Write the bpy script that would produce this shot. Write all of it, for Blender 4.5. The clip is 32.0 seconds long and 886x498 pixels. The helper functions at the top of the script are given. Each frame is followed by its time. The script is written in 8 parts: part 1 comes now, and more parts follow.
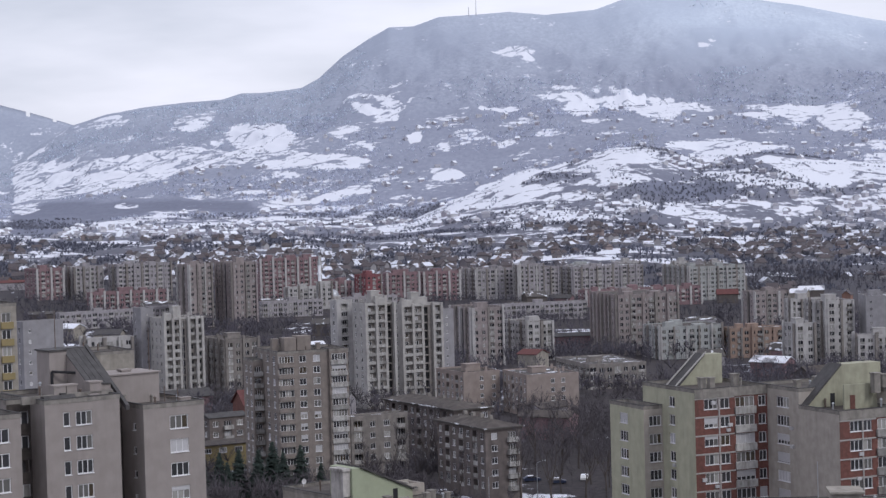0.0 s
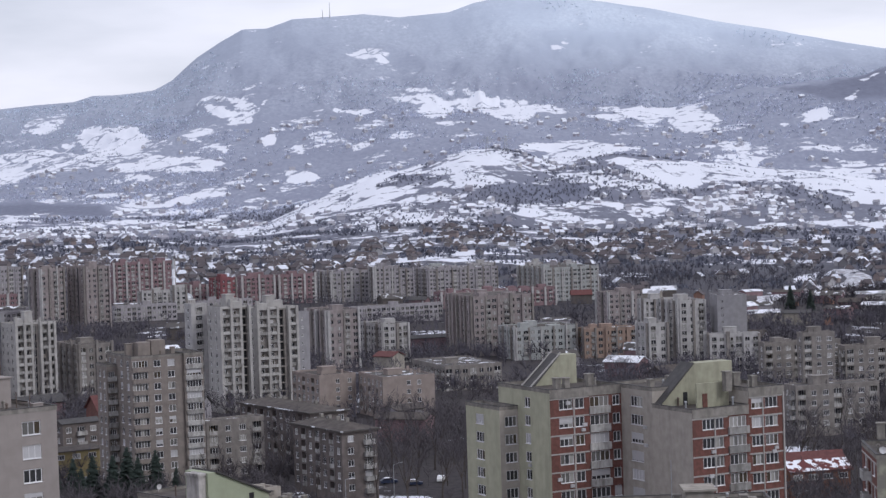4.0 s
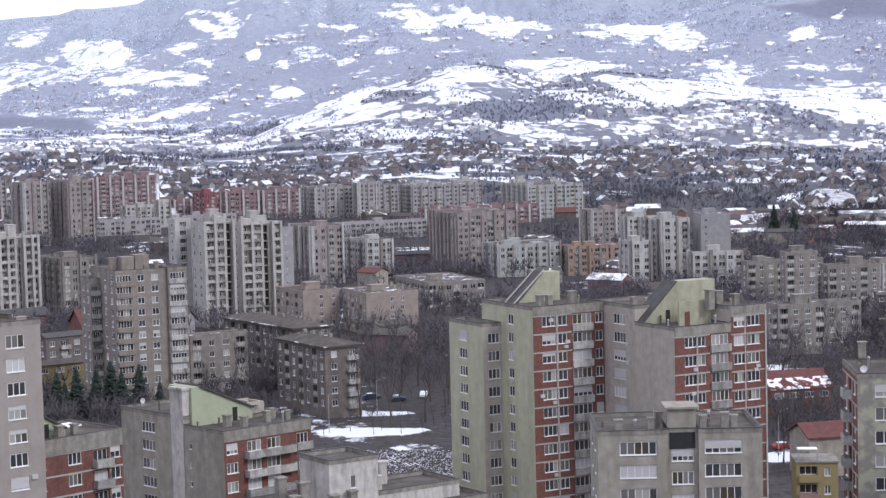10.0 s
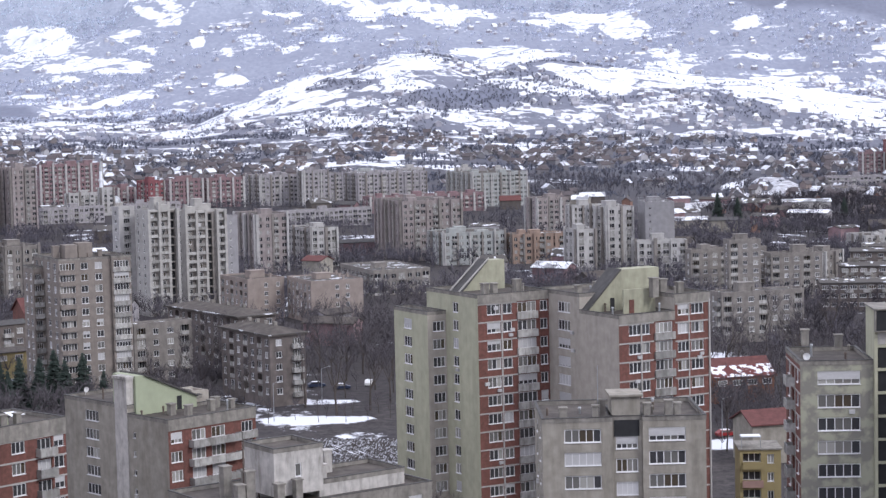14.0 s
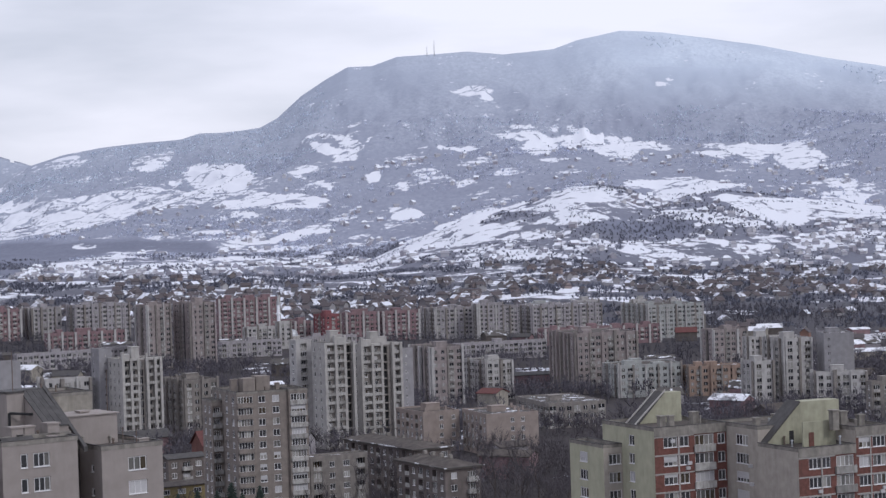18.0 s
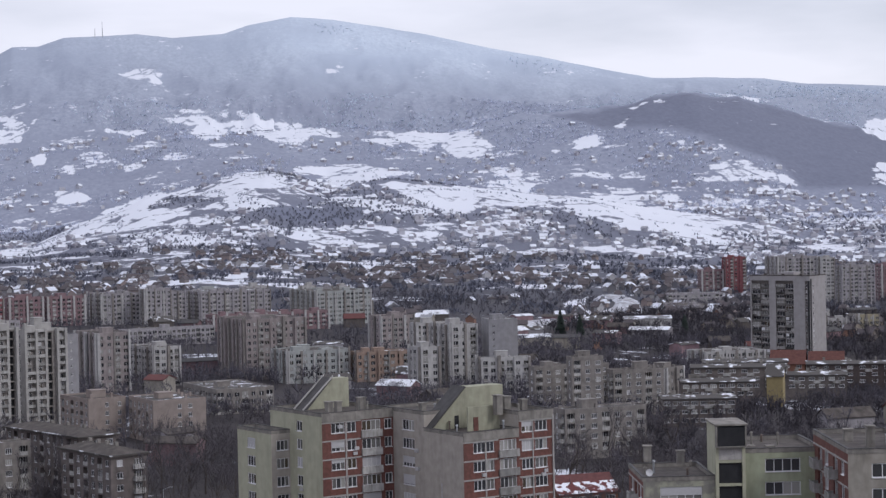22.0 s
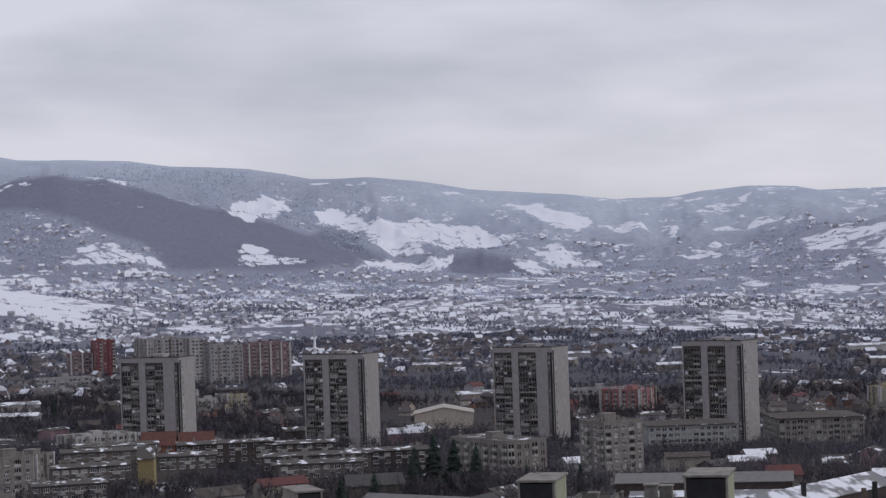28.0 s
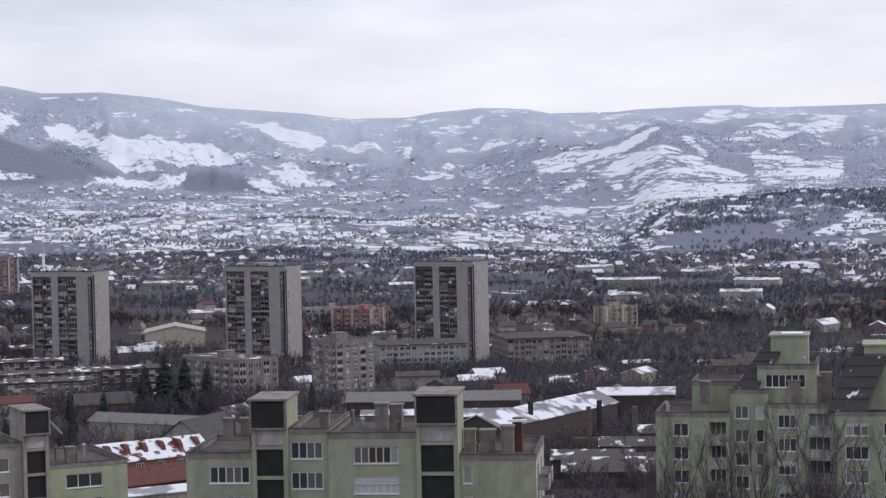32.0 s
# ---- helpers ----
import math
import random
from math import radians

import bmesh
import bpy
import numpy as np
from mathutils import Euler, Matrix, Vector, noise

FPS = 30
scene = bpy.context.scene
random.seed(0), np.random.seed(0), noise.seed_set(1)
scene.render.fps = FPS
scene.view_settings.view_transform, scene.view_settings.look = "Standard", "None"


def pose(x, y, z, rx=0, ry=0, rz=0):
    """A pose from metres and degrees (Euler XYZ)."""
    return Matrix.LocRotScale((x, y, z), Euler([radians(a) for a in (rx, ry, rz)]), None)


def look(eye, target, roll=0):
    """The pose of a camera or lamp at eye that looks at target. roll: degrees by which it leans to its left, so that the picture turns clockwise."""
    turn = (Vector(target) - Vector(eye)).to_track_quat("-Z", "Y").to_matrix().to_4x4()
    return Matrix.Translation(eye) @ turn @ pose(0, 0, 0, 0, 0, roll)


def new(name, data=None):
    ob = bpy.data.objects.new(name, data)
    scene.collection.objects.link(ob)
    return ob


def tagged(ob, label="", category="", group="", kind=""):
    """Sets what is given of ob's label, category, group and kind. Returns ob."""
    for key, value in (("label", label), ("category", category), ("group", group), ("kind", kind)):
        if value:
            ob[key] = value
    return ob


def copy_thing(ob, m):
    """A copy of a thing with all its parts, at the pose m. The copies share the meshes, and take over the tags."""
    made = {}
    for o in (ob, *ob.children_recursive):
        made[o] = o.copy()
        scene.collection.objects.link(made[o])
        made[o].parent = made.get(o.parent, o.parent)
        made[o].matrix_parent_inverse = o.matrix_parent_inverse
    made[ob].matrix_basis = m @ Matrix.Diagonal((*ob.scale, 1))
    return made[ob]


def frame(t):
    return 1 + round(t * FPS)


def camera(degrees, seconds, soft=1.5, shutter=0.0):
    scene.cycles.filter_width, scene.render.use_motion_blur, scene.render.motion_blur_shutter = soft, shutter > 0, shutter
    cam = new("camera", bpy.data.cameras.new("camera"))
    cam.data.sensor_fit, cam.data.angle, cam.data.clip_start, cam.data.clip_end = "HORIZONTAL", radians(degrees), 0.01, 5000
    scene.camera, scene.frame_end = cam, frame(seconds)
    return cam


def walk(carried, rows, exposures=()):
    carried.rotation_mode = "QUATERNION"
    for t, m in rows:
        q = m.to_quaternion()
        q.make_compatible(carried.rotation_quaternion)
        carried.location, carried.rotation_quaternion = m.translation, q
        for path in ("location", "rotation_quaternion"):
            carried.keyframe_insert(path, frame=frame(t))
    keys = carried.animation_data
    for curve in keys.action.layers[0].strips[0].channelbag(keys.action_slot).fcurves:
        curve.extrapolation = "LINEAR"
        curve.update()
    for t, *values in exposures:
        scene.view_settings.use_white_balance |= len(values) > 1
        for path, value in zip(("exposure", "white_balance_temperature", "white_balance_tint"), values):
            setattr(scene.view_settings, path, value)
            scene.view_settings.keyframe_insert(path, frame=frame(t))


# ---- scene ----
cam = camera(24.61, 32.0, soft=1.4)
EYE = (0.0, 0.0, 72.0)
# seconds, yaw (left positive), pitch, lean to the right; the camera turns on one spot
TURNS = [
    (0.0, -0.002, -1.839, 1.591),
    (0.5, -0.971, -1.882, 1.472),
    (1.0, -2.158, -1.966, 1.401),
    (1.5, -2.912, -2.010, 1.582),
    (2.0, -3.281, -1.977, 1.840),
    (2.5, -3.534, -1.926, 1.954),
    (3.0, -3.843, -1.885, 1.850),
    (3.5, -4.113, -1.895, 1.789),
    (5.5, -3.872, -1.895, 1.773),
    (6.0, -3.729, -2.319, 1.518),
    (6.5, -3.728, -2.847, 1.464),
    (7.0, -3.769, -3.384, 1.554),
    (7.5, -3.653, -3.821, 1.631),
    (8.0, -3.495, -4.097, 1.548),
    (8.5, -3.454, -4.159, 1.429),
    (9.0, -3.752, -4.201, 1.409),
    (9.5, -4.089, -4.268, 1.337),
    (10.0, -4.520, -4.260, 1.373),
    (10.5, -4.775, -4.303, 1.281),
    (11.0, -4.965, -4.387, 1.212),
    (11.5, -5.143, -4.407, 1.088),
    (12.0, -5.458, -4.472, 1.179),
    (12.5, -5.907, -4.412, 1.265),
    (13.0, -5.995, -4.387, 1.086),
    (13.5, -6.033, -4.482, 0.906),
    (14.0, -6.069, -4.629, 1.256),
    (14.5, -6.589, -4.791, 1.471),
    (16.5, -6.163, -3.858, 0.928),
    (17.0, -5.252, -3.198, 1.727),
    (17.5, -3.445, -1.778, 1.898),
    (18.0, -1.162, -0.765, 1.788),
    (18.5, 2.341, 0.510, 2.060),
    (19.0, -0.343, -0.261, 3.395),
    (19.5, -2.423, -0.398, 2.830),
    (20.0, -4.772, -1.191, 2.027),
    (20.5, -7.346, -1.536, 2.028),
    (21.0, -9.120, -1.790, 2.170),
    (21.5, -9.385, -1.018, 1.477),
    (22.0, -10.468, -1.397, 1.175),
    (22.5, -13.031, -1.373, 0.751),
    (23.0, -15.540, -1.629, 0.576),
    (23.5, -18.521, -1.398, 1.149),
    (24.0, -21.509, -1.090, 1.678),
    (24.5, -24.079, -0.920, 2.048),
    (26.5, -25.782, 0.165, 1.714),
    (27.0, -26.859, 0.294, 1.846),
    (27.5, -27.393, 0.334, 2.195),
    (28.0, -28.155, 0.454, 1.918),
    (28.5, -28.901, 0.234, 1.877),
    (29.0, -29.972, -0.411, 1.539),
    (29.5, -31.670, -1.027, 1.607),
    (30.0, -32.615, -1.747, 1.739),
    (30.5, -33.276, -2.010, 1.670),
    (31.0, -34.181, -2.051, 1.635),
    (31.5, -34.761, -2.080, 1.458),
    (32.0, -35.653, -2.016, 1.120),
]
walk(cam, [(t, pose(*EYE, 90 + p, r, y)) for t, y, p, r in TURNS],
     exposures=[(t, e, 6260 if t < 22.5 else 6400, 10) for t, e in ((0.0, 0.05), (5.5, 0.05), (7.0, 0.22), (9.0, 0.6), (14.5, 0.68), (16.5, 0.58), (17.0, 0.52), (18.0, 0.02), (18.6, -0.2), (19.0, -0.22), (20.0, -0.2), (21.0, 0.0), (22.0, -0.04), (23.0, 0.05), (24.5, -0.06), (27.0, -0.4), (28.5, -0.44), (29.0, -0.4), (30.5, -0.02), (32.0, 0.02))])


# ---- overcast winter sky: a thin cloud sheet over a pale sky, and a weak wide sun ----
world = bpy.data.worlds.new("overcast_sky")
scene.world = world
world.use_nodes = True
wn, wl = world.node_tree.nodes, world.node_tree.links
wn.clear()
out = wn.new("ShaderNodeOutputWorld")
back = wn.new("ShaderNodeBackground")
sky = wn.new("ShaderNodeTexSky")
sky.sky_type, sky.sun_disc, sky.sun_elevation, sky.sun_rotation = "NISHITA", False, radians(38), radians(70)
sky_dim = wn.new("ShaderNodeVectorMath")
sky_dim.operation = "SCALE"
sky_dim.inputs["Scale"].default_value = 0.11
coord = wn.new("ShaderNodeTexCoord")
stretch = wn.new("ShaderNodeMapping")
stretch.inputs["Scale"].default_value = (2.6, 2.6, 11.0)
cloud = wn.new("ShaderNodeTexNoise")
cloud.inputs["Scale"].default_value, cloud.inputs["Detail"].default_value, cloud.inputs["Roughness"].default_value = 1.7, 5.0, 0.5
cloud_ramp = wn.new("ShaderNodeValToRGB")
cloud_ramp.color_ramp.elements[0].position, cloud_ramp.color_ramp.elements[0].color = 0.32, (0.62, 0.64, 0.74, 1)
cloud_ramp.color_ramp.elements[1].position, cloud_ramp.color_ramp.elements[1].color = 0.62, (0.93, 0.92, 1.03, 1)
mix = wn.new("ShaderNodeMix")
mix.data_type = "RGBA"
mix.inputs["Factor"].default_value = 0.9
wl.new(sky.outputs[0], sky_dim.inputs[0])
wl.new(coord.outputs["Generated"], stretch.inputs["Vector"])
wl.new(stretch.outputs[0], cloud.inputs["Vector"])
wl.new(cloud.outputs["Fac"], cloud_ramp.inputs["Fac"])
wl.new(sky_dim.outputs[0], mix.inputs["A"])
wl.new(cloud_ramp.outputs[0], mix.inputs["B"])
wl.new(mix.outputs["Result"], back.inputs["Color"])
wl.new(back.outputs[0], out.inputs["Surface"])
back.inputs["Strength"].default_value = 1.0

sun = new("sun", bpy.data.lights.new("sun", "SUN"))
sun.data.energy, sun.data.angle, sun.data.color = 1.0, radians(14), (1.0, 0.98, 0.95)
sun.matrix_world = look((900, -500, 900), (0, 300, 0))


# ---- materials ----
def mat(name, color, rough=0.85, spread=0.25, size=1.2, stain=0.0, stain_color=(0.1, 0.09, 0.08), stain_size=6.0, per_object=0.0, bump=0.15, metal=0.0, spec=0.3):
    """Painted or mineral surface: fine grain, broad stains running down, a tone of its own for each object."""
    m = bpy.data.materials.new(name)
    m.use_nodes = True
    n, l = m.node_tree.nodes, m.node_tree.links
    b = n["Principled BSDF"]
    b.inputs["Roughness"].default_value, b.inputs["Metallic"].default_value = rough, metal
    b.inputs["Specular IOR Level"].default_value = spec
    geo = n.new("ShaderNodeNewGeometry")
    grain = n.new("ShaderNodeTexNoise")
    grain.inputs["Scale"].default_value, grain.inputs["Detail"].default_value = 1.0 / size, 5.0
    l.new(geo.outputs["Position"], grain.inputs["Vector"])
    tone = n.new("ShaderNodeMapRange")
    tone.inputs["From Min"].default_value, tone.inputs["From Max"].default_value = 0.3, 0.7
    tone.inputs["To Min"].default_value, tone.inputs["To Max"].default_value = 1 - spread, 1 + spread
    l.new(grain.outputs["Fac"], tone.inputs["Value"])
    value = tone.outputs[0]
    if per_object:
        info = n.new("ShaderNodeObjectInfo")
        own = n.new("ShaderNodeMapRange")
        own.inputs["To Min"].default_value, own.inputs["To Max"].default_value = 1 - per_object, 1 + per_object
        l.new(info.outputs["Random"], own.inputs["Value"])
        mul = n.new("ShaderNodeMath")
        mul.operation = "MULTIPLY"
        l.new(value, mul.inputs[0])
        l.new(own.outputs[0], mul.inputs[1])
        value = mul.outputs[0]
    scale = n.new("ShaderNodeVectorMath")
    scale.operation = "SCALE"
    scale.inputs[0].default_value = color
    l.new(value, scale.inputs["Scale"])
    result = scale.outputs[0]
    if stain:
        squash = n.new("ShaderNodeMapping")
        squash.inputs["Scale"].default_value = (1 / stain_size, 1 / stain_size, 0.22 / stain_size)
        l.new(geo.outputs["Position"], squash.inputs["Vector"])
        blot = n.new("ShaderNodeTexNoise")
        blot.inputs["Scale"].default_value, blot.inputs["Detail"].default_value, blot.inputs["Roughness"].default_value = 1.5, 6.0, 0.65
        l.new(squash.outputs[0], blot.inputs["Vector"])
        amount = n.new("ShaderNodeMapRange")
        amount.inputs["From Min"].default_value, amount.inputs["From Max"].default_value = 0.48, 0.75
        amount.inputs["To Max"].default_value = stain
        l.new(blot.outputs["Fac"], amount.inputs["Value"])
        mx = n.new("ShaderNodeMix")
        mx.data_type = "RGBA"
        mx.inputs["B"].default_value = (*stain_color, 1)
        l.new(amount.outputs[0], mx.inputs["Factor"])
        l.new(result, mx.inputs["A"])
        result = mx.outputs["Result"]
        # thin rain streaks running down
        thin = n.new("ShaderNodeMapping")
        thin.inputs["Scale"].default_value = (0.55, 0.55, 0.09)
        l.new(geo.outputs["Position"], thin.inputs["Vector"])
        run = n.new("ShaderNodeTexNoise")
        run.inputs["Scale"].default_value, run.inputs["Detail"].default_value, run.inputs["Roughness"].default_value = 1.0, 4.0, 0.6
        l.new(thin.outputs[0], run.inputs["Vector"])
        wet = n.new("ShaderNodeMapRange")
        wet.inputs["From Min"].default_value, wet.inputs["From Max"].default_value = 0.5, 0.78
        wet.inputs["To Min"].default_value, wet.inputs["To Max"].default_value = 1.0, 1.0 - 0.45 * stain
        l.new(run.outputs["Fac"], wet.inputs["Value"])
        damp = n.new("ShaderNodeVectorMath")
        damp.operation = "SCALE"
        l.new(result, damp.inputs[0])
        l.new(wet.outputs[0], damp.inputs["Scale"])
        result = damp.outputs[0]
    l.new(result, b.inputs["Base Color"])
    if bump:
        bm_node = n.new("ShaderNodeBump")
        bm_node.inputs["Strength"].default_value, bm_node.inputs["Distance"].default_value = bump, 0.05
        l.new(grain.outputs["Fac"], bm_node.inputs["Height"])
        l.new(bm_node.outputs[0], b.inputs["Normal"])
    return m


def patchy(name, low, high, size, edge=(0.45, 0.55), rough=0.9, island=False, island_share=0.5, detail=6.0):
    """Two materials in patches (snow over roofing, and the like); island: each loose piece decides for itself how much it carries."""
    m = bpy.data.materials.new(name)
    m.use_nodes = True
    n, l = m.node_tree.nodes, m.node_tree.links
    b = n["Principled BSDF"]
    b.inputs["Roughness"].default_value, b.inputs["Specular IOR Level"].default_value = rough, 0.2
    geo = n.new("ShaderNodeNewGeometry")
    noise_node = n.new("ShaderNodeTexNoise")
    noise_node.inputs["Scale"].default_value, noise_node.inputs["Detail"].default_value = 1 / size, detail
    l.new(geo.outputs["Position"], noise_node.inputs["Vector"])
    value = noise_node.outputs["Fac"]
    if island:
        add = n.new("ShaderNodeMath")
        add.operation = "MULTIPLY_ADD"
        l.new(geo.outputs["Random Per Island"], add.inputs[0])
        add.inputs[1].default_value, add.inputs[2].default_value = 1.2, island_share - 1.1
        plus = n.new("ShaderNodeMath")
        l.new(add.outputs[0], plus.inputs[0])
        l.new(value, plus.inputs[1])
        value = plus.outputs[0]
    rng = n.new("ShaderNodeMapRange")
    rng.inputs["From Min"].default_value, rng.inputs["From Max"].default_value = edge
    l.new(value, rng.inputs["Value"])
    mx = n.new("ShaderNodeMix")
    mx.data_type = "RGBA"
    mx.inputs["A"].default_value, mx.inputs["B"].default_value = (*low, 1), (*high, 1)
    l.new(rng.outputs[0], mx.inputs["Factor"])
    l.new(mx.outputs["Result"], b.inputs["Base Color"])
    return m


def island_colors(name, colors, rough=0.9):
    """A surface of which each loose piece takes one of the colours."""
    m = bpy.data.materials.new(name)
    m.use_nodes = True
    n, l = m.node_tree.nodes, m.node_tree.links
    b = n["Principled BSDF"]
    b.inputs["Roughness"].default_value, b.inputs["Specular IOR Level"].default_value = rough, 0.2
    geo = n.new("ShaderNodeNewGeometry")
    ramp = n.new("ShaderNodeValToRGB")
    ramp.color_ramp.interpolation = "CONSTANT"
    e = ramp.color_ramp.elements
    e[0].position, e[0].color = 0, (*colors[0], 1)
    e[1].position, e[1].color = 1 / len(colors), (*colors[1], 1)
    for k in range(2, len(colors)):
        e.new(k / len(colors)).color = (*colors[k], 1)
    l.new(geo.outputs["Random Per Island"], ramp.inputs["Fac"])
    l.new(ramp.outputs[0], b.inputs["Base Color"])
    return m


def land_material():
    """Snow, dormant grass and frosted wood paled and blued for distance haze, by the two layers stored on the land and
    by noise at two scales.
    """
    m = bpy.data.materials.new("winter_land")
    m.use_nodes = True
    n, l = m.node_tree.nodes, m.node_tree.links
    b = n["Principled BSDF"]
    b.inputs["Roughness"].default_value, b.inputs["Specular IOR Level"].default_value = 0.95, 0.1
    geo = n.new("ShaderNodeNewGeometry")

    def noise_at(scale, detail=6.0, rough=0.6, pull=None):
        k = n.new("ShaderNodeTexNoise")
        k.inputs["Scale"].default_value, k.inputs["Detail"].default_value, k.inputs["Roughness"].default_value = scale, detail, rough
        if pull:
            drawn = n.new("ShaderNodeVectorMath")
            drawn.operation = "MULTIPLY"
            drawn.inputs[1].default_value = pull
            l.new(geo.outputs["Position"], drawn.inputs[0])
            l.new(drawn.outputs[0], k.inputs["Vector"])
        else:
            l.new(geo.outputs["Position"], k.inputs["Vector"])
        return k.outputs["Fac"]

    def math_node(op, a, c, clamp=False):
        k = n.new("ShaderNodeMath")
        k.operation, k.use_clamp = op, clamp
        for i, v in enumerate((a, c)):
            if isinstance(v, (int, float)):
                k.inputs[i].default_value = v
            else:
                l.new(v, k.inputs[i])
        return k.outputs[0]

    def blend(f, a, c):
        k = n.new("ShaderNodeMix")
        k.data_type = "RGBA"
        l.new(f, k.inputs["Factor"])
        for s, v in (("A", a), ("B", c)):
            if isinstance(v, tuple):
                k.inputs[s].default_value = (*v, 1)
            else:
                l.new(v, k.inputs[s])
        return k.outputs["Result"]

    def layer(name):
        k = n.new("ShaderNodeAttribute")
        k.attribute_name = name
        return k.outputs["Fac"]

    def stretch_of(value, low, gain):
        return math_node("MULTIPLY", math_node("SUBTRACT", value, low), gain, True)

    snow, frost_haze, dense = layer("snow"), layer("frost_haze"), layer("dense")
    fine, mid, broad = noise_at(0.16, 6.0, 0.7, (0.8, 0.3, 1.0)), noise_at(0.02), noise_at(0.0045, 5.0, 0.55)
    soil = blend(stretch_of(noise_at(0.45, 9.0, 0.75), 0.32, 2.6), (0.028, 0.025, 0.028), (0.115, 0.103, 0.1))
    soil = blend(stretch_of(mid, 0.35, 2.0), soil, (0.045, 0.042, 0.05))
    # wood and rimed tones also carry the distance haze in their base colour
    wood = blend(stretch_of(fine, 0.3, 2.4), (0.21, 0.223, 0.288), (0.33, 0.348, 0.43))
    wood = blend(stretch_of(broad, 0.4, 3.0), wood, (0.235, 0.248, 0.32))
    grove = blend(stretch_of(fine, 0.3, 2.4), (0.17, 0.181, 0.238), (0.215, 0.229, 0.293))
    rime_haze = blend(stretch_of(fine, 0.3, 2.4), (0.47, 0.53, 0.625), (0.63, 0.69, 0.775))
    rime_haze = blend(stretch_of(broad, 0.42, 4.0), rime_haze, (0.46, 0.515, 0.61))
    cover = blend(math_node("MULTIPLY", frost_haze, 1.0, True), soil, wood)
    cover = blend(math_node("SUBTRACT", frost_haze, 1.0, True), cover, rime_haze)
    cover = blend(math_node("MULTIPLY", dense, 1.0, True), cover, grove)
    # fields with hedges between: each cell is open or overgrown
    fields = n.new("ShaderNodeTexVoronoi")
    fields.inputs["Scale"].default_value, fields.inputs["Randomness"].default_value = 0.019, 1.0
    swirl = n.new("ShaderNodeVectorMath")
    swirl.operation = "MULTIPLY_ADD"
    wander = n.new("ShaderNodeTexNoise")
    wander.inputs["Scale"].default_value = 0.02
    l.new(geo.outputs["Position"], wander.inputs["Vector"])
    l.new(wander.outputs["Color"], swirl.inputs[0])
    swirl.inputs[1].default_value = (40, 40, 0)
    l.new(geo.outputs["Position"], swirl.inputs[2])
    flat = n.new("ShaderNodeVectorMath")
    flat.operation = "MULTIPLY"
    flat.inputs[1].default_value = (1, 0.8, 0)
    l.new(swirl.outputs[0], flat.inputs[0])
    l.new(flat.outputs[0], fields.inputs["Vector"])
    hedges = n.new("ShaderNodeTexVoronoi")
    hedges.feature = "DISTANCE_TO_EDGE"
    hedges.inputs["Scale"].default_value = 0.019
    l.new(flat.outputs[0], hedges.inputs["Vector"])
    cell = n.new("ShaderNodeSeparateColor")
    l.new(fields.outputs["Color"], cell.inputs[0])
    hedge = math_node("SUBTRACT", 1.0, math_node("MULTIPLY", hedges.outputs["Distance"], 9.0, True))
    edge = math_node("ADD", snow, math_node("MULTIPLY", math_node("SUBTRACT", noise_at(0.045, 8.0, 0.72), 0.5), 1.5))
    edge = math_node("ADD", edge, math_node("MULTIPLY", math_node("SUBTRACT", cell.outputs[0], 0.5), 0.5))
    edge = math_node("SUBTRACT", edge, math_node("MULTIPLY", hedge, 0.25))
    edge = math_node("ADD", edge, math_node("MULTIPLY", math_node("SUBTRACT", noise_at(1.0, 3.0, 0.6, (0.004, 0.004, 0.22)), 0.5), 0.7))
    edge = math_node("ADD", edge, math_node("MULTIPLY", math_node("SUBTRACT", fine, 0.5), 0.9))
    snow_mask = stretch_of(edge, 0.46, 8.0)
    white = blend(noise_at(0.006), (0.68, 0.7, 0.77), (0.8, 0.81, 0.87))
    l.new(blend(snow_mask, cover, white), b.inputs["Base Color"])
    return m


SNOW = mat("snow", (0.84, 0.85, 0.9), 0.8, 0.05, 2.0)
CONCRETE = mat("weathered_concrete", (0.255, 0.236, 0.214), 0.9, 0.22, 0.8, 0.85, (0.11, 0.1, 0.09), 3)
GREY_PLASTER = mat("grey_plaster", (0.315, 0.288, 0.252), 0.9, 0.16, 1.2, 0.7, (0.17, 0.153, 0.128), 3)
PALE_PLASTER = mat("pale_beige_plaster", (0.31, 0.275, 0.258), 0.9, 0.08, 1.5, 0.35, (0.235, 0.205, 0.19), 5)
GREEN_PLASTER = mat("pale_green_plaster", (0.43, 0.42, 0.315), 0.9, 0.1, 1.5, 0.45, (0.29, 0.285, 0.22), 4)
MOSS_PLASTER = mat("green_render", (0.355, 0.372, 0.265), 0.9, 0.1, 1.2, 0.5, (0.215, 0.215, 0.155), 3.0)
GREEN_GABLE = mat("mint_gable", (0.36, 0.39, 0.28), 0.9, 0.06, 1.5, 0.15, (0.3, 0.36, 0.26), 6)
RED_PANEL = mat("red_brick_cladding", (0.162, 0.072, 0.06), 0.85, 0.22, 0.5, 0.6, (0.105, 0.056, 0.048), 2.5)
BAND = mat("pale_floor_band", (0.38, 0.36, 0.345), 0.9, 0.1, 1.0)
WHITE_WALL = mat("whitewashed_wall", (0.5, 0.472, 0.45), 0.9, 0.15, 0.9, 0.9, (0.16, 0.145, 0.13), 2.2)
ROOFING = mat("bitumen_roofing", (0.082, 0.07, 0.064), 0.9, 0.3, 2.0, 0.4, (0.2, 0.18, 0.16), 3)
SLATE = mat("dark_roof_sheet", (0.07, 0.066, 0.066), 0.7, 0.25, 1.0)
FRAME_WHITE = mat("white_window_frame", (0.66, 0.65, 0.66), 0.5, 0.03, 0.5, per_object=0.12, bump=0)
BLIND = mat("roller_blind", (0.48, 0.47, 0.48), 0.6, 0.05, 0.4, per_object=0.08, bump=0)
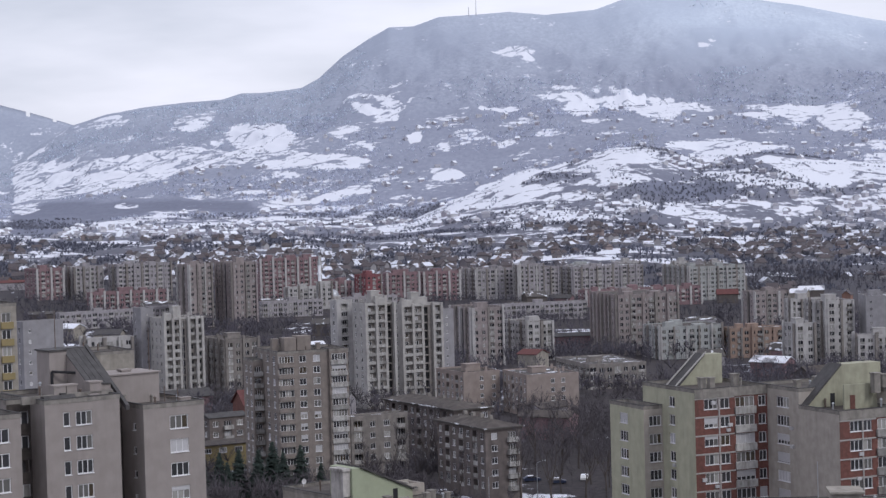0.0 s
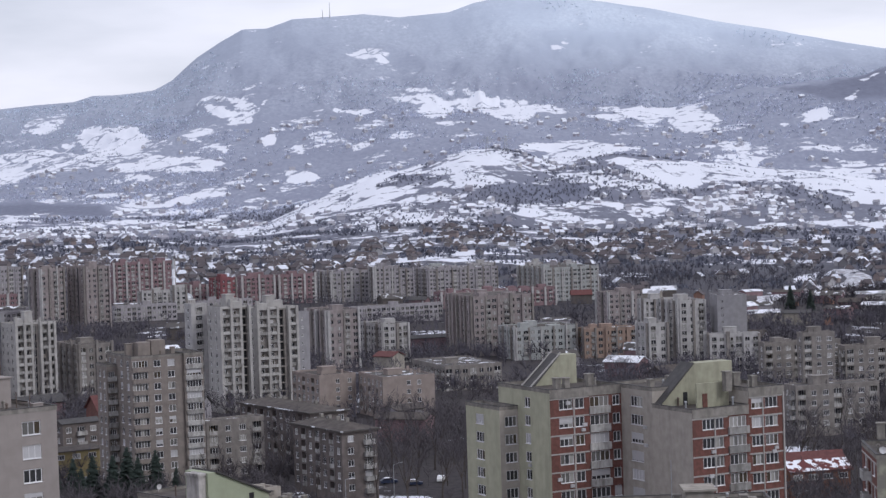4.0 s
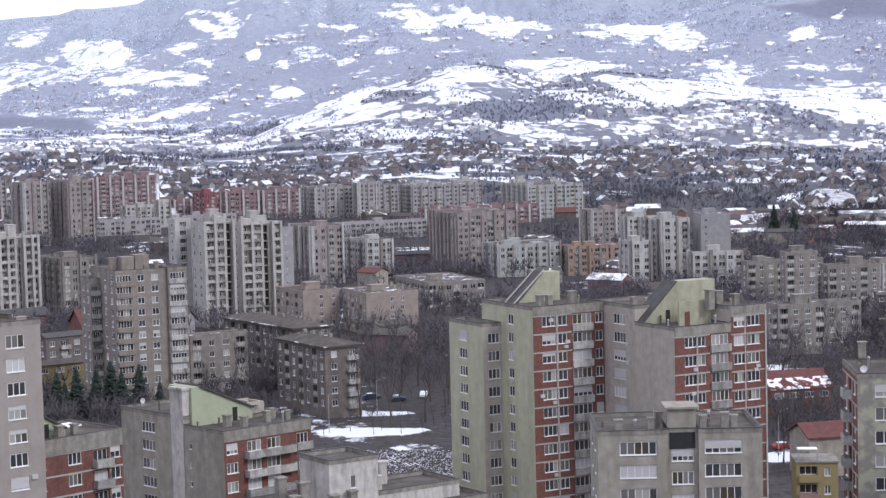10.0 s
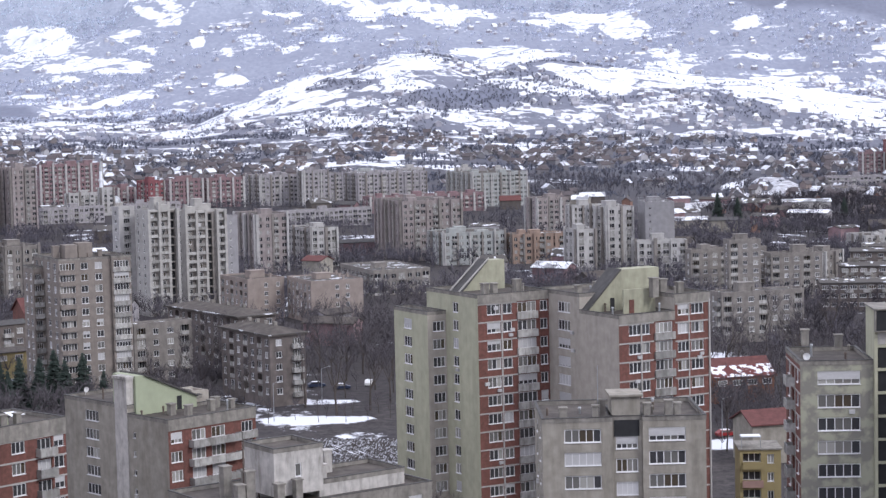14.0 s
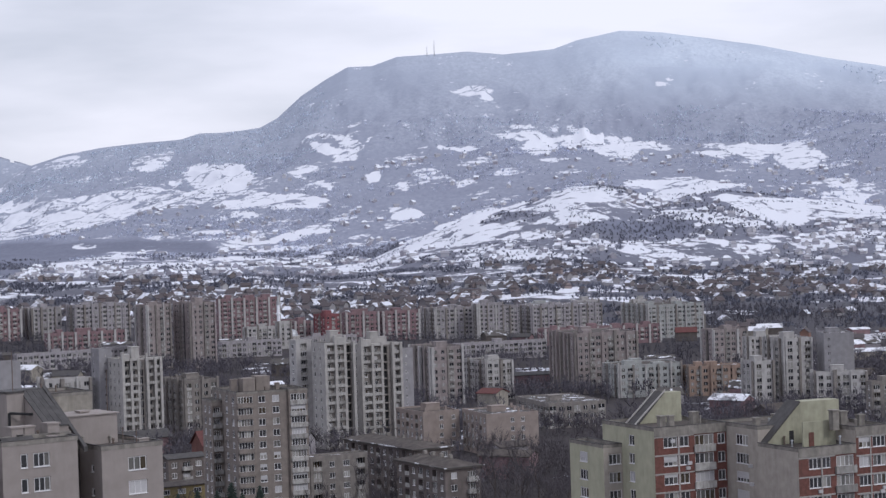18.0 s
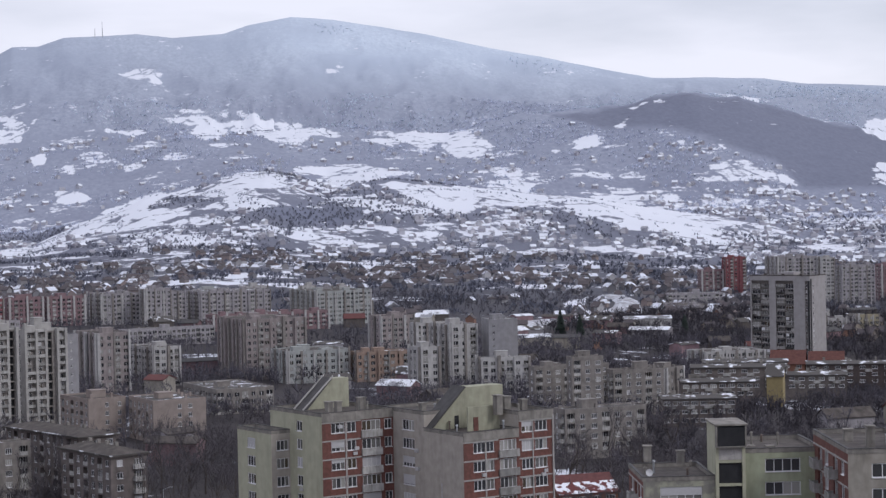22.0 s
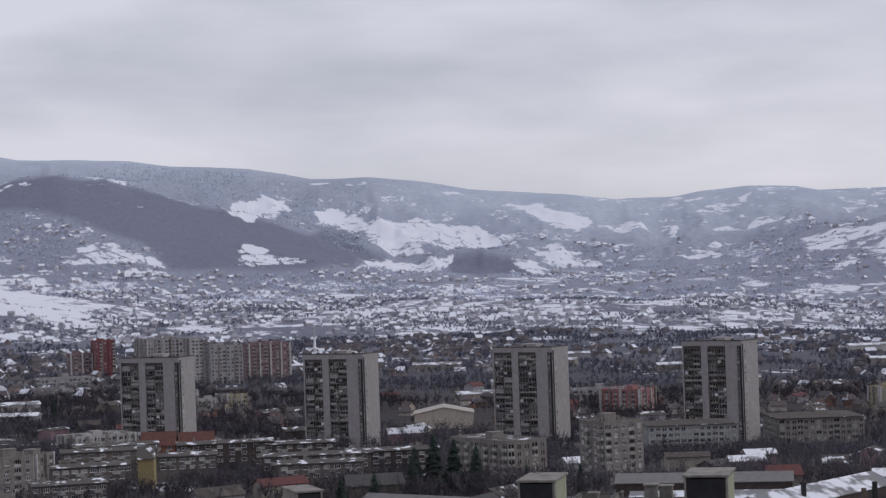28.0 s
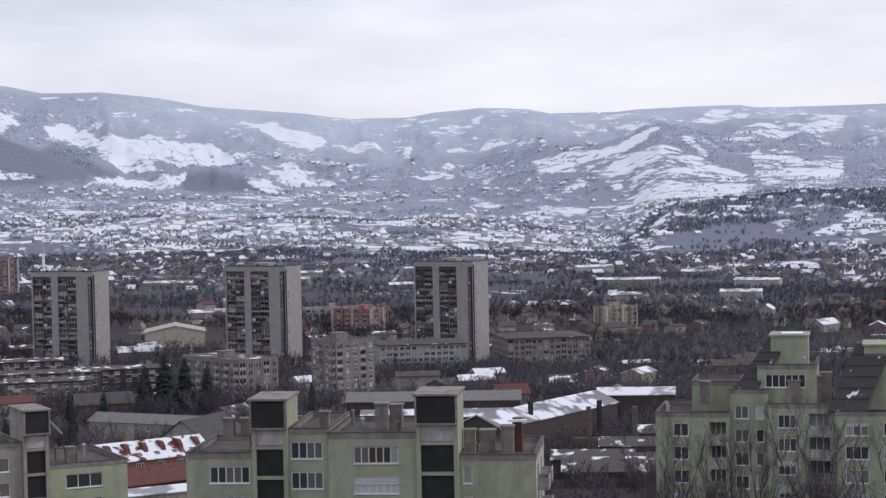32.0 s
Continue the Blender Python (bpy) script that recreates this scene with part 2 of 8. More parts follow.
BALCONY = mat("balcony_concrete", (0.37, 0.358, 0.345), 0.9, 0.2, 0.6, 0.95, (0.14, 0.125, 0.11), 1.4, per_object=0.3)
# black for painted shade in gaps and slots, and for tyres, flue, posts, glazing
DARK = mat("shade_and_dark_parts", (0.03, 0.03, 0.033), 0.9, 0.2, 1.0)
RUST = mat("rusty_steel", (0.13, 0.1, 0.085), 0.7, 0.3, 0.6)
METAL = mat("galvanised_metal", (0.4, 0.41, 0.43), 0.45, 0.1, 0.5, metal=0.6)
TILE_RED = mat("red_roof_tiles", (0.125, 0.05, 0.047), 0.8, 0.2, 1.0, 0.0)
TILE_ORANGE = mat("orange_roof_tiles", (0.12, 0.052, 0.043), 0.8, 0.2, 1.0)
YELLOW_WALL = mat("yellow_wall", (0.28, 0.225, 0.115), 0.9, 0.06, 1.0)
PINK_PANEL = mat("faded_pink_panel", (0.3, 0.19, 0.165), 0.8, 0.1, 1.0)
TEAL_PANEL = mat("green_balcony_panel", (0.05, 0.15, 0.11), 0.6, 0.05, 1.0)
BARK = mat("winter_bark", (0.075, 0.062, 0.056), 0.95, 0.25, 0.3)
NEEDLES = mat("dark_conifer_needles", (0.03, 0.042, 0.036), 0.95, 0.3, 1.5)
TWIGS = mat("bare_twigs", (0.095, 0.085, 0.094), 0.95, 0.2, 4.0)
STONE_PLASTER = mat("light_grey_plaster", (0.395, 0.358, 0.318), 0.9, 0.12, 1.2, 0.45, (0.24, 0.215, 0.19), 4)
LOFT_PLASTER = mat("weathered_green_plaster", (0.36, 0.352, 0.265), 0.9, 0.12, 1.2, 0.6, (0.2, 0.195, 0.15), 2.5)
# dark brown of the loggia recesses, roof edging and vents
RECESS = mat("dark_brown_recess_and_trim", (0.085, 0.072, 0.066), 0.9, 0.3, 0.8, 0.4, (0.04, 0.035, 0.033), 2)
PEELED = patchy("peeling_plaster", (0.23, 0.219, 0.195), (0.35, 0.345, 0.27), 1.5, (0.45, 0.58), detail=9.0)
# bluer twig tones for the middle and far town, haze mixed into the colour
MID_TWIGS = mat("brown_grey_twigs", (0.1, 0.093, 0.112), 0.95, 0.25, 5.0)
VALLEY_TWIGS = mat("haze_blue_twigs", (0.085, 0.082, 0.1), 0.95, 0.25, 5.0)
DARK_TWIGS = mat("dark_wet_twigs", (0.058, 0.052, 0.062), 0.95, 0.25, 4.0)
CLUTTER = mat("cluttered_loggia_parapet", (0.2, 0.19, 0.182), 0.9, 0.4, 0.8, per_object=0.75)
SNOWY_ROOF = patchy("part_snowy_roofing", (0.1, 0.092, 0.088), (0.8, 0.81, 0.86), 4.0, (0.56, 0.62))


def glass_material():
    """Window panes in front of dark rooms, some with pale curtains behind."""
    m = bpy.data.materials.new("window_pane")
    m.use_nodes = True
    n, l = m.node_tree.nodes, m.node_tree.links
    b = n["Principled BSDF"]
    b.inputs["Roughness"].default_value, b.inputs["Specular IOR Level"].default_value = 0.1, 0.8
    info = n.new("ShaderNodeObjectInfo")
    ramp = n.new("ShaderNodeValToRGB")
    ramp.color_ramp.interpolation = "CONSTANT"
    e = ramp.color_ramp.elements
    e[0].position, e[0].color = 0.0, (0.04, 0.04, 0.045, 1)
    e[1].position, e[1].color = 0.4, (0.05, 0.05, 0.055, 1)
    for p, c in ((0.58, (0.14, 0.135, 0.13, 1)), (0.7, (0.34, 0.33, 0.31, 1)), (0.78, (0.07, 0.055, 0.04, 1)), (0.86, (0.2, 0.19, 0.18, 1))):
        e.new(p).color = c
    geo = n.new("ShaderNodeNewGeometry")
    both = n.new("ShaderNodeMath")
    both.operation = "MULTIPLY_ADD"
    both.inputs[1].default_value = 0.45
    l.new(geo.outputs["Random Per Island"], both.inputs[0])
    part_share = n.new("ShaderNodeMath")
    part_share.operation = "MULTIPLY"
    part_share.inputs[1].default_value = 0.55
    l.new(info.outputs["Random"], part_share.inputs[0])
    l.new(part_share.outputs[0], both.inputs[2])
    l.new(both.outputs[0], ramp.inputs["Fac"])
    l.new(ramp.outputs[0], b.inputs["Base Color"])
    return m


GLASS = glass_material()
LAND = land_material()
FAR_GLASS = island_colors("far_window_panes", [(0.03, 0.03, 0.036), (0.05, 0.05, 0.055), (0.025, 0.025, 0.03), (0.14, 0.135, 0.13), (0.06, 0.055, 0.05), (0.3, 0.29, 0.28)], 0.2)


# ---- the lie of the land: heights along five lines at growing distance ----
def table(pairs):
    a = np.array(pairs, float)
    return a[:, 0], a[:, 1]


NEAR_GROUND = table([(-60, 0), (-12, -4), (0, -9), (10, -11), (18, -15), (24, -24), (50, -27), (70, -22)])
FOOT = table([(-60, 20), (-12, 10), (-6, 2), (4, -8), (15, -14), (22, -14), (28, -18), (36, -20), (48, -22), (70, -20)])
SLOPE = table([(-60, 40), (-12, 22), (-6, 18), (-2, 12), (4, 24), (8, 14), (15, 4), (22, -8), (28, -4), (36, -8), (41, -18), (48, -14), (70, 0)])
CREST = table([(-60, 60), (-12, 30), (-8, 31), (-5, 26), (-2.3, 27), (-1, 28), (0.1, 48), (1.1, 65), (2.2, 84), (3.8, 99), (4.8, 114), (5.5, 115),
               (6.2, 107), (7.3, 88), (8.3, 95), (9, 98), (11, 86), (13.1, 76), (14.7, 71), (16.2, 59), (17.8, 45), (19.4, 29), (20.6, 12), (22, 18), (28, 20), (32, 17), (36, 12),
               (40, -14), (40.8, -15), (41.3, 9), (41.9, 24), (43.1, 33), (44.2, 31), (45.5, 39), (48, 43), (70, 80)])
SHOULDER = table([(-60, 90), (-12, 66), (-7.3, 128), (-2.5, 183), (2.3, 214), (4, 205), (10.5, 205), (13, 232), (15.5, 243), (16.6, 254), (17.7, 263),
                  (19.3, 242), (20.7, 214), (22.3, 184), (24.5, 138), (25.9, 93), (26.8, 62), (28, 61), (31.6, 50), (34.4, 52), (36.2, 52),
                  (36.9, 68), (38.1, 97), (39.6, 121), (41.2, 152), (41.8, 160), (42.7, 142), (44, 118), (48, 105), (70, 140)])
SKYLINE = table([(-60, 60), (-16, 70), (-12, 132), (-11.1, 180), (-10.3, 218), (-9.4, 240), (-8.4, 254), (-7.2, 265), (-6.1, 270), (-5.6, 282), (-5, 283), (-3.9, 292),
                 (-3.4, 312), (-2.7, 361), (-2, 396), (-1.4, 421), (-0.7, 422), (0, 441), (1, 444), (2, 447), (3, 437), (4.4, 445), (5.1, 463),
                 (6.3, 480), (7.5, 474), (8.7, 459), (10.2, 437), (11.8, 407), (13.3, 384), (15, 354), (16.4, 330), (18.1, 328),
                 (19.5, 321), (20.6, 307), (21.7, 303), (22.8, 297), (23.7, 285), (24.5, 273), (26.2, 271), (27.7, 257), (29, 238), (30, 232), (31.7, 220),
                 (33.2, 205), (34.2, 201), (35.4, 217), (36.7, 225), (38.1, 220), (38.8, 208), (39.6, 201), (41.2, 214), (42.7, 218), (44, 217), (45.1, 202), (46.3, 208), (70, 240)])
FAR_RIDGE = table([(-60, 380), (-20, 370), (-14, 330), (-11.5, 270), (-9.5, 215), (-8, 150), (20, 150), (24, 250), (32, 215), (70, 240)])


def lattice(ix, iy, seed):
    h = (ix * 374761393 + iy * 668265263 + seed * 974711) & 0x7FFFFFFF
    h = ((h ^ (h >> 13)) * 1274126177) & 0x7FFFFFFF
    return ((h ^ (h >> 16)) & 0xFFFF) / 65535.0


def value_noise(x, y, seed=0):
    ix, iy = np.floor(x).astype(np.int64), np.floor(y).astype(np.int64)
    fx, fy = x - ix, y - iy
    fx, fy = fx * fx * (3 - 2 * fx), fy * fy * (3 - 2 * fy)
    a, b = lattice(ix, iy, seed), lattice(ix + 1, iy, seed)
    c, d = lattice(ix, iy + 1, seed), lattice(ix + 1, iy + 1, seed)
    return (a + (b - a) * fx) * (1 - fy) + (c + (d - c) * fx) * fy


def fractal(x, y, size, seed=0, octaves=4):
    total, weight = 0.0, 0.0
    for k in range(octaves):
        total = total + value_noise(x / size * 2 ** k + 17.3 * k, y / size * 2 ** k - 9.1 * k, seed + k) * 0.5 ** k
        weight += 0.5 ** k
    return total / weight * 2 - 1


def ground_height(x, y):
    """The height of the ground at x, y (arrays or numbers)."""
    x, y = np.asarray(x, float), np.asarray(y, float)
    r, az = np.hypot(x, y), np.degrees(np.arctan2(x, y))
    wob = fractal(x, y, 420, 5) * 0.35
    lines = [(0, 0 * az), (260, 0 * az), (650, 0 * az - 3.5)]
    for radius, line in ((1000, NEAR_GROUND), (1400, FOOT), (2300, SLOPE), (2800, CREST)):
        lines.append((radius, np.interp(az + (wob if radius > 1000 else 0), *line)))
    crest, shoulder = lines[-1][1], np.interp(az, *SHOULDER)
    behind = np.clip((crest - 28) / 50, 0, 1)
    lines.append((3050, (crest - 22) * behind + (crest * 0.8 + shoulder * 0.1) * (1 - behind)))
    lines.append((3800, shoulder))
    knoll = np.clip(1.6 - np.abs(az - 19.3) / 5.2, 0, 1) + np.clip(1.5 - np.abs(az - 41.5) / 2, 0, 1)
    lines.append((4000, shoulder + (np.interp(az, *SKYLINE) - shoulder) * 0.28 * (1 - np.clip(knoll, 0, 1)) - 16 * np.clip(knoll, 0, 1)))
    lines.append((4500, np.interp(az, *SKYLINE)))
    lines.append((4650, np.interp(az, *SKYLINE) - 25))
    lines.append((4900, np.interp(az, *FAR_RIDGE)))
    z = np.zeros_like(r)
    for (r0, z0), (r1, z1) in zip(lines[:-1], lines[1:]):
        k = np.clip((r - r0) / (r1 - r0), 0, 1)
        if 1400 < r1 < 4600:
            k = k * 0.6 + 0.4 * k * k * (3 - 2 * k)
        z = np.where((r >= r0) & (r <= r1), z0 + (z1 - z0) * k, z)
    hilly = np.clip((r - 1700) / 1200, 0, 1)
    z = z + hilly * (fractal(x, y, 420, 11, 5) * 13 + fractal(x, y, 110, 23, 3) * 3.5) * np.clip((4650 - r) / 700, 0.25, 1)
    gully = 1 - np.abs(fractal(az * 40, r * 0.25, 60, 17, 4)) * 2.2
    z = z + np.clip((r - 3550) / 400, 0, 1) * np.clip((4480 - r) / 300, 0, 1) * (gully - 0.5) * 16
    # bank under the houses at the edge of the town
    z = z + 18 * np.exp(-((az - 44) / 6.5) ** 4) * np.clip((r - 110) / 50, 0, 1) * np.clip((300 - r) / 50, 0, 1)
    return z + np.clip((r - 1100) / 600, 0, 1) * fractal(x, y, 160, 31, 3) * 2.5


# ---- mesh kit ----
class Shape:
    """Collects boxes, quads and prisms for one mesh; materials by slot."""

    def __init__(self, *materials):
        self.v, self.f, self.m, self.materials = [], [], [], materials

    def face(self, points, slot=0):
        k = len(self.v)
        self.v += [tuple(p) for p in points]
        self.f.append(tuple(range(k, k + len(points))))
        self.m.append(slot)

    def box(self, x0, x1, y0, y1, z0, z1, slot=0):
        k = len(self.v)
        self.v += [(x, y, z) for z in (z0, z1) for x, y in ((x0, y0), (x1, y0), (x1, y1), (x0, y1))]
        for q in ((3, 2, 1, 0), (4, 5, 6, 7), (0, 1, 5, 4), (1, 2, 6, 5), (2, 3, 7, 6), (3, 0, 4, 7)):
            self.f.append(tuple(k + i for i in q))
            self.m.append(slot)
        return self

    def prism(self, profile, y0, y1, slot=0):
        """A profile in the x-z plane, counterclockwise seen from -y, pulled from y0 to y1."""
        k, n = len(self.v), len(profile)
        self.v += [(x, y0, z) for x, z in profile] + [(x, y1, z) for x, z in profile]
        self.f.append(tuple(range(k, k + n)))
        self.f.append(tuple(range(k + 2 * n - 1, k + n - 1, -1)))
        self.m += [slot, slot]
        for i in range(n):
            j = (i + 1) % n
            self.f.append((k + j, k + i, k + n + i, k + n + j))
            self.m.append(slot)
        return self

    def prism_x(self, profile, x0, x1, slot=0):
        """A profile in the y-z plane pulled from x0 to x1."""
        k, n = len(self.v), len(profile)
        self.v += [(x0, y, z) for y, z in profile] + [(x1, y, z) for y, z in profile]
        self.f.append(tuple(range(k + n - 1, k - 1, -1)))
        self.f.append(tuple(range(k + n, k + 2 * n)))
        self.m += [slot, slot]
        for i in range(n):
            j = (i + 1) % n
            self.f.append((k + i, k + j, k + n + j, k + n + i))
            self.m.append(slot)
        return self

    def tube(self, a, b, ra, rb, sides=6, slot=0):
        a, b = Vector(a), Vector(b)
        axis = (b - a).normalized()
        u = axis.orthogonal().normalized()
        w = axis.cross(u)
        k = len(self.v)
        for p, r in ((a, ra), (b, rb)):
            for i in range(sides):
                t = 2 * math.pi * i / sides
                self.v.append(tuple(p + (u * math.cos(t) + w * math.sin(t)) * r))
        for i in range(sides):
            j = (i + 1) % sides
            self.f.append((k + i, k + j, k + sides + j, k + sides + i))
            self.m.append(slot)
        self.f.append(tuple(range(k + sides, k + 2 * sides)))
        self.m.append(slot)
        return self

    def mesh(self, name):
        me = bpy.data.meshes.new(name)
        me.from_pydata(self.v, [], self.f)
        for x in self.materials:
            me.materials.append(x)
        if len(self.materials) > 1:
            me.polygons.foreach_set("material_index", self.m)
        me.update()
        return me


def part(name, data, parent, m=None, label=""):
    """A mesh (or a Shape) as one part under a thing or a part."""
    ob = new(name, data.mesh(name) if isinstance(data, Shape) else data)
    ob.parent = parent
    if m is not None:
        ob.matrix_basis = m
    if label:
        ob["label"] = label
    return ob


def thing(name, m, label, category, group="", kind=""):
    ob = new(name)
    ob.empty_display_size = 0.5
    ob.matrix_basis = m
    return tagged(ob, label, category, group, kind)


MESHES = {}


def window_meshes(w, h, lights, blind=False, dark=False):
    """Frame and pane of a window w x h with that many lights; the front looks along -y."""
    key = (round(w, 2), round(h, 2), lights, blind, dark)
    if key not in MESHES:
        fr, both = Shape(FRAME_WHITE), Shape(FRAME_WHITE, BLIND if blind else GLASS)
        e = 0.1
        xs = [-w / 2]
        for i in range(lights):
            x0 = -w / 2 + (w - e) * i / lights
            xs += [x0 + e, x0 + (w - e) / lights]
        xs.append(w / 2)
        zs = [-h / 2, -h / 2 + e, h / 2 - e, h / 2]
        for s in (fr, both):
            grid, back = {}, {}
            for j, z in enumerate(zs):
                for i, x in enumerate(xs):
                    grid[i, j] = len(s.v)
                    s.v.append((x, -0.05, z))
                    back[i, j] = len(s.v)
                    s.v.append((x, 0.02, z))

            def quad(points, slot=0):
                s.f.append(tuple(points))
                s.m.append(slot)

            n = len(xs) - 1
            for j in range(3):
                for i in range(n):
                    ring = [(i, j), (i + 1, j), (i + 1, j + 1), (i, j + 1)]
                    if j == 1 and i % 2 == 1:
                        for p, q in zip(ring, ring[1:] + ring[:1]):
                            quad([grid[p], grid[q], back[q], back[p]])
                        if s is both:
                            quad([back[p] for p in ring], 1)
                    else:
                        quad([grid[p] for p in ring])
            rim = [(0, 0), (n, 0), (n, 3), (0, 3)]
            for p, q in zip(rim, rim[1:] + rim[:1]):
                quad([grid[q], grid[p], back[p], back[q]])
            k = len(s.v)
            s.v += [(-w / 2 - 0.06, -0.24, -h / 2), (w / 2 + 0.06, -0.24, -h / 2), (-w / 2 - 0.06, -0.24, -h / 2 - 0.06), (w / 2 + 0.06, -0.24, -h / 2 - 0.06)]
            quad([k, k + 1, grid[n, 0], grid[0, 0]])
            quad([k + 2, k + 3, k + 1, k])
        pa = Shape(BLIND if blind else GLASS)
        for i in range(lights):
            x0 = -w / 2 + (w - e) * i / lights
            pa.box(x0 + e * 0.9, x0 + (w - e) / lights + e * 0.1, 0.005, 0.025, -h / 2 + e * 0.9, h / 2 - e * 0.9)
        MESHES[key] = (fr.mesh("window"), pa.mesh("pane"), both.mesh("window"))
    return MESHES[key]


def balcony_mesh(w, deep, high=1.0, material=None):
    material = material or BALCONY
    key = ("balcony", round(w, 2), deep, high, material.name)
    if key not in MESHES:
        s = Shape(material, GLASS, METAL)
        s.box(-w / 2, w / 2, -deep, 0.0, -0.14, 0.0)
        s.box(-w / 2, w / 2, -deep, -deep + 0.1, 0.0, high)
        s.box(-w / 2, -w / 2 + 0.1, -deep + 0.1, 0, 0.0, high)
        s.box(w / 2 - 0.1, w / 2, -deep + 0.1, 0, 0.0, high)
        s.box(-w / 2 + 0.05, w / 2 - 0.05, -deep + 0.02, -deep + 0.07, high + 0.06, high + 0.1, 2)
        MESHES[key] = s.mesh("balcony")
    return MESHES[key]


def panel_mesh(w, h, material, deep=0.1):
    key = ("panel", round(w, 2), round(h, 2), material.name, deep)
    if key not in MESHES:
        MESHES[key] = Shape(material).box(-w / 2, w / 2, -deep, 0, -h / 2, h / 2).mesh("panel")
    return MESHES[key]


def pierced_wall(length, height, openings, material, deep=0.3):
    """A wall in the x-z plane with its outer face at y = 0, with real openings (u0, u1, v0, v1, depth)."""
    s = Shape(material)
    us = sorted({0.0, length, *[o[0] for o in openings], *[o[1] for o in openings]})
    vs = sorted({0.0, height, *[o[2] for o in openings], *[o[3] for o in openings]})
    holes = set()
    ui, vi = {u: i for i, u in enumerate(us)}, {v: i for i, v in enumerate(vs)}
    for u0, u1, v0, v1, d in openings:
        for i in range(ui[u0], ui[u1]):
            for j in range(vi[v0], vi[v1]):
                holes.add((i, j))
        s.face([(u0, 0, v0), (u1, 0, v0), (u1, d, v0), (u0, d, v0)])
        s.face([(u0, 0, v1), (u0, d, v1), (u1, d, v1), (u1, 0, v1)])
        s.face([(u0, 0, v0), (u0, d, v0), (u0, d, v1), (u0, 0, v1)])
        s.face([(u1, 0, v0), (u1, 0, v1), (u1, d, v1), (u1, d, v0)])
    for j in range(len(vs) - 1):
        i = 0
        while i < len(us) - 1:
            if (i, j) in holes:
                i += 1
                continue
            k = i
            while k < len(us) - 1 and (k, j) not in holes:
                k += 1
            s.face([(us[i], 0, vs[j]), (us[k], 0, vs[j]), (us[k], 0, vs[j + 1]), (us[i], 0, vs[j + 1])])
            i = k
    return s


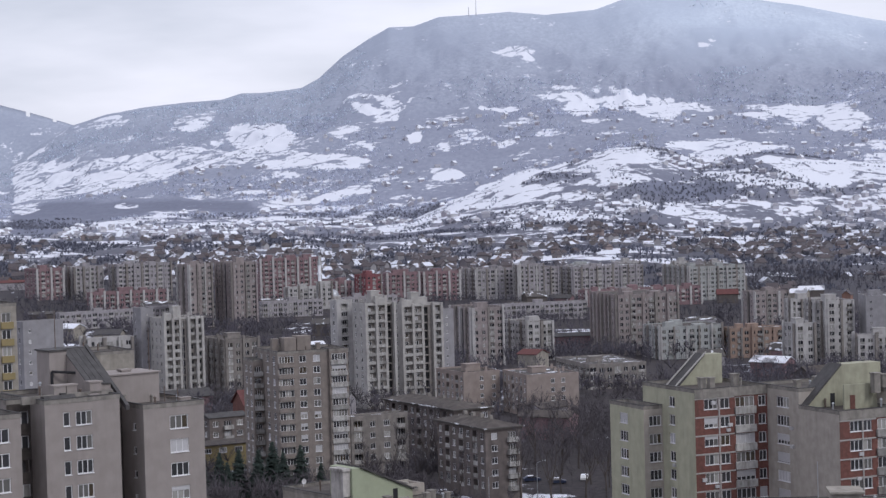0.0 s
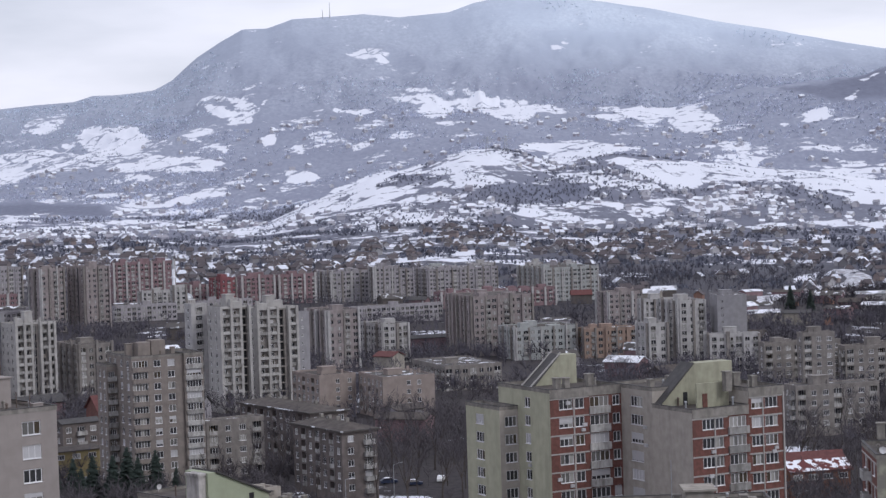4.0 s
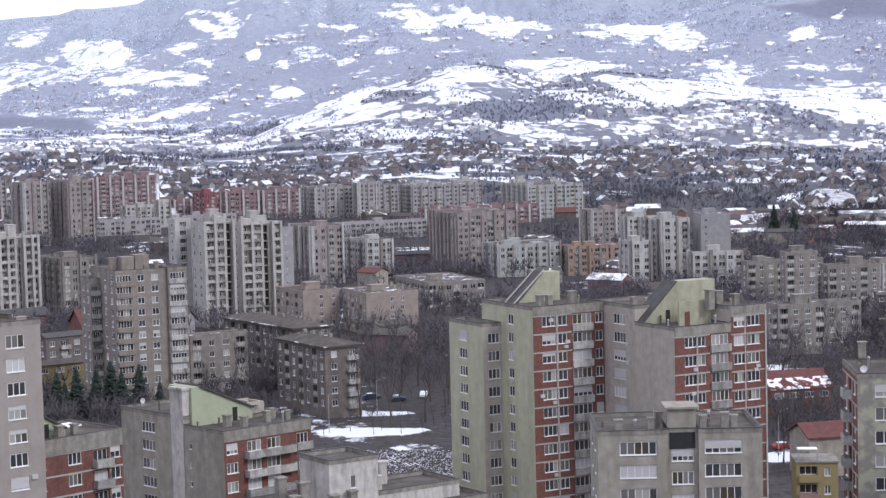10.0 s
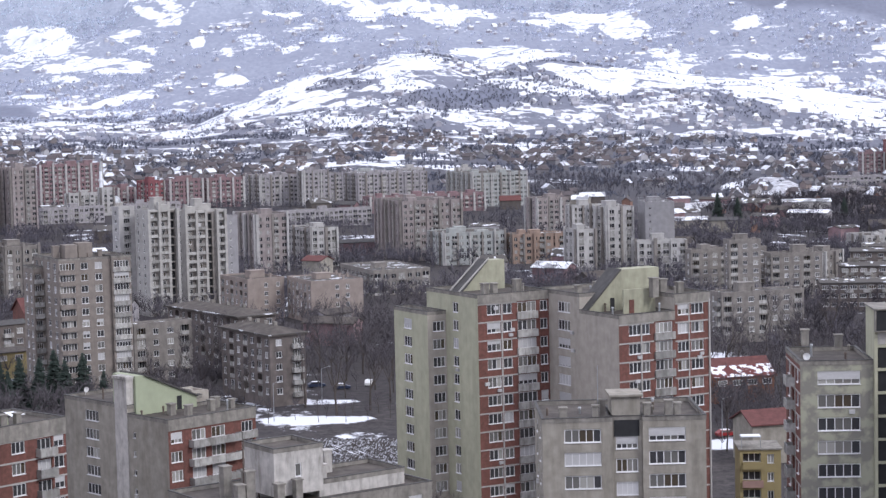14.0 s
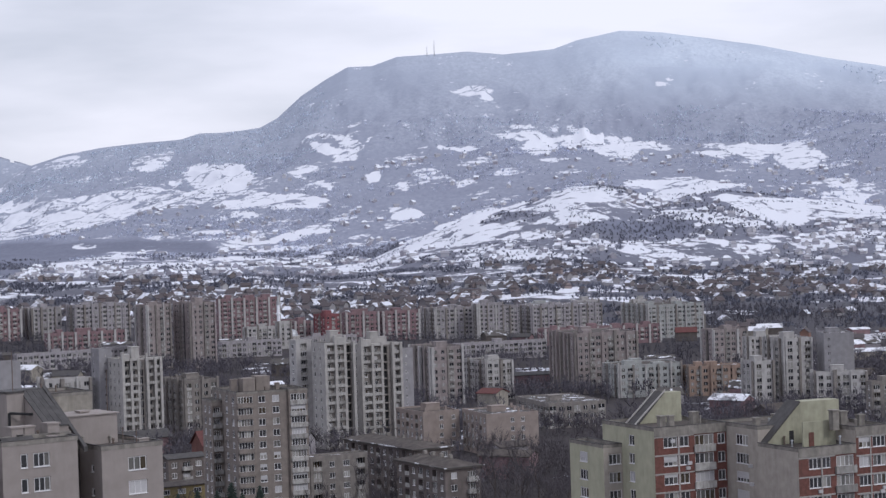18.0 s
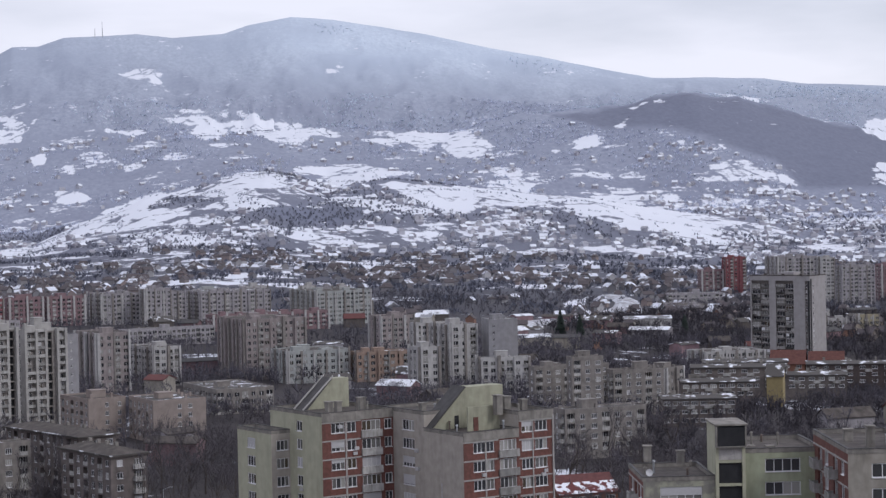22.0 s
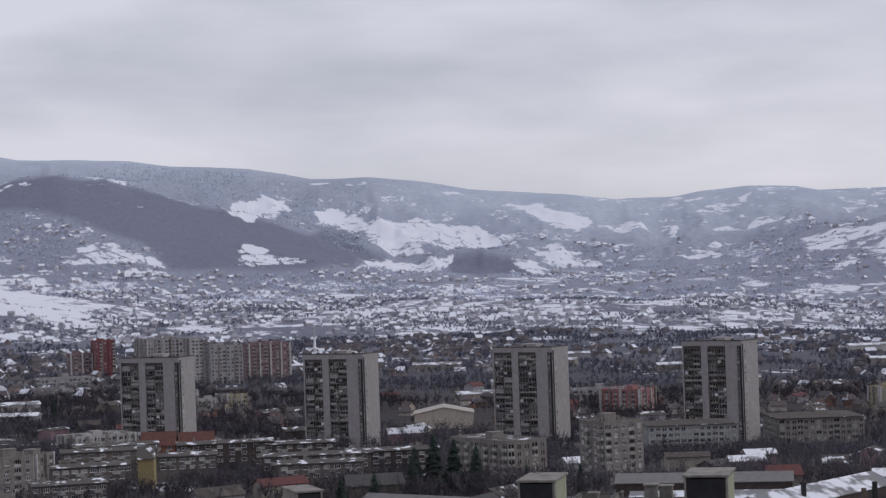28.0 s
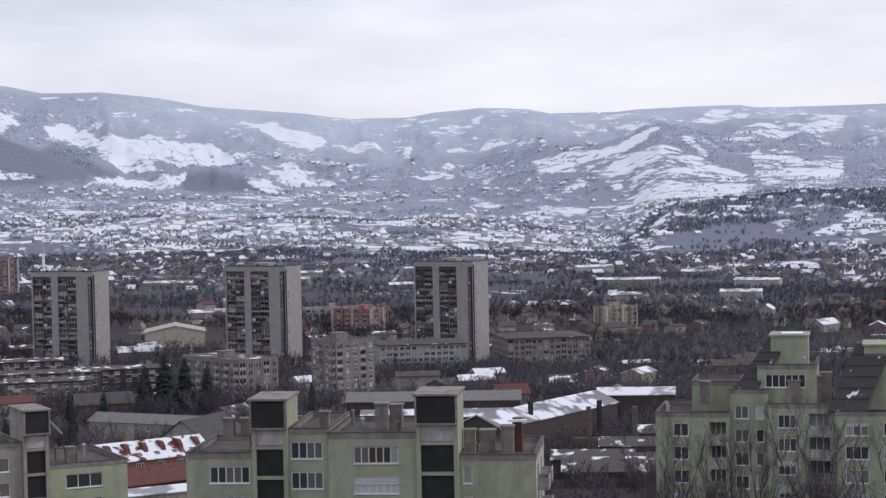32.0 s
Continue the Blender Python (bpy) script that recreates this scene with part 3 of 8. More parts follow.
def facade(house, m, length, height, storeys, columns, material, base=0.0, storey=2.85, near=False, rng=random, skip_low=0, far=False, parapet=None):
    """One face of a block. m: pose of its lower left corner, x along the face, y inwards. columns: (centre, kind,
    width).
    kinds: w1..w6 a window with so many lights, b a balcony, l a loggia, g a gap backed with black for its shade."""
    wall_h = height
    openings, fittings = [], []
    for k in range(skip_low, storeys):
        z0 = height - (storeys - k) * storey - base
        if z0 < -0.6:
            continue
        for u, kind, w in columns:
            a, b = round(u - w / 2, 3), round(u + w / 2, 3)
            if a < 0.15 or b > length - 0.15:
                continue
            if kind[0] == "w":
                h = (1.65 if near else 1.5) if w > 0.8 else 0.9
                v0 = round(max(z0 + 0.78, 0.1), 3)
                if v0 + h > height - 0.1:
                    continue
                openings.append((a, b, v0, round(v0 + h, 3), 0.25))
                fittings.append(("w", u, v0 + h / 2, w, h, int(kind[1:])))
            elif kind == "b":
                v0 = round(max(z0 + 0.05, 0.05), 3)
                openings.append((a, b, v0, round(v0 + 2.2, 3), 0.4))
                fittings.append(("b", u, v0, w, 2.2, 3))
            elif kind == "l":
                v0 = round(max(z0 + 0.1, 0.05), 3)
                openings.append((a, b, v0, round(v0 + 2.45, 3), 1.2))
                fittings.append(("l", u, v0, w, 2.45, 3))
            elif kind == "g":
                v0 = round(max(z0 + 0.2, 0.05), 3)
                openings.append((a, b, v0, round(v0 + 2.4, 3), 1.0))
                fittings.append(("g", u, v0, w, 2.4, 1))
    wall = part("wall", pierced_wall(length, wall_h, openings, material), house, m)
    if far:
        s = Shape(FRAME_WHITE, FAR_GLASS, BALCONY)
        for kind, u, z, w, h, lights in fittings:
            z = z if kind == "w" else z + h / 2
            s.box(u - w / 2, u + w / 2, 0.12, 0.2, z - h / 2, z + h / 2, 1)
            s.box(u - 0.05, u + 0.05, 0.07, 0.115, z - h / 2, z + h / 2, 0)
            if kind in "bl":
                s.box(u - w / 2 - 0.1, u + w / 2 + 0.1, -0.7 if kind == "b" else -0.08, -0.004, z - h / 2, z - h / 2 + 1.0, 2)
        if fittings:
            tagged(part("glazing", s, house, m), kind="stuff")
        return wall
    for kind, u, z, w, h, lights in fittings:
        if kind == "w":
            blind = rng.random() < 0.07
            fr, pa, both = window_meshes(w - 0.02, h - 0.02, lights, blind)
            place = m @ Matrix.Translation((u, 0.14, z))
            if near:
                win = part("window", fr, house, place)
                part("pane", pa, win)
                luck = rng.random()
                if luck < 0.16 and w > 1.2:
                    drop = round(h * rng.choice((0.3, 0.45, 0.6, 0.85)), 2)
                    key = ("roller", round(w, 2), drop)
                    if key not in MESHES:
                        n = max(2, int(drop / 0.07))
                        front = [(-0.085 if q % 2 else -0.066, h / 2 - 0.06 - drop + drop * q / n) for q in range(n + 1)]
                        sl = Shape(BLIND).prism_x([(-0.055, front[0][1])] + front + [(-0.055, front[-1][1])], -w / 2 + 0.04, w / 2 - 0.04)
                        MESHES[key] = sl.mesh("roller_blind")
                    part("roller_blind", MESHES[key], win, label="half-lowered slatted roller blind")
                elif luck > 0.95:
                    part("air_conditioner", panel_mesh(0.7, 0.48, BLIND, 0.28), house, m @ Matrix.Translation((u + w * 0.3, 0, z - h / 2 - 0.5)))
            else:
                part("window", both, house, place)
        elif kind == "b":
            fr, pa, both = window_meshes(w - 0.02, h - 0.02, lights, rng.random() < 0.1)
            part("window", both, house, m @ Matrix.Translation((u, 0.3, z + h / 2)))
            part("balcony", balcony_mesh(w + 0.5, 1.1), house, m @ Matrix.Translation((u, 0, z)))
        elif kind == "l":
            fr, pa, both = window_meshes(w - 0.02, h - 0.02, lights, False, False)
            part("window", both, house, m @ Matrix.Translation((u, 0.3 if rng.random() < 0.45 else 1.15, z + h / 2)))
            if parapet is CLUTTER:
                tall = rng.choice((0.7, 1.0, 1.0, 1.35))
                wide = w * rng.choice((0.55, 0.8, 1.0, 1.0))
                part("balcony_parapet", panel_mesh(wide, tall, CLUTTER), house, m @ Matrix.Translation((u + (w - wide) / 2 * rng.choice((-1, 1)), rng.choice((-0.35, 0.1, 0.1, 0.5)), z + tall / 2)))
                if rng.random() < 0.4:
                    part("loggia_screen", panel_mesh(w * 0.35, 1.5, rng.choice((BALCONY, FRAME_WHITE, DARK, CLUTTER))), house, m @ Matrix.Translation((u + w * 0.3 * rng.choice((-1, 1)), 0.25, z + 1.65)))
            else:
                part("balcony_parapet", panel_mesh(w, 1.0, parapet or BALCONY), house, m @ Matrix.Translation((u, 0.1, z + 0.5)))
        elif kind == "g":
            # black panel at the back of the gap stands for its shade
            part("stair_panel", panel_mesh(w, h, DARK, 0.05), house, m @ Matrix.Translation((u, 0.95, z + h / 2)))
    return wall


def roof_box(house, l2, l1, z, rng, material=None, snow=None, plant=True):
    """Flat roof with a parapet, a lift house, vents and sometimes lying snow."""
    material = material or CONCRETE
    part("roof", Shape(ROOFING).box(0.2, l2 - 0.2, 0.2, l1 - 0.2, z - 0.3, z - 0.05), house)
    s = Shape(material)
    s.box(-0.06, l2 + 0.06, -0.06, 0.2, z - 0.25, z + 0.45)
    s.box(-0.06, l2 + 0.06, l1 - 0.2, l1 + 0.06, z - 0.25, z + 0.45)
    s.box(-0.06, 0.2, 0.2, l1 - 0.2, z - 0.25, z + 0.45)
    s.box(l2 - 0.2, l2 + 0.06, 0.2, l1 - 0.2, z - 0.25, z + 0.45)
    part("parapet", s, house)
    if plant and l2 > 6 and l1 > 5:
        w, d = min(l2 * 0.4, 5.0), min(l1 * 0.45, 4.5)
        x, y = l2 * rng.uniform(0.2, 0.5), l1 * rng.uniform(0.25, 0.5)
        h = rng.uniform(1.6, 2.8)
        part("lift_house", Shape(material).box(x, x + w, y, y + d, z - 0.05, z + h).box(x - 0.15, x + w + 0.15, y - 0.15, y + d + 0.15, z + h, z + h + 0.2), house)
        for k in range(rng.randint(2, 5)):
            a, b = rng.uniform(0.6, l2 - 1.4), rng.uniform(0.6, l1 - 1.4)
            hh = rng.uniform(0.7, 1.5)
            part("vent", Shape(material).box(a, a + 0.7, b, b + 0.7, z - 0.05, z + hh).box(a - 0.1, a + 0.8, b - 0.1, b + 0.8, z + hh, z + hh + 0.12), house)
        if rng.random() < 0.5:
            a, b = rng.uniform(1, l2 - 1), rng.uniform(1, l1 - 1)
            part("antenna", Shape(METAL).tube((a, b, z - 0.05), (a, b, z + rng.uniform(2.5, 4.5)), 0.05, 0.03).box(a - 0.6, a + 0.6, b - 0.03, b + 0.03, z + 2.2, z + 2.28), house)
    if snow:
        part("snow_cover", Shape(SNOWY_ROOF).box(0.25, l2 - 0.25, 0.25, l1 - 0.25, z - 0.05, z + 0.03), house)


# brown, tan and red_brown are lightened and cooled: far haze in the paint
WALLS = {
    "drab": mat("drab_brown_plaster", (0.235, 0.214, 0.2), 0.9, 0.2, 1.5, 0.5, (0.14, 0.12, 0.11), 4),
    "rose": mat("dusty_rose_facade", (0.34, 0.15, 0.15), 0.9, 0.12, 2.0, 0.4, (0.4, 0.3, 0.28), 5),
    "sooty": mat("sooty_brown_plaster", (0.155, 0.132, 0.124), 0.9, 0.2, 1.5, 0.5, (0.1, 0.085, 0.08), 4),
    "white": mat("grey_white_facade", (0.425, 0.41, 0.405), 0.9, 0.15, 2.0, 0.4, (0.28, 0.26, 0.25), 6),
    "white_ribs": mat("white_ribbed_facade", (0.41, 0.392, 0.375), 0.9, 0.15, 2.0, 0.4, (0.28, 0.26, 0.25), 6),
    "plain": mat("bare_concrete_gable", (0.281, 0.272, 0.286), 0.9, 0.12, 2.0, 0.3, (0.25, 0.23, 0.22), 8),
    "brown": mat("hazed_brown_beige_facade", (0.285, 0.248, 0.245), 0.9, 0.18, 2.0, 0.4, (0.2, 0.16, 0.145), 6),
    "tan": mat("hazed_tan_facade", (0.325, 0.306, 0.322), 0.9, 0.18, 2.0, 0.4, (0.22, 0.19, 0.17), 6),
    "pink": mat("dusty_pink_facade", (0.285, 0.238, 0.216), 0.9, 0.12, 2.0, 0.3, (0.25, 0.2, 0.18), 6),
    "pale_green": mat("pale_green_facade", (0.36, 0.37, 0.365), 0.9, 0.12, 2.0, 0.3, (0.28, 0.29, 0.26), 6),
    "orange": mat("faded_orange_facade", (0.308, 0.227, 0.186), 0.9, 0.12, 2.0, 0.3, (0.28, 0.2, 0.17), 6),
    "red_brown": mat("hazed_red_brown_facade", (0.24, 0.158, 0.17), 0.9, 0.18, 2.0, 0.3, (0.19, 0.14, 0.13), 6),
    "red": mat("red_facade", (0.23, 0.09, 0.1), 0.9, 0.15, 2.0, 0.2, (0.22, 0.1, 0.1), 6),
    "yellow": mat("pale_yellow_facade", (0.331, 0.296, 0.209), 0.9, 0.1, 2.0, 0.3, (0.3, 0.26, 0.2), 6),
    "tower": mat("tower_light_concrete", (0.356, 0.335, 0.332), 0.9, 0.1, 2.5, 0.3, (0.3, 0.27, 0.25), 8),
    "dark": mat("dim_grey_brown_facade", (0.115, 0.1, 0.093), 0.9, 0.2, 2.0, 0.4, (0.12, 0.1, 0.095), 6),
}
LABELS = {
    "drab": "drab brown-grey apartment block with stained walls and loggias",
    "rose": "dusty rose block with rows of windows and a snowy roof",
    "sooty": "sooty brown apartment block with a dark pitched roof",
    "white": "grey-white concrete apartment block with balconies", "white_ribs": "tall grey-white apartment block with vertical ribs of balconies",
    "plain": "plain concrete tower wall with few windows", "brown": "brown-beige high-rise apartment block with flat roof", "tan": "tan panel apartment block with loggias",
    "pink": "dusty pink low apartment block with blank gable", "pale_green": "pale green and white apartment block", "orange": "faded orange apartment block with balconies",
    "red_brown": "red-brown distant apartment block in a row", "red": "bright red apartment block with snowy roof", "yellow": "pale yellow small apartment block",
    "dark": "dim grey-brown low apartment block under bare trees",
}


# ---- the land, one sheet from under the camera to the skyline ----
# snow-covered openings by their outlines in the plan, how closed the snow lies on them, and dark woods
FIELDS, WOODLANDS, MEADOWS = [], [], []


def meadow(x, y, across, deep):
    MEADOWS.append((x, y, across, deep))


def field(cover, outline):
    FIELDS.append((cover, outline))


def woodland(outline):
    WOODLANDS.append((1.0, outline))


meadow(22, 447, 17, 6)
meadow(26, 462, 15, 2.0)
meadow(24, 474, 9, 2.5)
meadow(33, 486, 8, 2.5)
meadow(21, 497, 6, 3)
meadow(40, 470, 5, 3)
meadow(44, 492, 5, 3)
meadow(328, 384, 16, 14)
meadow(352, 432, 10, 8)
meadow(98, 396, 5, 4)
field(1.0, [(-426, 3978), (-425, 4111), (-380, 4070), (-350, 3974), (-341, 4074), (-301, 3920), (-274, 3823), (-275, 3691), (-305, 3673), (-353, 3744), (-403, 3884), (-419, 3937)])
field(0.72, [(-923, 4366), (-854, 4267), (-742, 4044), (-631, 3914), (-498, 3906), (-419, 3873), (-240, 3606), (-154, 3449), (-114, 3399), (-190, 3402), (-272, 3483), (-358, 3575), (-460, 3585), (-499, 3504), (-589, 3450), (-695, 3550), (-766, 3603)])
field(0.95, [(-884, 4359), (-846, 4358), (-833, 4302), (-843, 4276), (-881, 4314)])
field(0.60, [(-789, 4320), (-795, 4425), (-689, 4382), (-643, 4277), (-725, 4297)])
field(0.55, [(-562, 4149), (-540, 4373), (-468, 4384), (-473, 4308), (-471, 4172), (-499, 4103)])
field(0.80, [(-465, 3901), (-427, 3963), (-415, 3895), (-452, 3882)])
field(0.95, [(-195, 4035), (-170, 3967), (-124, 3903), (-102, 3853), (-80, 3868), (-74, 3775), (-111, 3762), (-134, 3846), (-169, 3919)])
field(0.85, [(-190, 4045), (-167, 4052), (-69, 3895), (-53, 3926), (-58, 3878), (-102, 3904), (-159, 3980)])
field(0.85, [(-215, 3731), (-163, 3745), (-152, 3725), (-182, 3694), (-118, 3567), (-122, 3543), (-192, 3678)])
field(0.85, [(-197, 3546), (-157, 3533), (-120, 3432), (-153, 3413), (-189, 3471)])
field(0.80, [(-68, 3637), (-43, 3647), (-27, 3611), (-43, 3548), (-58, 3560)])
field(0.75, [(-8, 3539), (17, 3539), (10, 3449), (-4, 3488)])
field(0.90, [(-461, 2604), (-481, 2854), (-455, 2998), (-435, 3158), (-404, 3123), (-376, 2869), (-420, 2815), (-430, 2592)])
field(0.85, [(-534, 3286), (-492, 3283), (-483, 3215), (-513, 3207)])
field(0.85, [(-291, 3470), (-260, 3448), (-228, 3396), (-245, 3365), (-287, 3413)])
field(0.80, [(-228, 3099), (-199, 3194), (-148, 3269), (-111, 3267), (-109, 3189), (-161, 3133), (-204, 3121)])
field(0.85, [(-100, 3141), (-65, 3172), (-38, 3179), (-55, 3089), (-95, 3106)])
field(0.80, [(-162, 2823), (-104, 2976), (-93, 2901), (-136, 2765)])
field(0.85, [(-92, 2598), (-56, 2617), (-46, 2450), (-64, 2344), (-88, 2496)])
field(0.85, [(-20, 3326), (27, 3311), (49, 3275), (25, 3224), (-2, 3227), (-20, 3263)])
field(0.80, [(-761, 3582), (-698, 3491), (-668, 3359), (-671, 3239), (-712, 3347)])
field(0.80, [(-346, 3329), (-280, 3317), (-275, 3260), (-338, 3294)])
field(1.0, [(-56, 2617), (-35, 2765), (-4, 2735), (22, 3074), (59, 3139), (106, 3204), (150, 3199), (171, 2748), (186, 2792), (242, 3266), (263, 3246), (262, 2759), (296, 2728), (281, 2663), (241, 2628), (218, 2615), (243, 2583), (207, 2583), (170, 2667), (130, 2771), (102, 2661), (144, 2617), (156, 2580), (117, 2537), (94, 2508), (60, 2536), (25, 2591), (-4, 2558), (-33, 2519)])
field(0.95, [(174, 3868), (223, 3872), (266, 3872), (363, 3870), (408, 3887), (439, 3874), (464, 3820), (493, 3650), (498, 3610), (442, 3647), (405, 3558), (351, 3561), (332, 3665), (304, 3830), (267, 3619), (236, 3609), (225, 3760), (240, 3816), (200, 3855)])
field(0.90, [(183, 3922), (227, 3928), (268, 3896), (306, 3899), (300, 3887), (224, 3881)])
field(0.90, [(323, 3904), (359, 3882), (351, 3856), (322, 3892)])
field(0.80, [(244, 3591), (312, 3564), (314, 3540), (279, 3531), (242, 3561)])
field(0.90, [(515, 3589), (565, 3594), (622, 3627), (658, 3602), (641, 3517), (601, 3515), (571, 3508), (558, 3492), (528, 3548)])
field(0.95, [(654, 3557), (691, 3566), (710, 3470), (707, 3413), (683, 3390), (652, 3378), (639, 3459)])
field(0.85, [(344, 3239), (372, 3326), (445, 3387), (495, 3338), (512, 3271), (571, 3298), (551, 3240), (495, 3225), (409, 2771), (402, 3277)])
field(0.85, [(248, 2377), (267, 2426), (304, 2449), (336, 2391), (360, 2378), (372, 2349), (338, 2320), (302, 2338), (268, 2330)])
field(0.75, [(129, 1776), (158, 1882), (164, 1837), (145, 1733), (127, 1695)])
field(0.65, [(413, 2412), (439, 2441), (460, 2443), (433, 2375), (410, 2361)])
field(0.85, [(70, 3847), (143, 3779), (140, 3731), (79, 3769)])
field(0.80, [(107, 4201), (144, 4245), (167, 4226), (204, 4170), (179, 4126), (128, 4146)])
field(0.80, [(524, 4163), (562, 4179), (566, 4164), (539, 4149)])
field(0.75, [(576, 3878), (585, 3882), (597, 3838), (586, 3830)])
field(0.75, [(89, 3478), (109, 3480), (136, 3443), (129, 3405), (96, 3418)])
field(0.70, [(317, 2653), (358, 2681), (396, 2591), (419, 2563), (382, 2554), (335, 2630)])
field(0.55, [(287, 4126), (350, 4058), (402, 4023), (387, 3988), (337, 4041)])
field(1.0, [(401, 2742), (433, 2749), (467, 2719), (517, 2738), (663, 3167), (725, 3157), (635, 2716), (806, 3078), (866, 2972), (854, 2658), (920, 2620), (844, 2535), (808, 2449), (722, 2432), (683, 2471), (660, 2524), (643, 2575), (582, 2571), (524, 2577), (468, 2558), (431, 2640)])
field(0.90, [(557, 3619), (611, 3665), (659, 3758), (708, 3764), (673, 3548), (646, 3513), (605, 3456), (587, 3523)])
field(0.95, [(682, 3595), (712, 3589), (733, 3493), (732, 3420), (689, 3404), (687, 3469)])
field(0.75, [(838, 3386), (885, 3411), (909, 3426), (887, 3345), (938, 3347), (931, 3308), (886, 3305), (841, 3320)])
field(0.85, [(793, 3205), (835, 3223), (870, 3176), (918, 3147), (906, 3125), (870, 3145), (831, 3174)])
field(0.68, [(955, 3086), (1000, 3138), (1059, 3172), (1086, 3182), (1106, 3143), (1128, 3126), (1154, 3094), (1164, 3071), (1098, 3070), (1026, 3050), (972, 3052)])
field(0.85, [(1062, 3269), (1081, 3225), (1079, 3203), (1061, 3237)])
field(0.75, [(1012, 3607), (1076, 3607), (1078, 3569), (1013, 3566)])
field(0.70, [(1125, 3623), (1316, 4082), (1390, 3943), (1255, 3590), (1304, 4045)])
field(0.75, [(947, 3453), (999, 3545), (1002, 3516), (958, 3435)])
field(0.75, [(1001, 3310), (1027, 3289), (1014, 3272)])
field(0.80, [(1489, 3920), (1524, 3887), (1404, 3547), (1494, 3902)])
field(0.65, [(428, 2458), (464, 2500), (480, 2470), (445, 2400), (424, 2413)])
field(0.80, [(1044, 3022), (1109, 3050), (1146, 3049), (1104, 3010), (1044, 2996)])
field(0.75, [(1029, 2830), (1107, 2900), (1105, 2865), (1017, 2776)])
field(0.70, [(872, 2382), (940, 2463), (945, 2348), (918, 2281), (886, 2361)])
field(0.60, [(781, 3353), (837, 3380), (815, 3314)])
field(1.0, [(1425, 3523), (1591, 3886), (1647, 3898), (1716, 3908), (1716, 3865), (1643, 3773), (1450, 3434), (1418, 3438)])
field(0.92, [(1736, 3797), (1805, 3848), (1847, 3828), (1847, 3774), (1889, 3753), (1926, 3748), (1962, 3716), (2007, 3678), (2047, 3632), (2048, 3587), (2039, 3550), (1903, 3444), (1886, 3552), (1808, 3475), (1780, 3493), (1744, 3494), (1741, 3536), (1804, 3715), (1788, 3786), (1742, 3771)])
field(0.80, [(1542, 3189), (1728, 3462), (1780, 3446), (1855, 3426), (1818, 3381), (1668, 3166), (1752, 3392), (1547, 3166)])
field(0.72, [(1243, 3043), (1295, 3132), (1312, 3196), (1354, 3234), (1370, 3198), (1364, 3138), (1405, 3114), (1408, 3086), (1340, 3060), (1281, 3040)])
field(0.88, [(2192, 3739), (2245, 3757), (2232, 3690), (2270, 3661), (2280, 3590), (2194, 3499), (2177, 3535), (2166, 3604)])
field(0.65, [(2295, 3559), (2369, 3514), (2354, 3477), (2250, 3460)])
field(0.85, [(1948, 3381), (1972, 3328), (1947, 3137), (1929, 3236), (1925, 3311)])
field(0.85, [(2061, 3565), (2030, 3382), (2081, 3361), (2113, 3291), (2082, 3264), (2024, 3290), (2005, 3362), (2041, 3531)])
field(0.65, [(2079, 3485), (2092, 3400), (2137, 3368), (2111, 3338), (2044, 3363)])
field(0.62, [(2127, 3353), (2169, 3298), (2229, 3272), (2260, 3240), (2216, 3215), (2143, 3221), (2109, 3304)])
field(0.80, [(2232, 3219), (2301, 3188), (2290, 3155), (2235, 3187)])
field(0.75, [(2309, 3127), (2177, 2866), (2175, 2898)])
field(0.80, [(2064, 3879), (2120, 3907), (2125, 3860), (2068, 3836)])
field(0.75, [(2058, 3749), (2081, 3709), (2054, 3714)])
field(0.75, [(1773, 3876), (1832, 3918), (1833, 3901), (1771, 3857)])
field(0.55, [(1931, 3900), (1982, 3881), (1992, 3849), (1925, 3849)])
field(0.65, [(1828, 4038), (1960, 3999), (1947, 3973), (1825, 4003)])
field(0.65, [(1303, 2870), (1342, 2829), (1286, 2636), (1261, 2658), (1262, 2780)])
field(0.60, [(1269, 2564), (1298, 2482), (1236, 2349), (1187, 2350)])
field(0.60, [(1454, 2602), (1563, 2692), (1349, 2324), (1311, 2332)])
field(0.60, [(1746, 3082), (1901, 3073), (1809, 2943), (1628, 2803), (1639, 2894)])
field(0.65, [(1852, 2752), (1864, 2675), (1800, 2645)])
field(0.60, [(2422, 3371), (2477, 3390), (2461, 3339), (2436, 3335)])
field(0.80, [(2585, 3381), (2622, 3364), (2612, 3341), (2588, 3367)])
field(0.60, [(2396, 3492), (2429, 3480), (2378, 3431)])
field(0.75, [(1472, 3913), (1388, 3557), (1361, 3516)])
field(0.90, [(2362, 3000), (2392, 2960), (2385, 2838), (2444, 2811), (2503, 2816), (2480, 2772), (2413, 2746), (2341, 2710), (2286, 2768), (2240, 2790), (2234, 2829)])
field(0.66, [(2238, 2787), (2279, 2758), (2333, 2700), (2378, 2661), (2372, 2570), (2355, 2483), (2329, 2391), (1993, 2057), (1856, 2013), (2032, 2290), (2143, 2496), (2226, 2666)])
field(0.85, [(2498, 2727), (2423, 2579), (2380, 2550), (2450, 2694)])
field(0.62, [(2588, 2758), (2855, 2959), (3053, 2999), (3182, 2982), (3015, 2826), (2860, 2780), (2779, 2790), (2596, 2663), (2549, 2687)])
field(0.66, [(2587, 2655), (2526, 2457), (2590, 2429), (2296, 2155), (2239, 2202), (2216, 2250), (2387, 2448)])
field(0.80, [(2108, 2611), (2210, 2683), (2193, 2611), (2139, 2605)])
field(0.75, [(2164, 2789), (2213, 2816), (2132, 2730)])
field(0.75, [(2042, 2618), (2044, 2574), (2014, 2579)])
field(0.75, [(2304, 3539), (2374, 3518), (2365, 3492), (2257, 3448)])
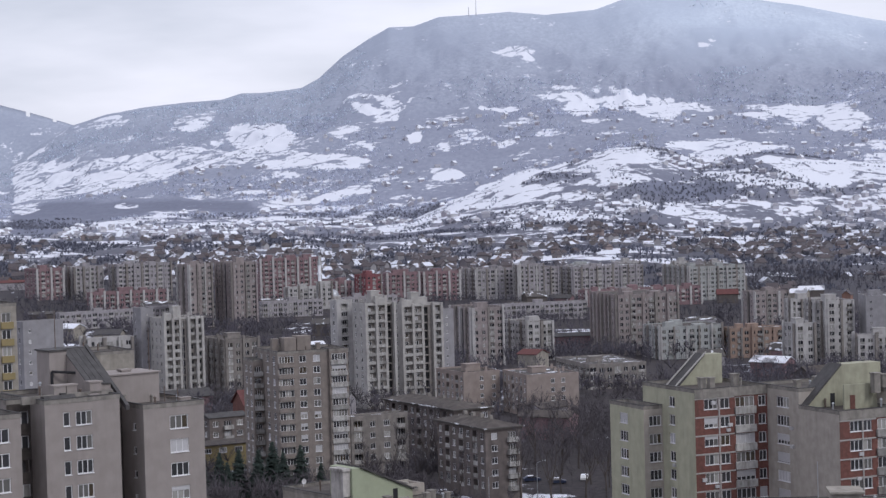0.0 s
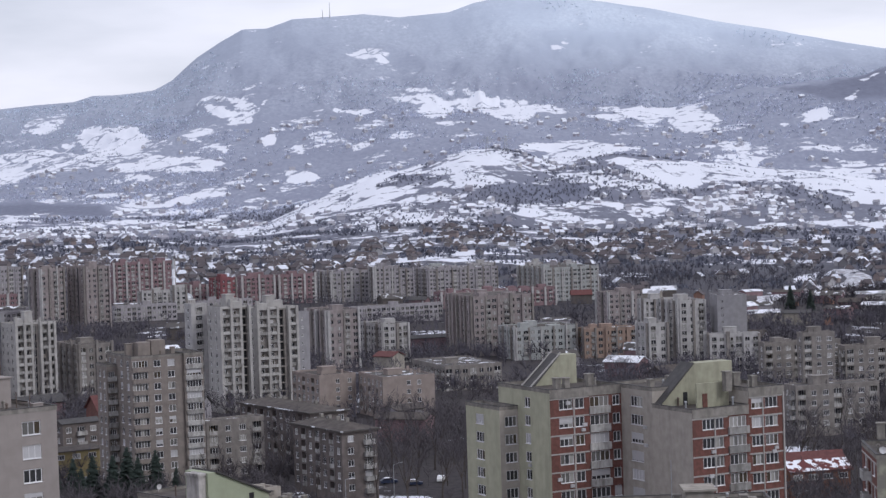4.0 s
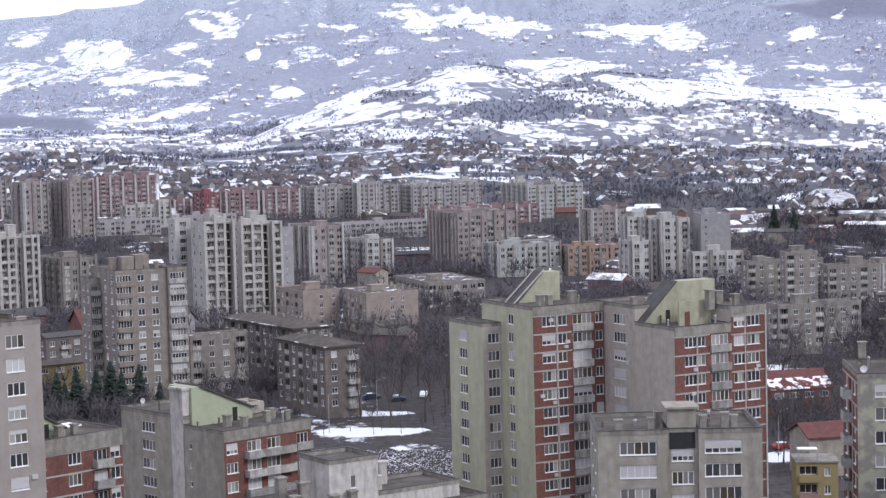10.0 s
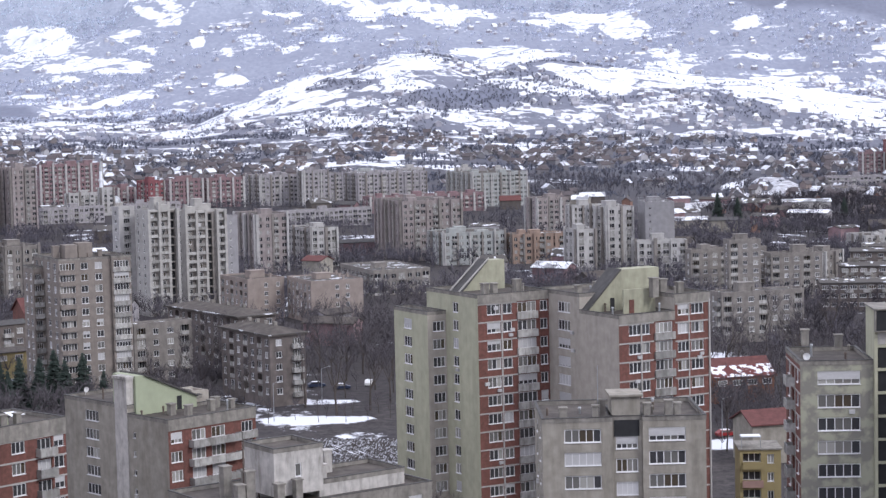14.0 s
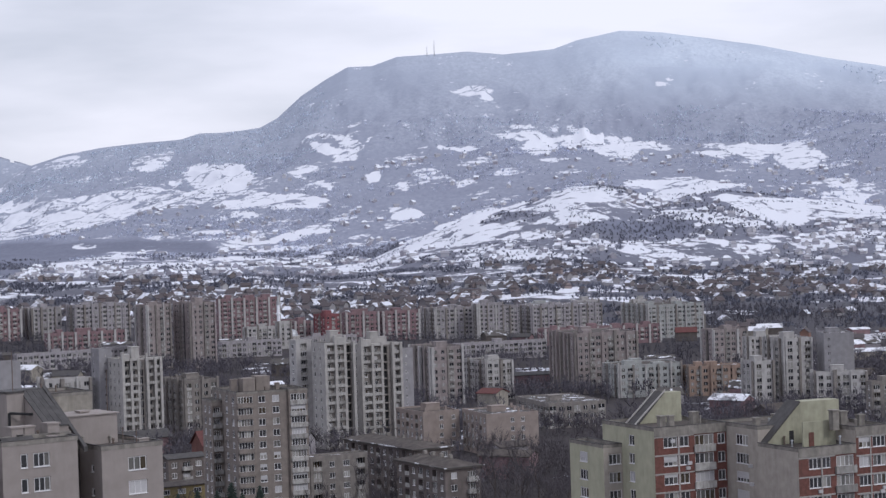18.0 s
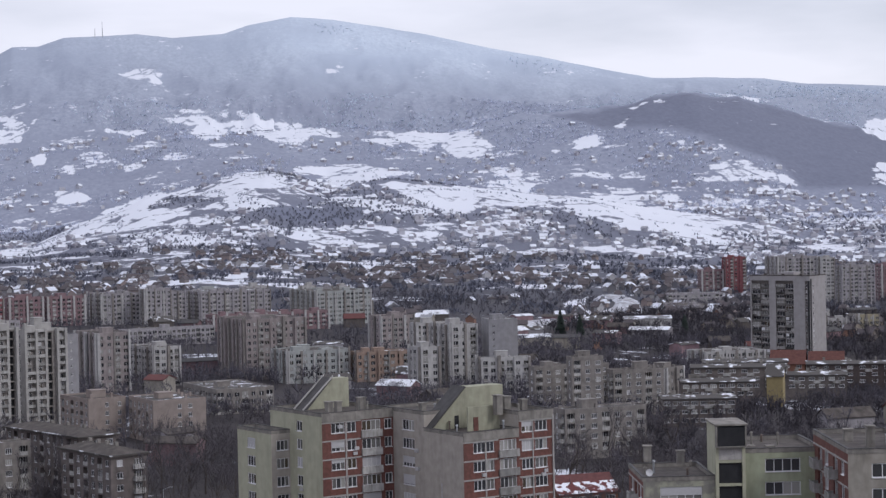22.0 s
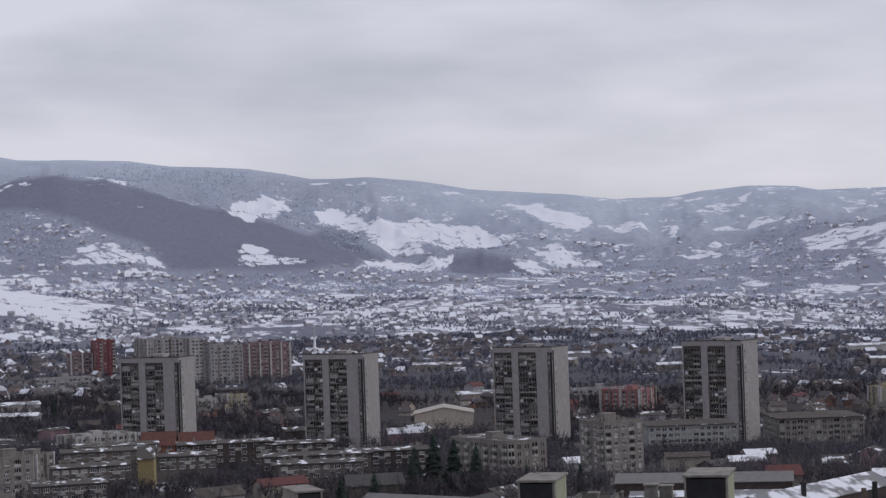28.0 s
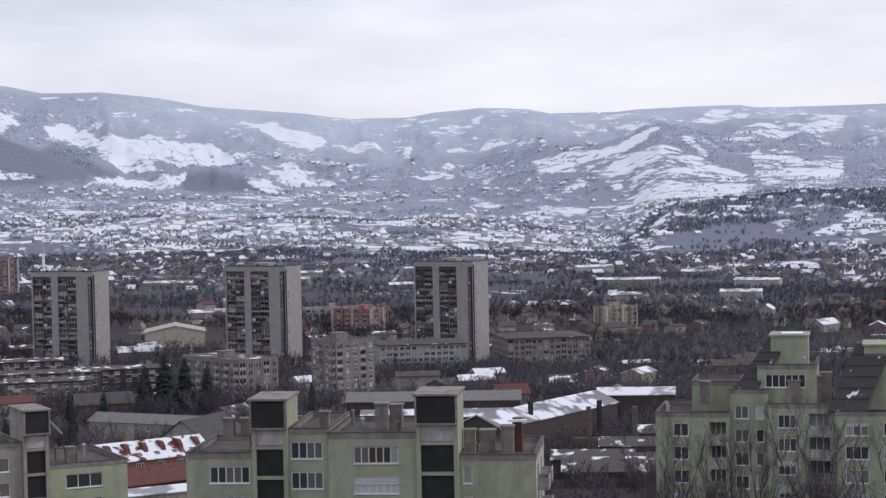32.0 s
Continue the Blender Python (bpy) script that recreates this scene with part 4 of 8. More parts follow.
field(0.70, [(2378, 3461), (2418, 3481), (2363, 3395)])
field(0.70, [(2444, 3396), (2483, 3387), (2442, 3327)])
field(0.75, [(2583, 3386), (2628, 3363), (2605, 3366)])
field(0.70, [(2515, 3415), (2545, 3411), (2524, 3393)])
field(0.80, [(2226, 3205), (2295, 3170), (2327, 3173), (2279, 3149), (2226, 3186)])
field(0.80, [(2301, 3118), (2156, 2840), (2164, 2887)])
field(0.65, [(1851, 2764), (1876, 2703), (1803, 2629), (1788, 2654)])
field(0.65, [(2052, 2787), (2031, 2649), (2007, 2618), (1979, 2680)])
field(0.70, [(1711, 1946), (1805, 2023), (1825, 2021), (1722, 1920), (1659, 1871)])
field(0.60, [(1840, 2040), (1831, 1975), (1783, 1934), (1767, 1960)])
field(0.75, [(1833, 1956), (1893, 1945), (1869, 1897), (1832, 1912)])
field(0.75, [(1790, 1810), (1833, 1814), (1809, 1761), (1758, 1749)])
field(0.80, [(1758, 1702), (1831, 1726), (1779, 1671), (1721, 1658)])
field(0.60, [(2841, 3076), (3018, 3214), (3102, 3180), (2968, 3059)])
field(0.85, [(360, 1481), (384, 1549), (414, 1597), (390, 1519), (370, 1478)])
woodland([(868, 3604), (1016, 3652), (1149, 3597), (1346, 3563), (1429, 3492), (1548, 3401), (1624, 3346), (1521, 3159), (1376, 3028), (1238, 3032), (1147, 3071), (1145, 3196), (1070, 3263), (1018, 3414), (930, 3455)])
woodland([(1847, 3434), (1920, 3431), (1948, 3371), (1929, 3236), (1736, 3105), (1726, 3189)])
woodland([(1548, 3401), (1730, 3744), (1792, 3768), (1695, 3468), (1728, 3462), (1574, 3243)])
woodland([(-697, 3277), (-676, 3452), (-539, 3318), (-435, 3297), (-304, 3170), (-274, 3029), (-447, 3178), (-493, 2879), (-446, 2266), (-519, 2434)])
woodland([(239, 2547), (302, 2594), (367, 2550), (352, 2497), (287, 2475), (242, 2507)])
woodland([(1769, 2051), (1862, 2117), (1882, 2086), (2023, 1898), (1571, 1476), (1527, 1704)])


def polar(x, y):
    """Breadth and depth of a place on the slopes that rise away from the town; depth counts a fifth."""
    return np.degrees(np.arctan2(x, y)) * 54.0, np.hypot(x, y) / 5


def openings(x, y, marks, soft):
    """How far inside one of the outlined areas the place is, with ragged edges."""
    best = np.zeros(np.shape(x))
    shift = fractal(x, y, 45, 91, 3) * 5 + fractal(x, y, 14, 95, 2) * 3
    px, py = polar(np.asarray(x, float), np.asarray(y, float))
    px, py = px + shift, py + fractal(x, y, 60, 97, 3) * 4
    for cover, outline in marks:
        qx, qy = polar(*np.array(outline, float).T)
        near = (px > qx.min() - 12) & (px < qx.max() + 12) & (py > qy.min() - 12) & (py < qy.max() + 12)
        if not near.any():
            continue
        ax, ay = px[near], py[near]
        inside, gap = np.zeros(ax.shape, bool), np.full(ax.shape, 1e9)
        for i in range(len(qx)):
            x0, y0, x1, y1 = qx[i - 1], qy[i - 1], qx[i], qy[i]
            dx, dy = x1 - x0, y1 - y0
            k = np.clip(((ax - x0) * dx + (ay - y0) * dy) / (dx * dx + dy * dy + 1e-9), 0, 1)
            gap = np.minimum(gap, (ax - x0 - k * dx) ** 2 + (ay - y0 - k * dy) ** 2)
            inside ^= ((y0 > ay) != (y1 > ay)) & (ax < x0 + (ay - y0) * dx / (dy if dy else 1e-9))
        reach = np.where(inside, 1, -1) * np.sqrt(gap)
        best[near] = np.maximum(best[near], np.clip(0.5 + reach / soft, 0, 1) * cover)
    return best


def open_snow(x, y):
    """How far a place lies in open snow."""
    best = np.minimum(openings(x, y, FIELDS, 7.0), 0.88)
    ragged = fractal(x, y, 26, 107, 2) * 0.4 + fractal(x, y, 5, 109, 2) * 0.35
    for mx, my, a, d in MEADOWS:
        best = np.maximum(best, np.clip((1.36 - np.hypot((x - mx) / a, (y - my) / d)) * 1.15 + ragged, 0, 0.8))
    return best


def build_land():
    az = np.concatenate([np.arange(-180, -20, 4.0), np.arange(-20, -14, 0.3), np.arange(-14, 50.2, 0.055), np.arange(50.5, 58, 0.4), np.arange(58, 180, 4.0)])
    rad = np.concatenate([[1, 60, 140, 220], np.arange(260, 560, 5), np.arange(560, 1300, 20), np.arange(1300, 2700, 14), np.arange(2700, 2900, 8), np.arange(2900, 4480, 13), np.arange(4480, 4960, 20)])
    A, R = np.meshgrid(np.radians(az), rad)
    X, Y = R * np.sin(A), R * np.cos(A)
    Z = ground_height(X, Y)
    n, k = A.shape[1], A.shape[0]
    idx = np.arange(n * k).reshape(k, n)
    nxt = np.roll(idx, -1, axis=1)
    quads = np.stack([idx[:-1], idx[1:], nxt[1:], nxt[:-1]], -1).reshape(-1, 4)
    me = bpy.data.meshes.new("ground")
    me.vertices.add(n * k)
    me.vertices.foreach_set("co", np.stack([X, Y, Z], -1).ravel())
    me.loops.add(quads.size)
    me.loops.foreach_set("vertex_index", quads.ravel().astype(np.int32))
    me.polygons.add(len(quads))
    me.polygons.foreach_set("loop_start", np.arange(len(quads), dtype=np.int32) * 4)
    me.polygons.foreach_set("use_smooth", np.ones(len(quads), dtype=bool))
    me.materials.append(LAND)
    deg = np.degrees(A)
    fields = open_snow(X, Y)
    far = np.clip((R - 1250) / 600, 0, 1)
    bump = lambda v, mid, half: np.clip(1.6 - np.abs(v - mid) / half, 0, 1)
    right = np.clip((deg - 25) / 3, 0, 1)
    village = np.clip((3350 - R) / 300, 0, 1)
    dense = openings(X, Y, WOODLANDS, 10.0)
    scatter = (0.22 + 0.29 * village + 0.05 * right) * far + fractal(X, Y, 80, 41, 5) * (0.3 + 0.2 * village) * far
    high = np.clip((Z - 190) / 100, 0, 1)
    snow = scatter - 0.16 * high - 0.36 * dense
    snow = snow - 0.17 * np.clip((deg - 10) / 5, 0, 1) * np.clip((2500 - R) / 400, 0, 1)
    snow = np.maximum(snow, fields)
    snow = np.where((R > 330) & (R < 1250), np.maximum(0.25 + 0.26 * fractal(X, Y, 40, 51, 4) + 0.27 * bump(R, 406, 20) * bump(deg, 3.6, 2.6) + 0.2 * bump(R, 372, 16) * bump(deg, 13.6, 1.6), fields), snow)
    # grows with distance and height: real frosting plus haze put into the colour
    frost_haze = np.clip((R - 1250) / 1900, 0, 1) + np.clip((R - 3000) / 1500, 0, 1) * 0.35 + np.clip((Z - 260) / 150, 0, 1) * np.clip((deg - 1) / 7, 0.25, 1) * (1 - right) * 0.9 + np.clip((R - 4000) / 300, 0, 1) * right * 0.35
    for name, values in (("snow", snow), ("frost_haze", frost_haze), ("dense", dense)):
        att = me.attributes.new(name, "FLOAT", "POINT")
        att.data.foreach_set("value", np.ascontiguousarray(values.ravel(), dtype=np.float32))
    me.update()
    me.validate()
    tagged(new("ground", me), "valley floor and snow-patched wooded hills in winter", "ground", kind="structure")


build_land()


def block(x, y, th, l1, l2, zg, zt, style):
    """An apartment block by its near corner, the direction of its right-hand face, the lengths of the left and right faces, ground and top."""
    rng = random.Random(int(x * 7 + y * 13))
    low = style in ("green_slab", "tan_slab", "flat_low", "pitched", "tan_low", "pale_green_low", "hangar")
    key = {"flat_low": "tan", "pitched": "sooty", "slab": "sooty", "green_slab": "pale_green", "tan_slab": "drab", "tan_low": "tan", "pale_green_low": "pale_green"}.get(style, style)
    # tan holds haze in its colour, so nearer blocks take drab
    if key == "tan" and math.hypot(x, y) < 880:
        key = "drab"
    material = WALLS[key]
    foot = zg - 1.5
    height = zt - foot
    storeys = max(1, int((height - 1.5) / 2.85))
    l1, l2 = max(l1, 5.0), max(l2, 5.0)
    house = thing("apartment_block", pose(x, y, foot, 0, 0, th), LABELS[key], "apartment block", "apartment blocks of the town")
    house["size"] = (l2, l1)

    def cols(length, kinds, step):
        n = max(1, int((length - 0.8) / step))
        gap = length / n
        return [(gap * (i + 0.5), kinds[i % len(kinds)][0], min(kinds[i % len(kinds)][1], gap - 0.5)) for i in range(n)]

    sets = {
        "white": ([("w2", 1.5), ("l", 2.6)], [("l", 2.4), ("w3", 1.8), ("b", 2.2)]),
        "white_ribs": ([("w1", 1.0)], [("w2", 1.7), ("w2", 1.7), ("g", 1.5)]),
        "brown": ([("w2", 1.3), ("w2", 1.3)], [("w3", 2.0), ("w2", 1.4), ("b", 2.2)]),
        "drab": ([("w2", 1.4), ("b", 2.2)], [("l", 2.4), ("w2", 1.5), ("w3", 1.8)]),
        "tan": ([("w2", 1.4), ("b", 2.2)], [("l", 2.4), ("w2", 1.5), ("w3", 1.8)]),
        "pink": ([("l", 2.2), ("w2", 1.4)], [("w2", 1.3)]),
        "plain": ([("w1", 0.9)], [("w1", 0.8)]),
        "dark": ([("w2", 1.4)], [("w2", 1.4), ("w2", 1.2)]),
    }
    left, right = sets.get(key, ([("w2", 1.5), ("l", 2.2)], [("w2", 1.6), ("b", 2.2), ("w3", 1.8)]))
    step = 3.2
    far = math.hypot(x, y) > 720
    step = 2.9 if far else step
    cl, cr = cols(l1, left, step), cols(l2, right, step)
    if key == "plain":
        cl, cr = cl[:1], cr[:1]
    if key == "pink":
        cr = cr[len(cr) // 2:len(cr) // 2 + 2]
    facade(house, pose(0, 0, 0, 0, 0, 0), l2, height, storeys, cr, WALLS["drab"] if key == "white_ribs" else material, rng=rng, base=0.6, far=far)
    facade(house, pose(0, l1, 0, 0, 0, -90), l1, height, storeys, cl, material, rng=rng, base=0.6, far=far)
    part("wall", Shape(material).box(0.3, l2, l1 - 0.3, l1, 0, height - 0.3).box(l2 - 0.3, l2, 0.3, l1 - 0.3, 0, height - 0.3), house)
    if key == "white_ribs":
        gap = l2 / max(1, len(cr))
        front = panel_mesh(gap - 1.0, 1.05, BALCONY, 0.12)
        steps = [rng.choice((-1.0, 0.0, 1.4, 2.8)) for _ in cr]
        for i, (u, kind, w) in enumerate(cr):
            deep = 0.55 if kind == "g" else 1.5
            part("rib", Shape(material).box(u - gap / 2, u - gap / 2 + 0.95, -deep, -0.01, 0, height + max(0.5, steps[i])), house)
            if kind != "g":
                for k in range(storeys):
                    z0 = height - (storeys - k) * 2.85 - 0.6
                    if z0 > -0.4 and rng.random() < 0.92:
                        part("balcony_parapet", front, house, pose(u + 0.47, -rng.choice((0.5, 0.9, 1.2)), z0 + 0.55))
                part("attic", Shape(material).box(u - gap / 2 + 1.0, u + gap / 2 - 0.05, -1.2, 2.5, height - 0.4, height + max(0.3, steps[i] * 0.7)), house)
        part("rib", Shape(material).box(l2 - 0.9, l2, -1.5, -0.01, 0, height + 0.5), house)
        part("stair_head", Shape(material).box(l2 * 0.3, l2 * 0.3 + 3.0, 1.0, 4.5, height, height + 4.2).box(l2 * 0.3 - 0.2, l2 * 0.3 + 3.2, 0.8, 4.7, height + 4.2, height + 4.5), house)
    elif far and not low and key not in ("plain", "red_brown"):
        # pale and dark upright strips, and stair heads along the roof
        strips = Shape(WALLS["white"] if rng.random() < 0.45 else material, WALLS["drab"])
        for length, side in ((l2, 0), (l1, 1)):
            n = max(1, int(length / rng.uniform(4.6, 6.4)))
            for i in range(n + 1):
                u, w, d = min(i * length / n, length - 0.9), rng.choice((0.7, 0.9, 1.3)), rng.choice((0.5, 0.8, 1.1))
                w = min(w, length - u)
                up = height + rng.choice((0.3, 0.5, 1.3))
                if side:
                    strips.box(-d, -0.01, l1 - u - w, l1 - u, 0, up, i % 2)
                else:
                    strips.box(u, u + w, -d, -0.01, 0, up, i % 2)
        tagged(part("rib", strips, house, label="upright concrete strips between the window bays"), kind="stuff")
    if key == "red_brown" and l2 > 12:
        n = max(2, int(l2 / 8))
        for i in range(n + 1):
            u = min(i * l2 / n, l2 - 1.3)
            part("rib", Shape(WALLS["white"]).box(u, u + 1.3, -0.9, -0.01, 0, height + (1.2 if i % 2 else 0.6)), house, label="pale upright pier between red-brown panels")
    if key == "brown" and far and l1 > 8:
        # flat black strip painted as the shade in an upright slot
        part("slot", Shape(DARK).box(-0.05, -0.01, l1 * 0.4, l1 * 0.4 + 1.2, 1, height - 0.5), house, label="black strip for the shaded upright joint in the end wall")
    if style.endswith("slab"):
        e, rise = 0.7, 1.5
        a, c = (l2 - l1) / 2 if l2 > l1 else 0.0, (l1 - l2) / 2 if l1 > l2 else 0.0
        mx, my = l2 / 2, l1 / 2
        low4 = [(-e, -e, height), (l2 + e, -e, height), (l2 + e, l1 + e, height), (-e, l1 + e, height)]
        top2 = [(mx - a, my - c, height + rise), (mx + a, my + c, height + rise)]
        s = Shape(ROOFING)
        if l1 > l2:
            s.face([low4[0], low4[1], top2[0]]), s.face([low4[1], low4[2], top2[1], top2[0]]), s.face([low4[2], low4[3], top2[1]]), s.face([low4[3], low4[0], top2[0], top2[1]])
        else:
            s.face([low4[0], low4[1], top2[1], top2[0]]), s.face([low4[1], low4[2], top2[1]]), s.face([low4[2], low4[3], top2[0], top2[1]]), s.face([low4[3], low4[0], top2[0]])
        s.box(-e, l2 + e, -e, l1 + e, height - 0.35, height - 0.02)
        part("roof", s, house, label="low hipped roof of dark bitumen")
        lip = Shape(SNOWY_ROOF)
        lip.box(-e - 0.03, l2 + e, -e - 0.03, -e + 0.5, height - 0.1, height + 0.12).box(-e - 0.03, -e + 0.5, -e + 0.5, l1 + e, height - 0.1, height + 0.12)
        part("eaves_snow", lip, house, label="line of melting snow along the eaves")
        chimney = Shape(CONCRETE).box(-0.4, 0.4, -0.4, 0.4, 0, 1.6).mesh("chimney")
        for q in range(4):
            part("chimney", chimney, house, pose(mx + (a - 2) * (q / 1.5 - 1) if l2 > l1 else mx, my + (c - 1) * (q / 1.5 - 1) if l1 > l2 else my, height + 0.7))
    elif style == "pitched":
        s = Shape(SLATE)
        s.prism_x([(-0.5, height - 0.1), (l1 + 0.5, height - 0.1), (l1 / 2, height + l1 * 0.2)], -0.5, l2 + 0.5)
        part("roof", s, house)
    else:
        roof_box(house, l2, l1, height, rng, material, snow=low or key == "rose" or rng.random() < 0.25)
        if l2 > 22 and not low:
            for i in range(int(l2 / 13)):
                u, w, up = (i + rng.uniform(0.1, 0.6)) * 13, rng.uniform(3, 6), rng.uniform(1.0, 2.8)
                if u + w < l2:
                    part("stair_head", Shape(material).box(u, u + w, 0.4, 4.5, height - 0.04, height + up), house)
    return house


def tower(x, y, th, l1, l2, zg, zt):
    """One of the four alike towers: a loggia face coloured dark for its shade, light end walls with a black strip for a
    slot, a rail along the roof.
    """
    rng = random.Random(int(x))
    foot = zg - 2.0
    height = zt - foot
    storeys = int((height - 3.2) / 2.85)
    house = thing("tower_block", pose(x, y, foot, 0, 0, th), "light concrete tower block with cluttered dark loggias", "tower block", "four alike towers in a row")
    house["size"] = (l2, l1)
    wall = WALLS["tower"]
    a = l1
    cells = []
    for u in (0.095, 0.245, 0.505, 0.655):
        cells.append((a * u, "l", a * 0.138))
    cells.append((a * 0.94, "w1", 1.0))
    # wall round the loggias coloured dark, standing in for the shade of the recesses
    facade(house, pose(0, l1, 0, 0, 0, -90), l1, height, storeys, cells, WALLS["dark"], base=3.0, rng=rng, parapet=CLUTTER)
    facade(house, pose(0, 0, 0, 0, 0, 0), l2, height, storeys, [(l2 * 0.2, "w1", 1.1)], wall, base=3.0, rng=rng)
    part("wall", Shape(wall).box(0.3, l2, l1 - 0.3, l1, 0, height - 0.3).box(l2 - 0.3, l2, 0.3, l1 - 0.3, 0, height - 0.3), house)
    # two black strips laid on the wall as the shade of the slots
    part("slot", Shape(DARK).box(-0.03, 1.5, -0.06, -0.01, 1, height - 0.6), house, label="black strip for the shaded vertical joint between wall slabs")
    part("slot", Shape(DARK).box(-0.56, -0.51, 0.0, 1.2, 1, height - 1.6), house, label="black strip for the shaded vertical joint between wall slabs")
    for u0, u1 in ((0.0, 0.02), (0.32, 0.43), (0.73, 0.92), (0.96, 1.0)):
        part("pier", Shape(wall).box(-0.5, -0.01, l1 * (1 - u1), l1 * (1 - u0), 0, height), house)
    s = Shape(wall)
    s.box(-0.6, l2 + 0.1, -0.1, 0.25, height - 0.4, height + 0.9).box(-0.6, -0.3, 0.25, l1 + 0.1, height - 1.6, height + 0.9)
    s.box(l2 - 0.2, l2 + 0.1, 0.25, l1 + 0.1, height - 0.4, height + 0.9).box(-0.3, l2 - 0.2, l1 - 0.2, l1 + 0.1, height - 0.4, height + 0.9)
    part("parapet", s, house)
    part("roof", Shape(ROOFING).box(0.2, l2 - 0.2, 0.2, l1 - 0.2, height - 0.3, height), house)
    rail = Shape(RUST)
    for k in range(int(l1 / 1.6)):
        rail.box(-0.5, -0.42, k * 1.6, k * 1.6 + 0.08, height + 0.9, height + 1.7)
    rail.box(-0.5, -0.42, 0, l1, height + 1.62, height + 1.7)
    part("roof_rail", rail, house, label="thin rusty railing on the roof edge")
    part("roof_edge", Shape(RECESS).box(-0.75, l2 + 0.2, -0.25, 0.3, height + 0.904, height + 1.3).box(-0.75, -0.25, 0.3, l1 + 0.2, height + 0.904, height + 1.3), house, label="dark brown roof edging")
    part("lift_house", Shape(wall).box(l2 * 0.3, l2 * 0.75, l1 * 0.35, l1 * 0.6, height, height + 2.6), house)
    for k in range(3):
        u = l1 * (0.15 + 0.3 * k)
        part("vent", Shape(RECESS).box(0.6, 1.6, u, u + 1.2, height, height + 2.0), house)
    return house


# ---- the near apartment houses ----
BASE_Z = -1.5


def estate(x, y, th, label, group=""):
    ob = thing("apartment_house", pose(x, y, BASE_Z, 0, 0, th), label, "apartment house", group)
    return ob


def volume(house, ox, oy, l2, l1, top, right=(), left=(), wall_r=GREY_PLASTER, wall_l=None, base=0.82, storey=2.87, foot=0.0, parapet=CONCRETE, seed=1, roof=True, depth=14, end=(), bars=None):
    """One body of a near house: the right-hand face (x), the left-hand face (y), back walls, roof. top: world height."""
    rng_v = random.Random(seed)
    wall_l = wall_l or wall_r
    h = top - BASE_Z - foot
    n = min(depth, int(h / storey))
    at = Matrix.Translation((ox, oy, foot))
    facade(house, at, l2, h, n, list(right), wall_r, base=base, storey=storey, near=True, rng=rng_v, parapet=bars)
    facade(house, at @ pose(0, l1, 0, 0, 0, -90), l1, h, n, [(l1 - c[0], c[1], c[2]) for c in left], wall_l, base=base, storey=storey, near=True, rng=rng_v)
    if end:
        facade(house, at @ pose(l2, 0, 0, 0, 0, 90), l1, h, n, list(end), wall_l, base=base, storey=storey, near=True, rng=rng_v)
    else:
        part("wall", Shape(wall_l).box(l2 - 0.3, l2, 0.3, l1 - 0.3, 0, h - 0.3), house, at)
    part("wall", Shape(wall_l).box(0.3, l2 - 0.3, l1 - 0.3, l1, 0, h - 0.3), house, at)
    if roof:
        part("roof", Shape(ROOFING).box(0.25, l2 - 0.25, 0.25, l1 - 0.25, h - 0.4, h - 0.12), house, at)
        s = Shape(parapet)
        s.box(-0.05, l2 + 0.05, -0.05, 0.22, h - 0.2, h + 0.35).box(-0.05, l2 + 0.05, l1 - 0.22, l1 + 0.05, h - 0.2, h + 0.35)
        s.box(-0.05, 0.22, 0.22, l1 - 0.22, h - 0.2, h + 0.35).box(l2 - 0.22, l2 + 0.05, 0.22, l1 - 0.22, h - 0.2, h + 0.35)
        part("parapet", s, house, at)
        s = Shape(SLATE)
        s.box(-0.1, l2 + 0.1, -0.1, 0.27, h + 0.352, h + 0.43).box(-0.1, 0.27, 0.27, l1 - 0.27, h + 0.352, h + 0.43)
        s.box(-0.1, l2 + 0.1, l1 - 0.27, l1 + 0.1, h + 0.352, h + 0.43).box(l2 - 0.27, l2 + 0.1, 0.27, l1 - 0.27, h + 0.352, h + 0.43)
        part("flashing", s, house, at, "dark bitumen flashing on the parapet")
        if l1 > 9 and l2 > 5:
            for k in range(rng_v.randint(2, 4)):
                a, c, z = rng_v.uniform(0.8, l2 - 0.8), rng_v.uniform(0.8, l1 - 0.8), rng_v.uniform(0.5, 1.5)
                part("vent_pipe", Shape(rng_v.choice((METAL, RUST, CONCRETE))).tube((a, c, h - 0.12), (a, c, h + z), 0.14, 0.14, 8).tube((a, c, h + z), (a, c, h + z + 0.18), 0.26, 0.1, 8), house, at)
    return at


def bands(house, ox, oy, x0, x1, top, count, material=BAND, base=0.82, storey=2.87, high=0.22):
    """Pale floor bands across a face, one part a storey."""
    data = panel_mesh(x1 - x0, high, material, 0.06)
    for k in range(count):
        z = top - BASE_Z - base - 0.35 - k * storey
        if z > 0.3:
            part("floor_band", data, house, Matrix.Translation((ox + (x0 + x1) / 2, oy - 0.004, z)))


def side_bands(house, ox, oy, l1, top, count, base=0.82, storey=2.87):
    """Pale floor bands and two upright strips on the left-hand wall."""
    data = panel_mesh(l1 - 0.2, 0.2, BAND, 0.06)
    for k in range(count):
        z = top - BASE_Z - base - 0.35 - k * storey
        if z > 0.3:
            part("floor_band", data, house, pose(ox - 0.004, oy + l1 / 2, z, 0, 0, -90))
    for y in (l1 * 0.33, l1 * 0.62):
        part("downpipe", Shape(BAND).box(ox - 0.1, ox - 0.012, oy + y, oy + y + 0.2, 0, top - BASE_Z - 1.0), house)


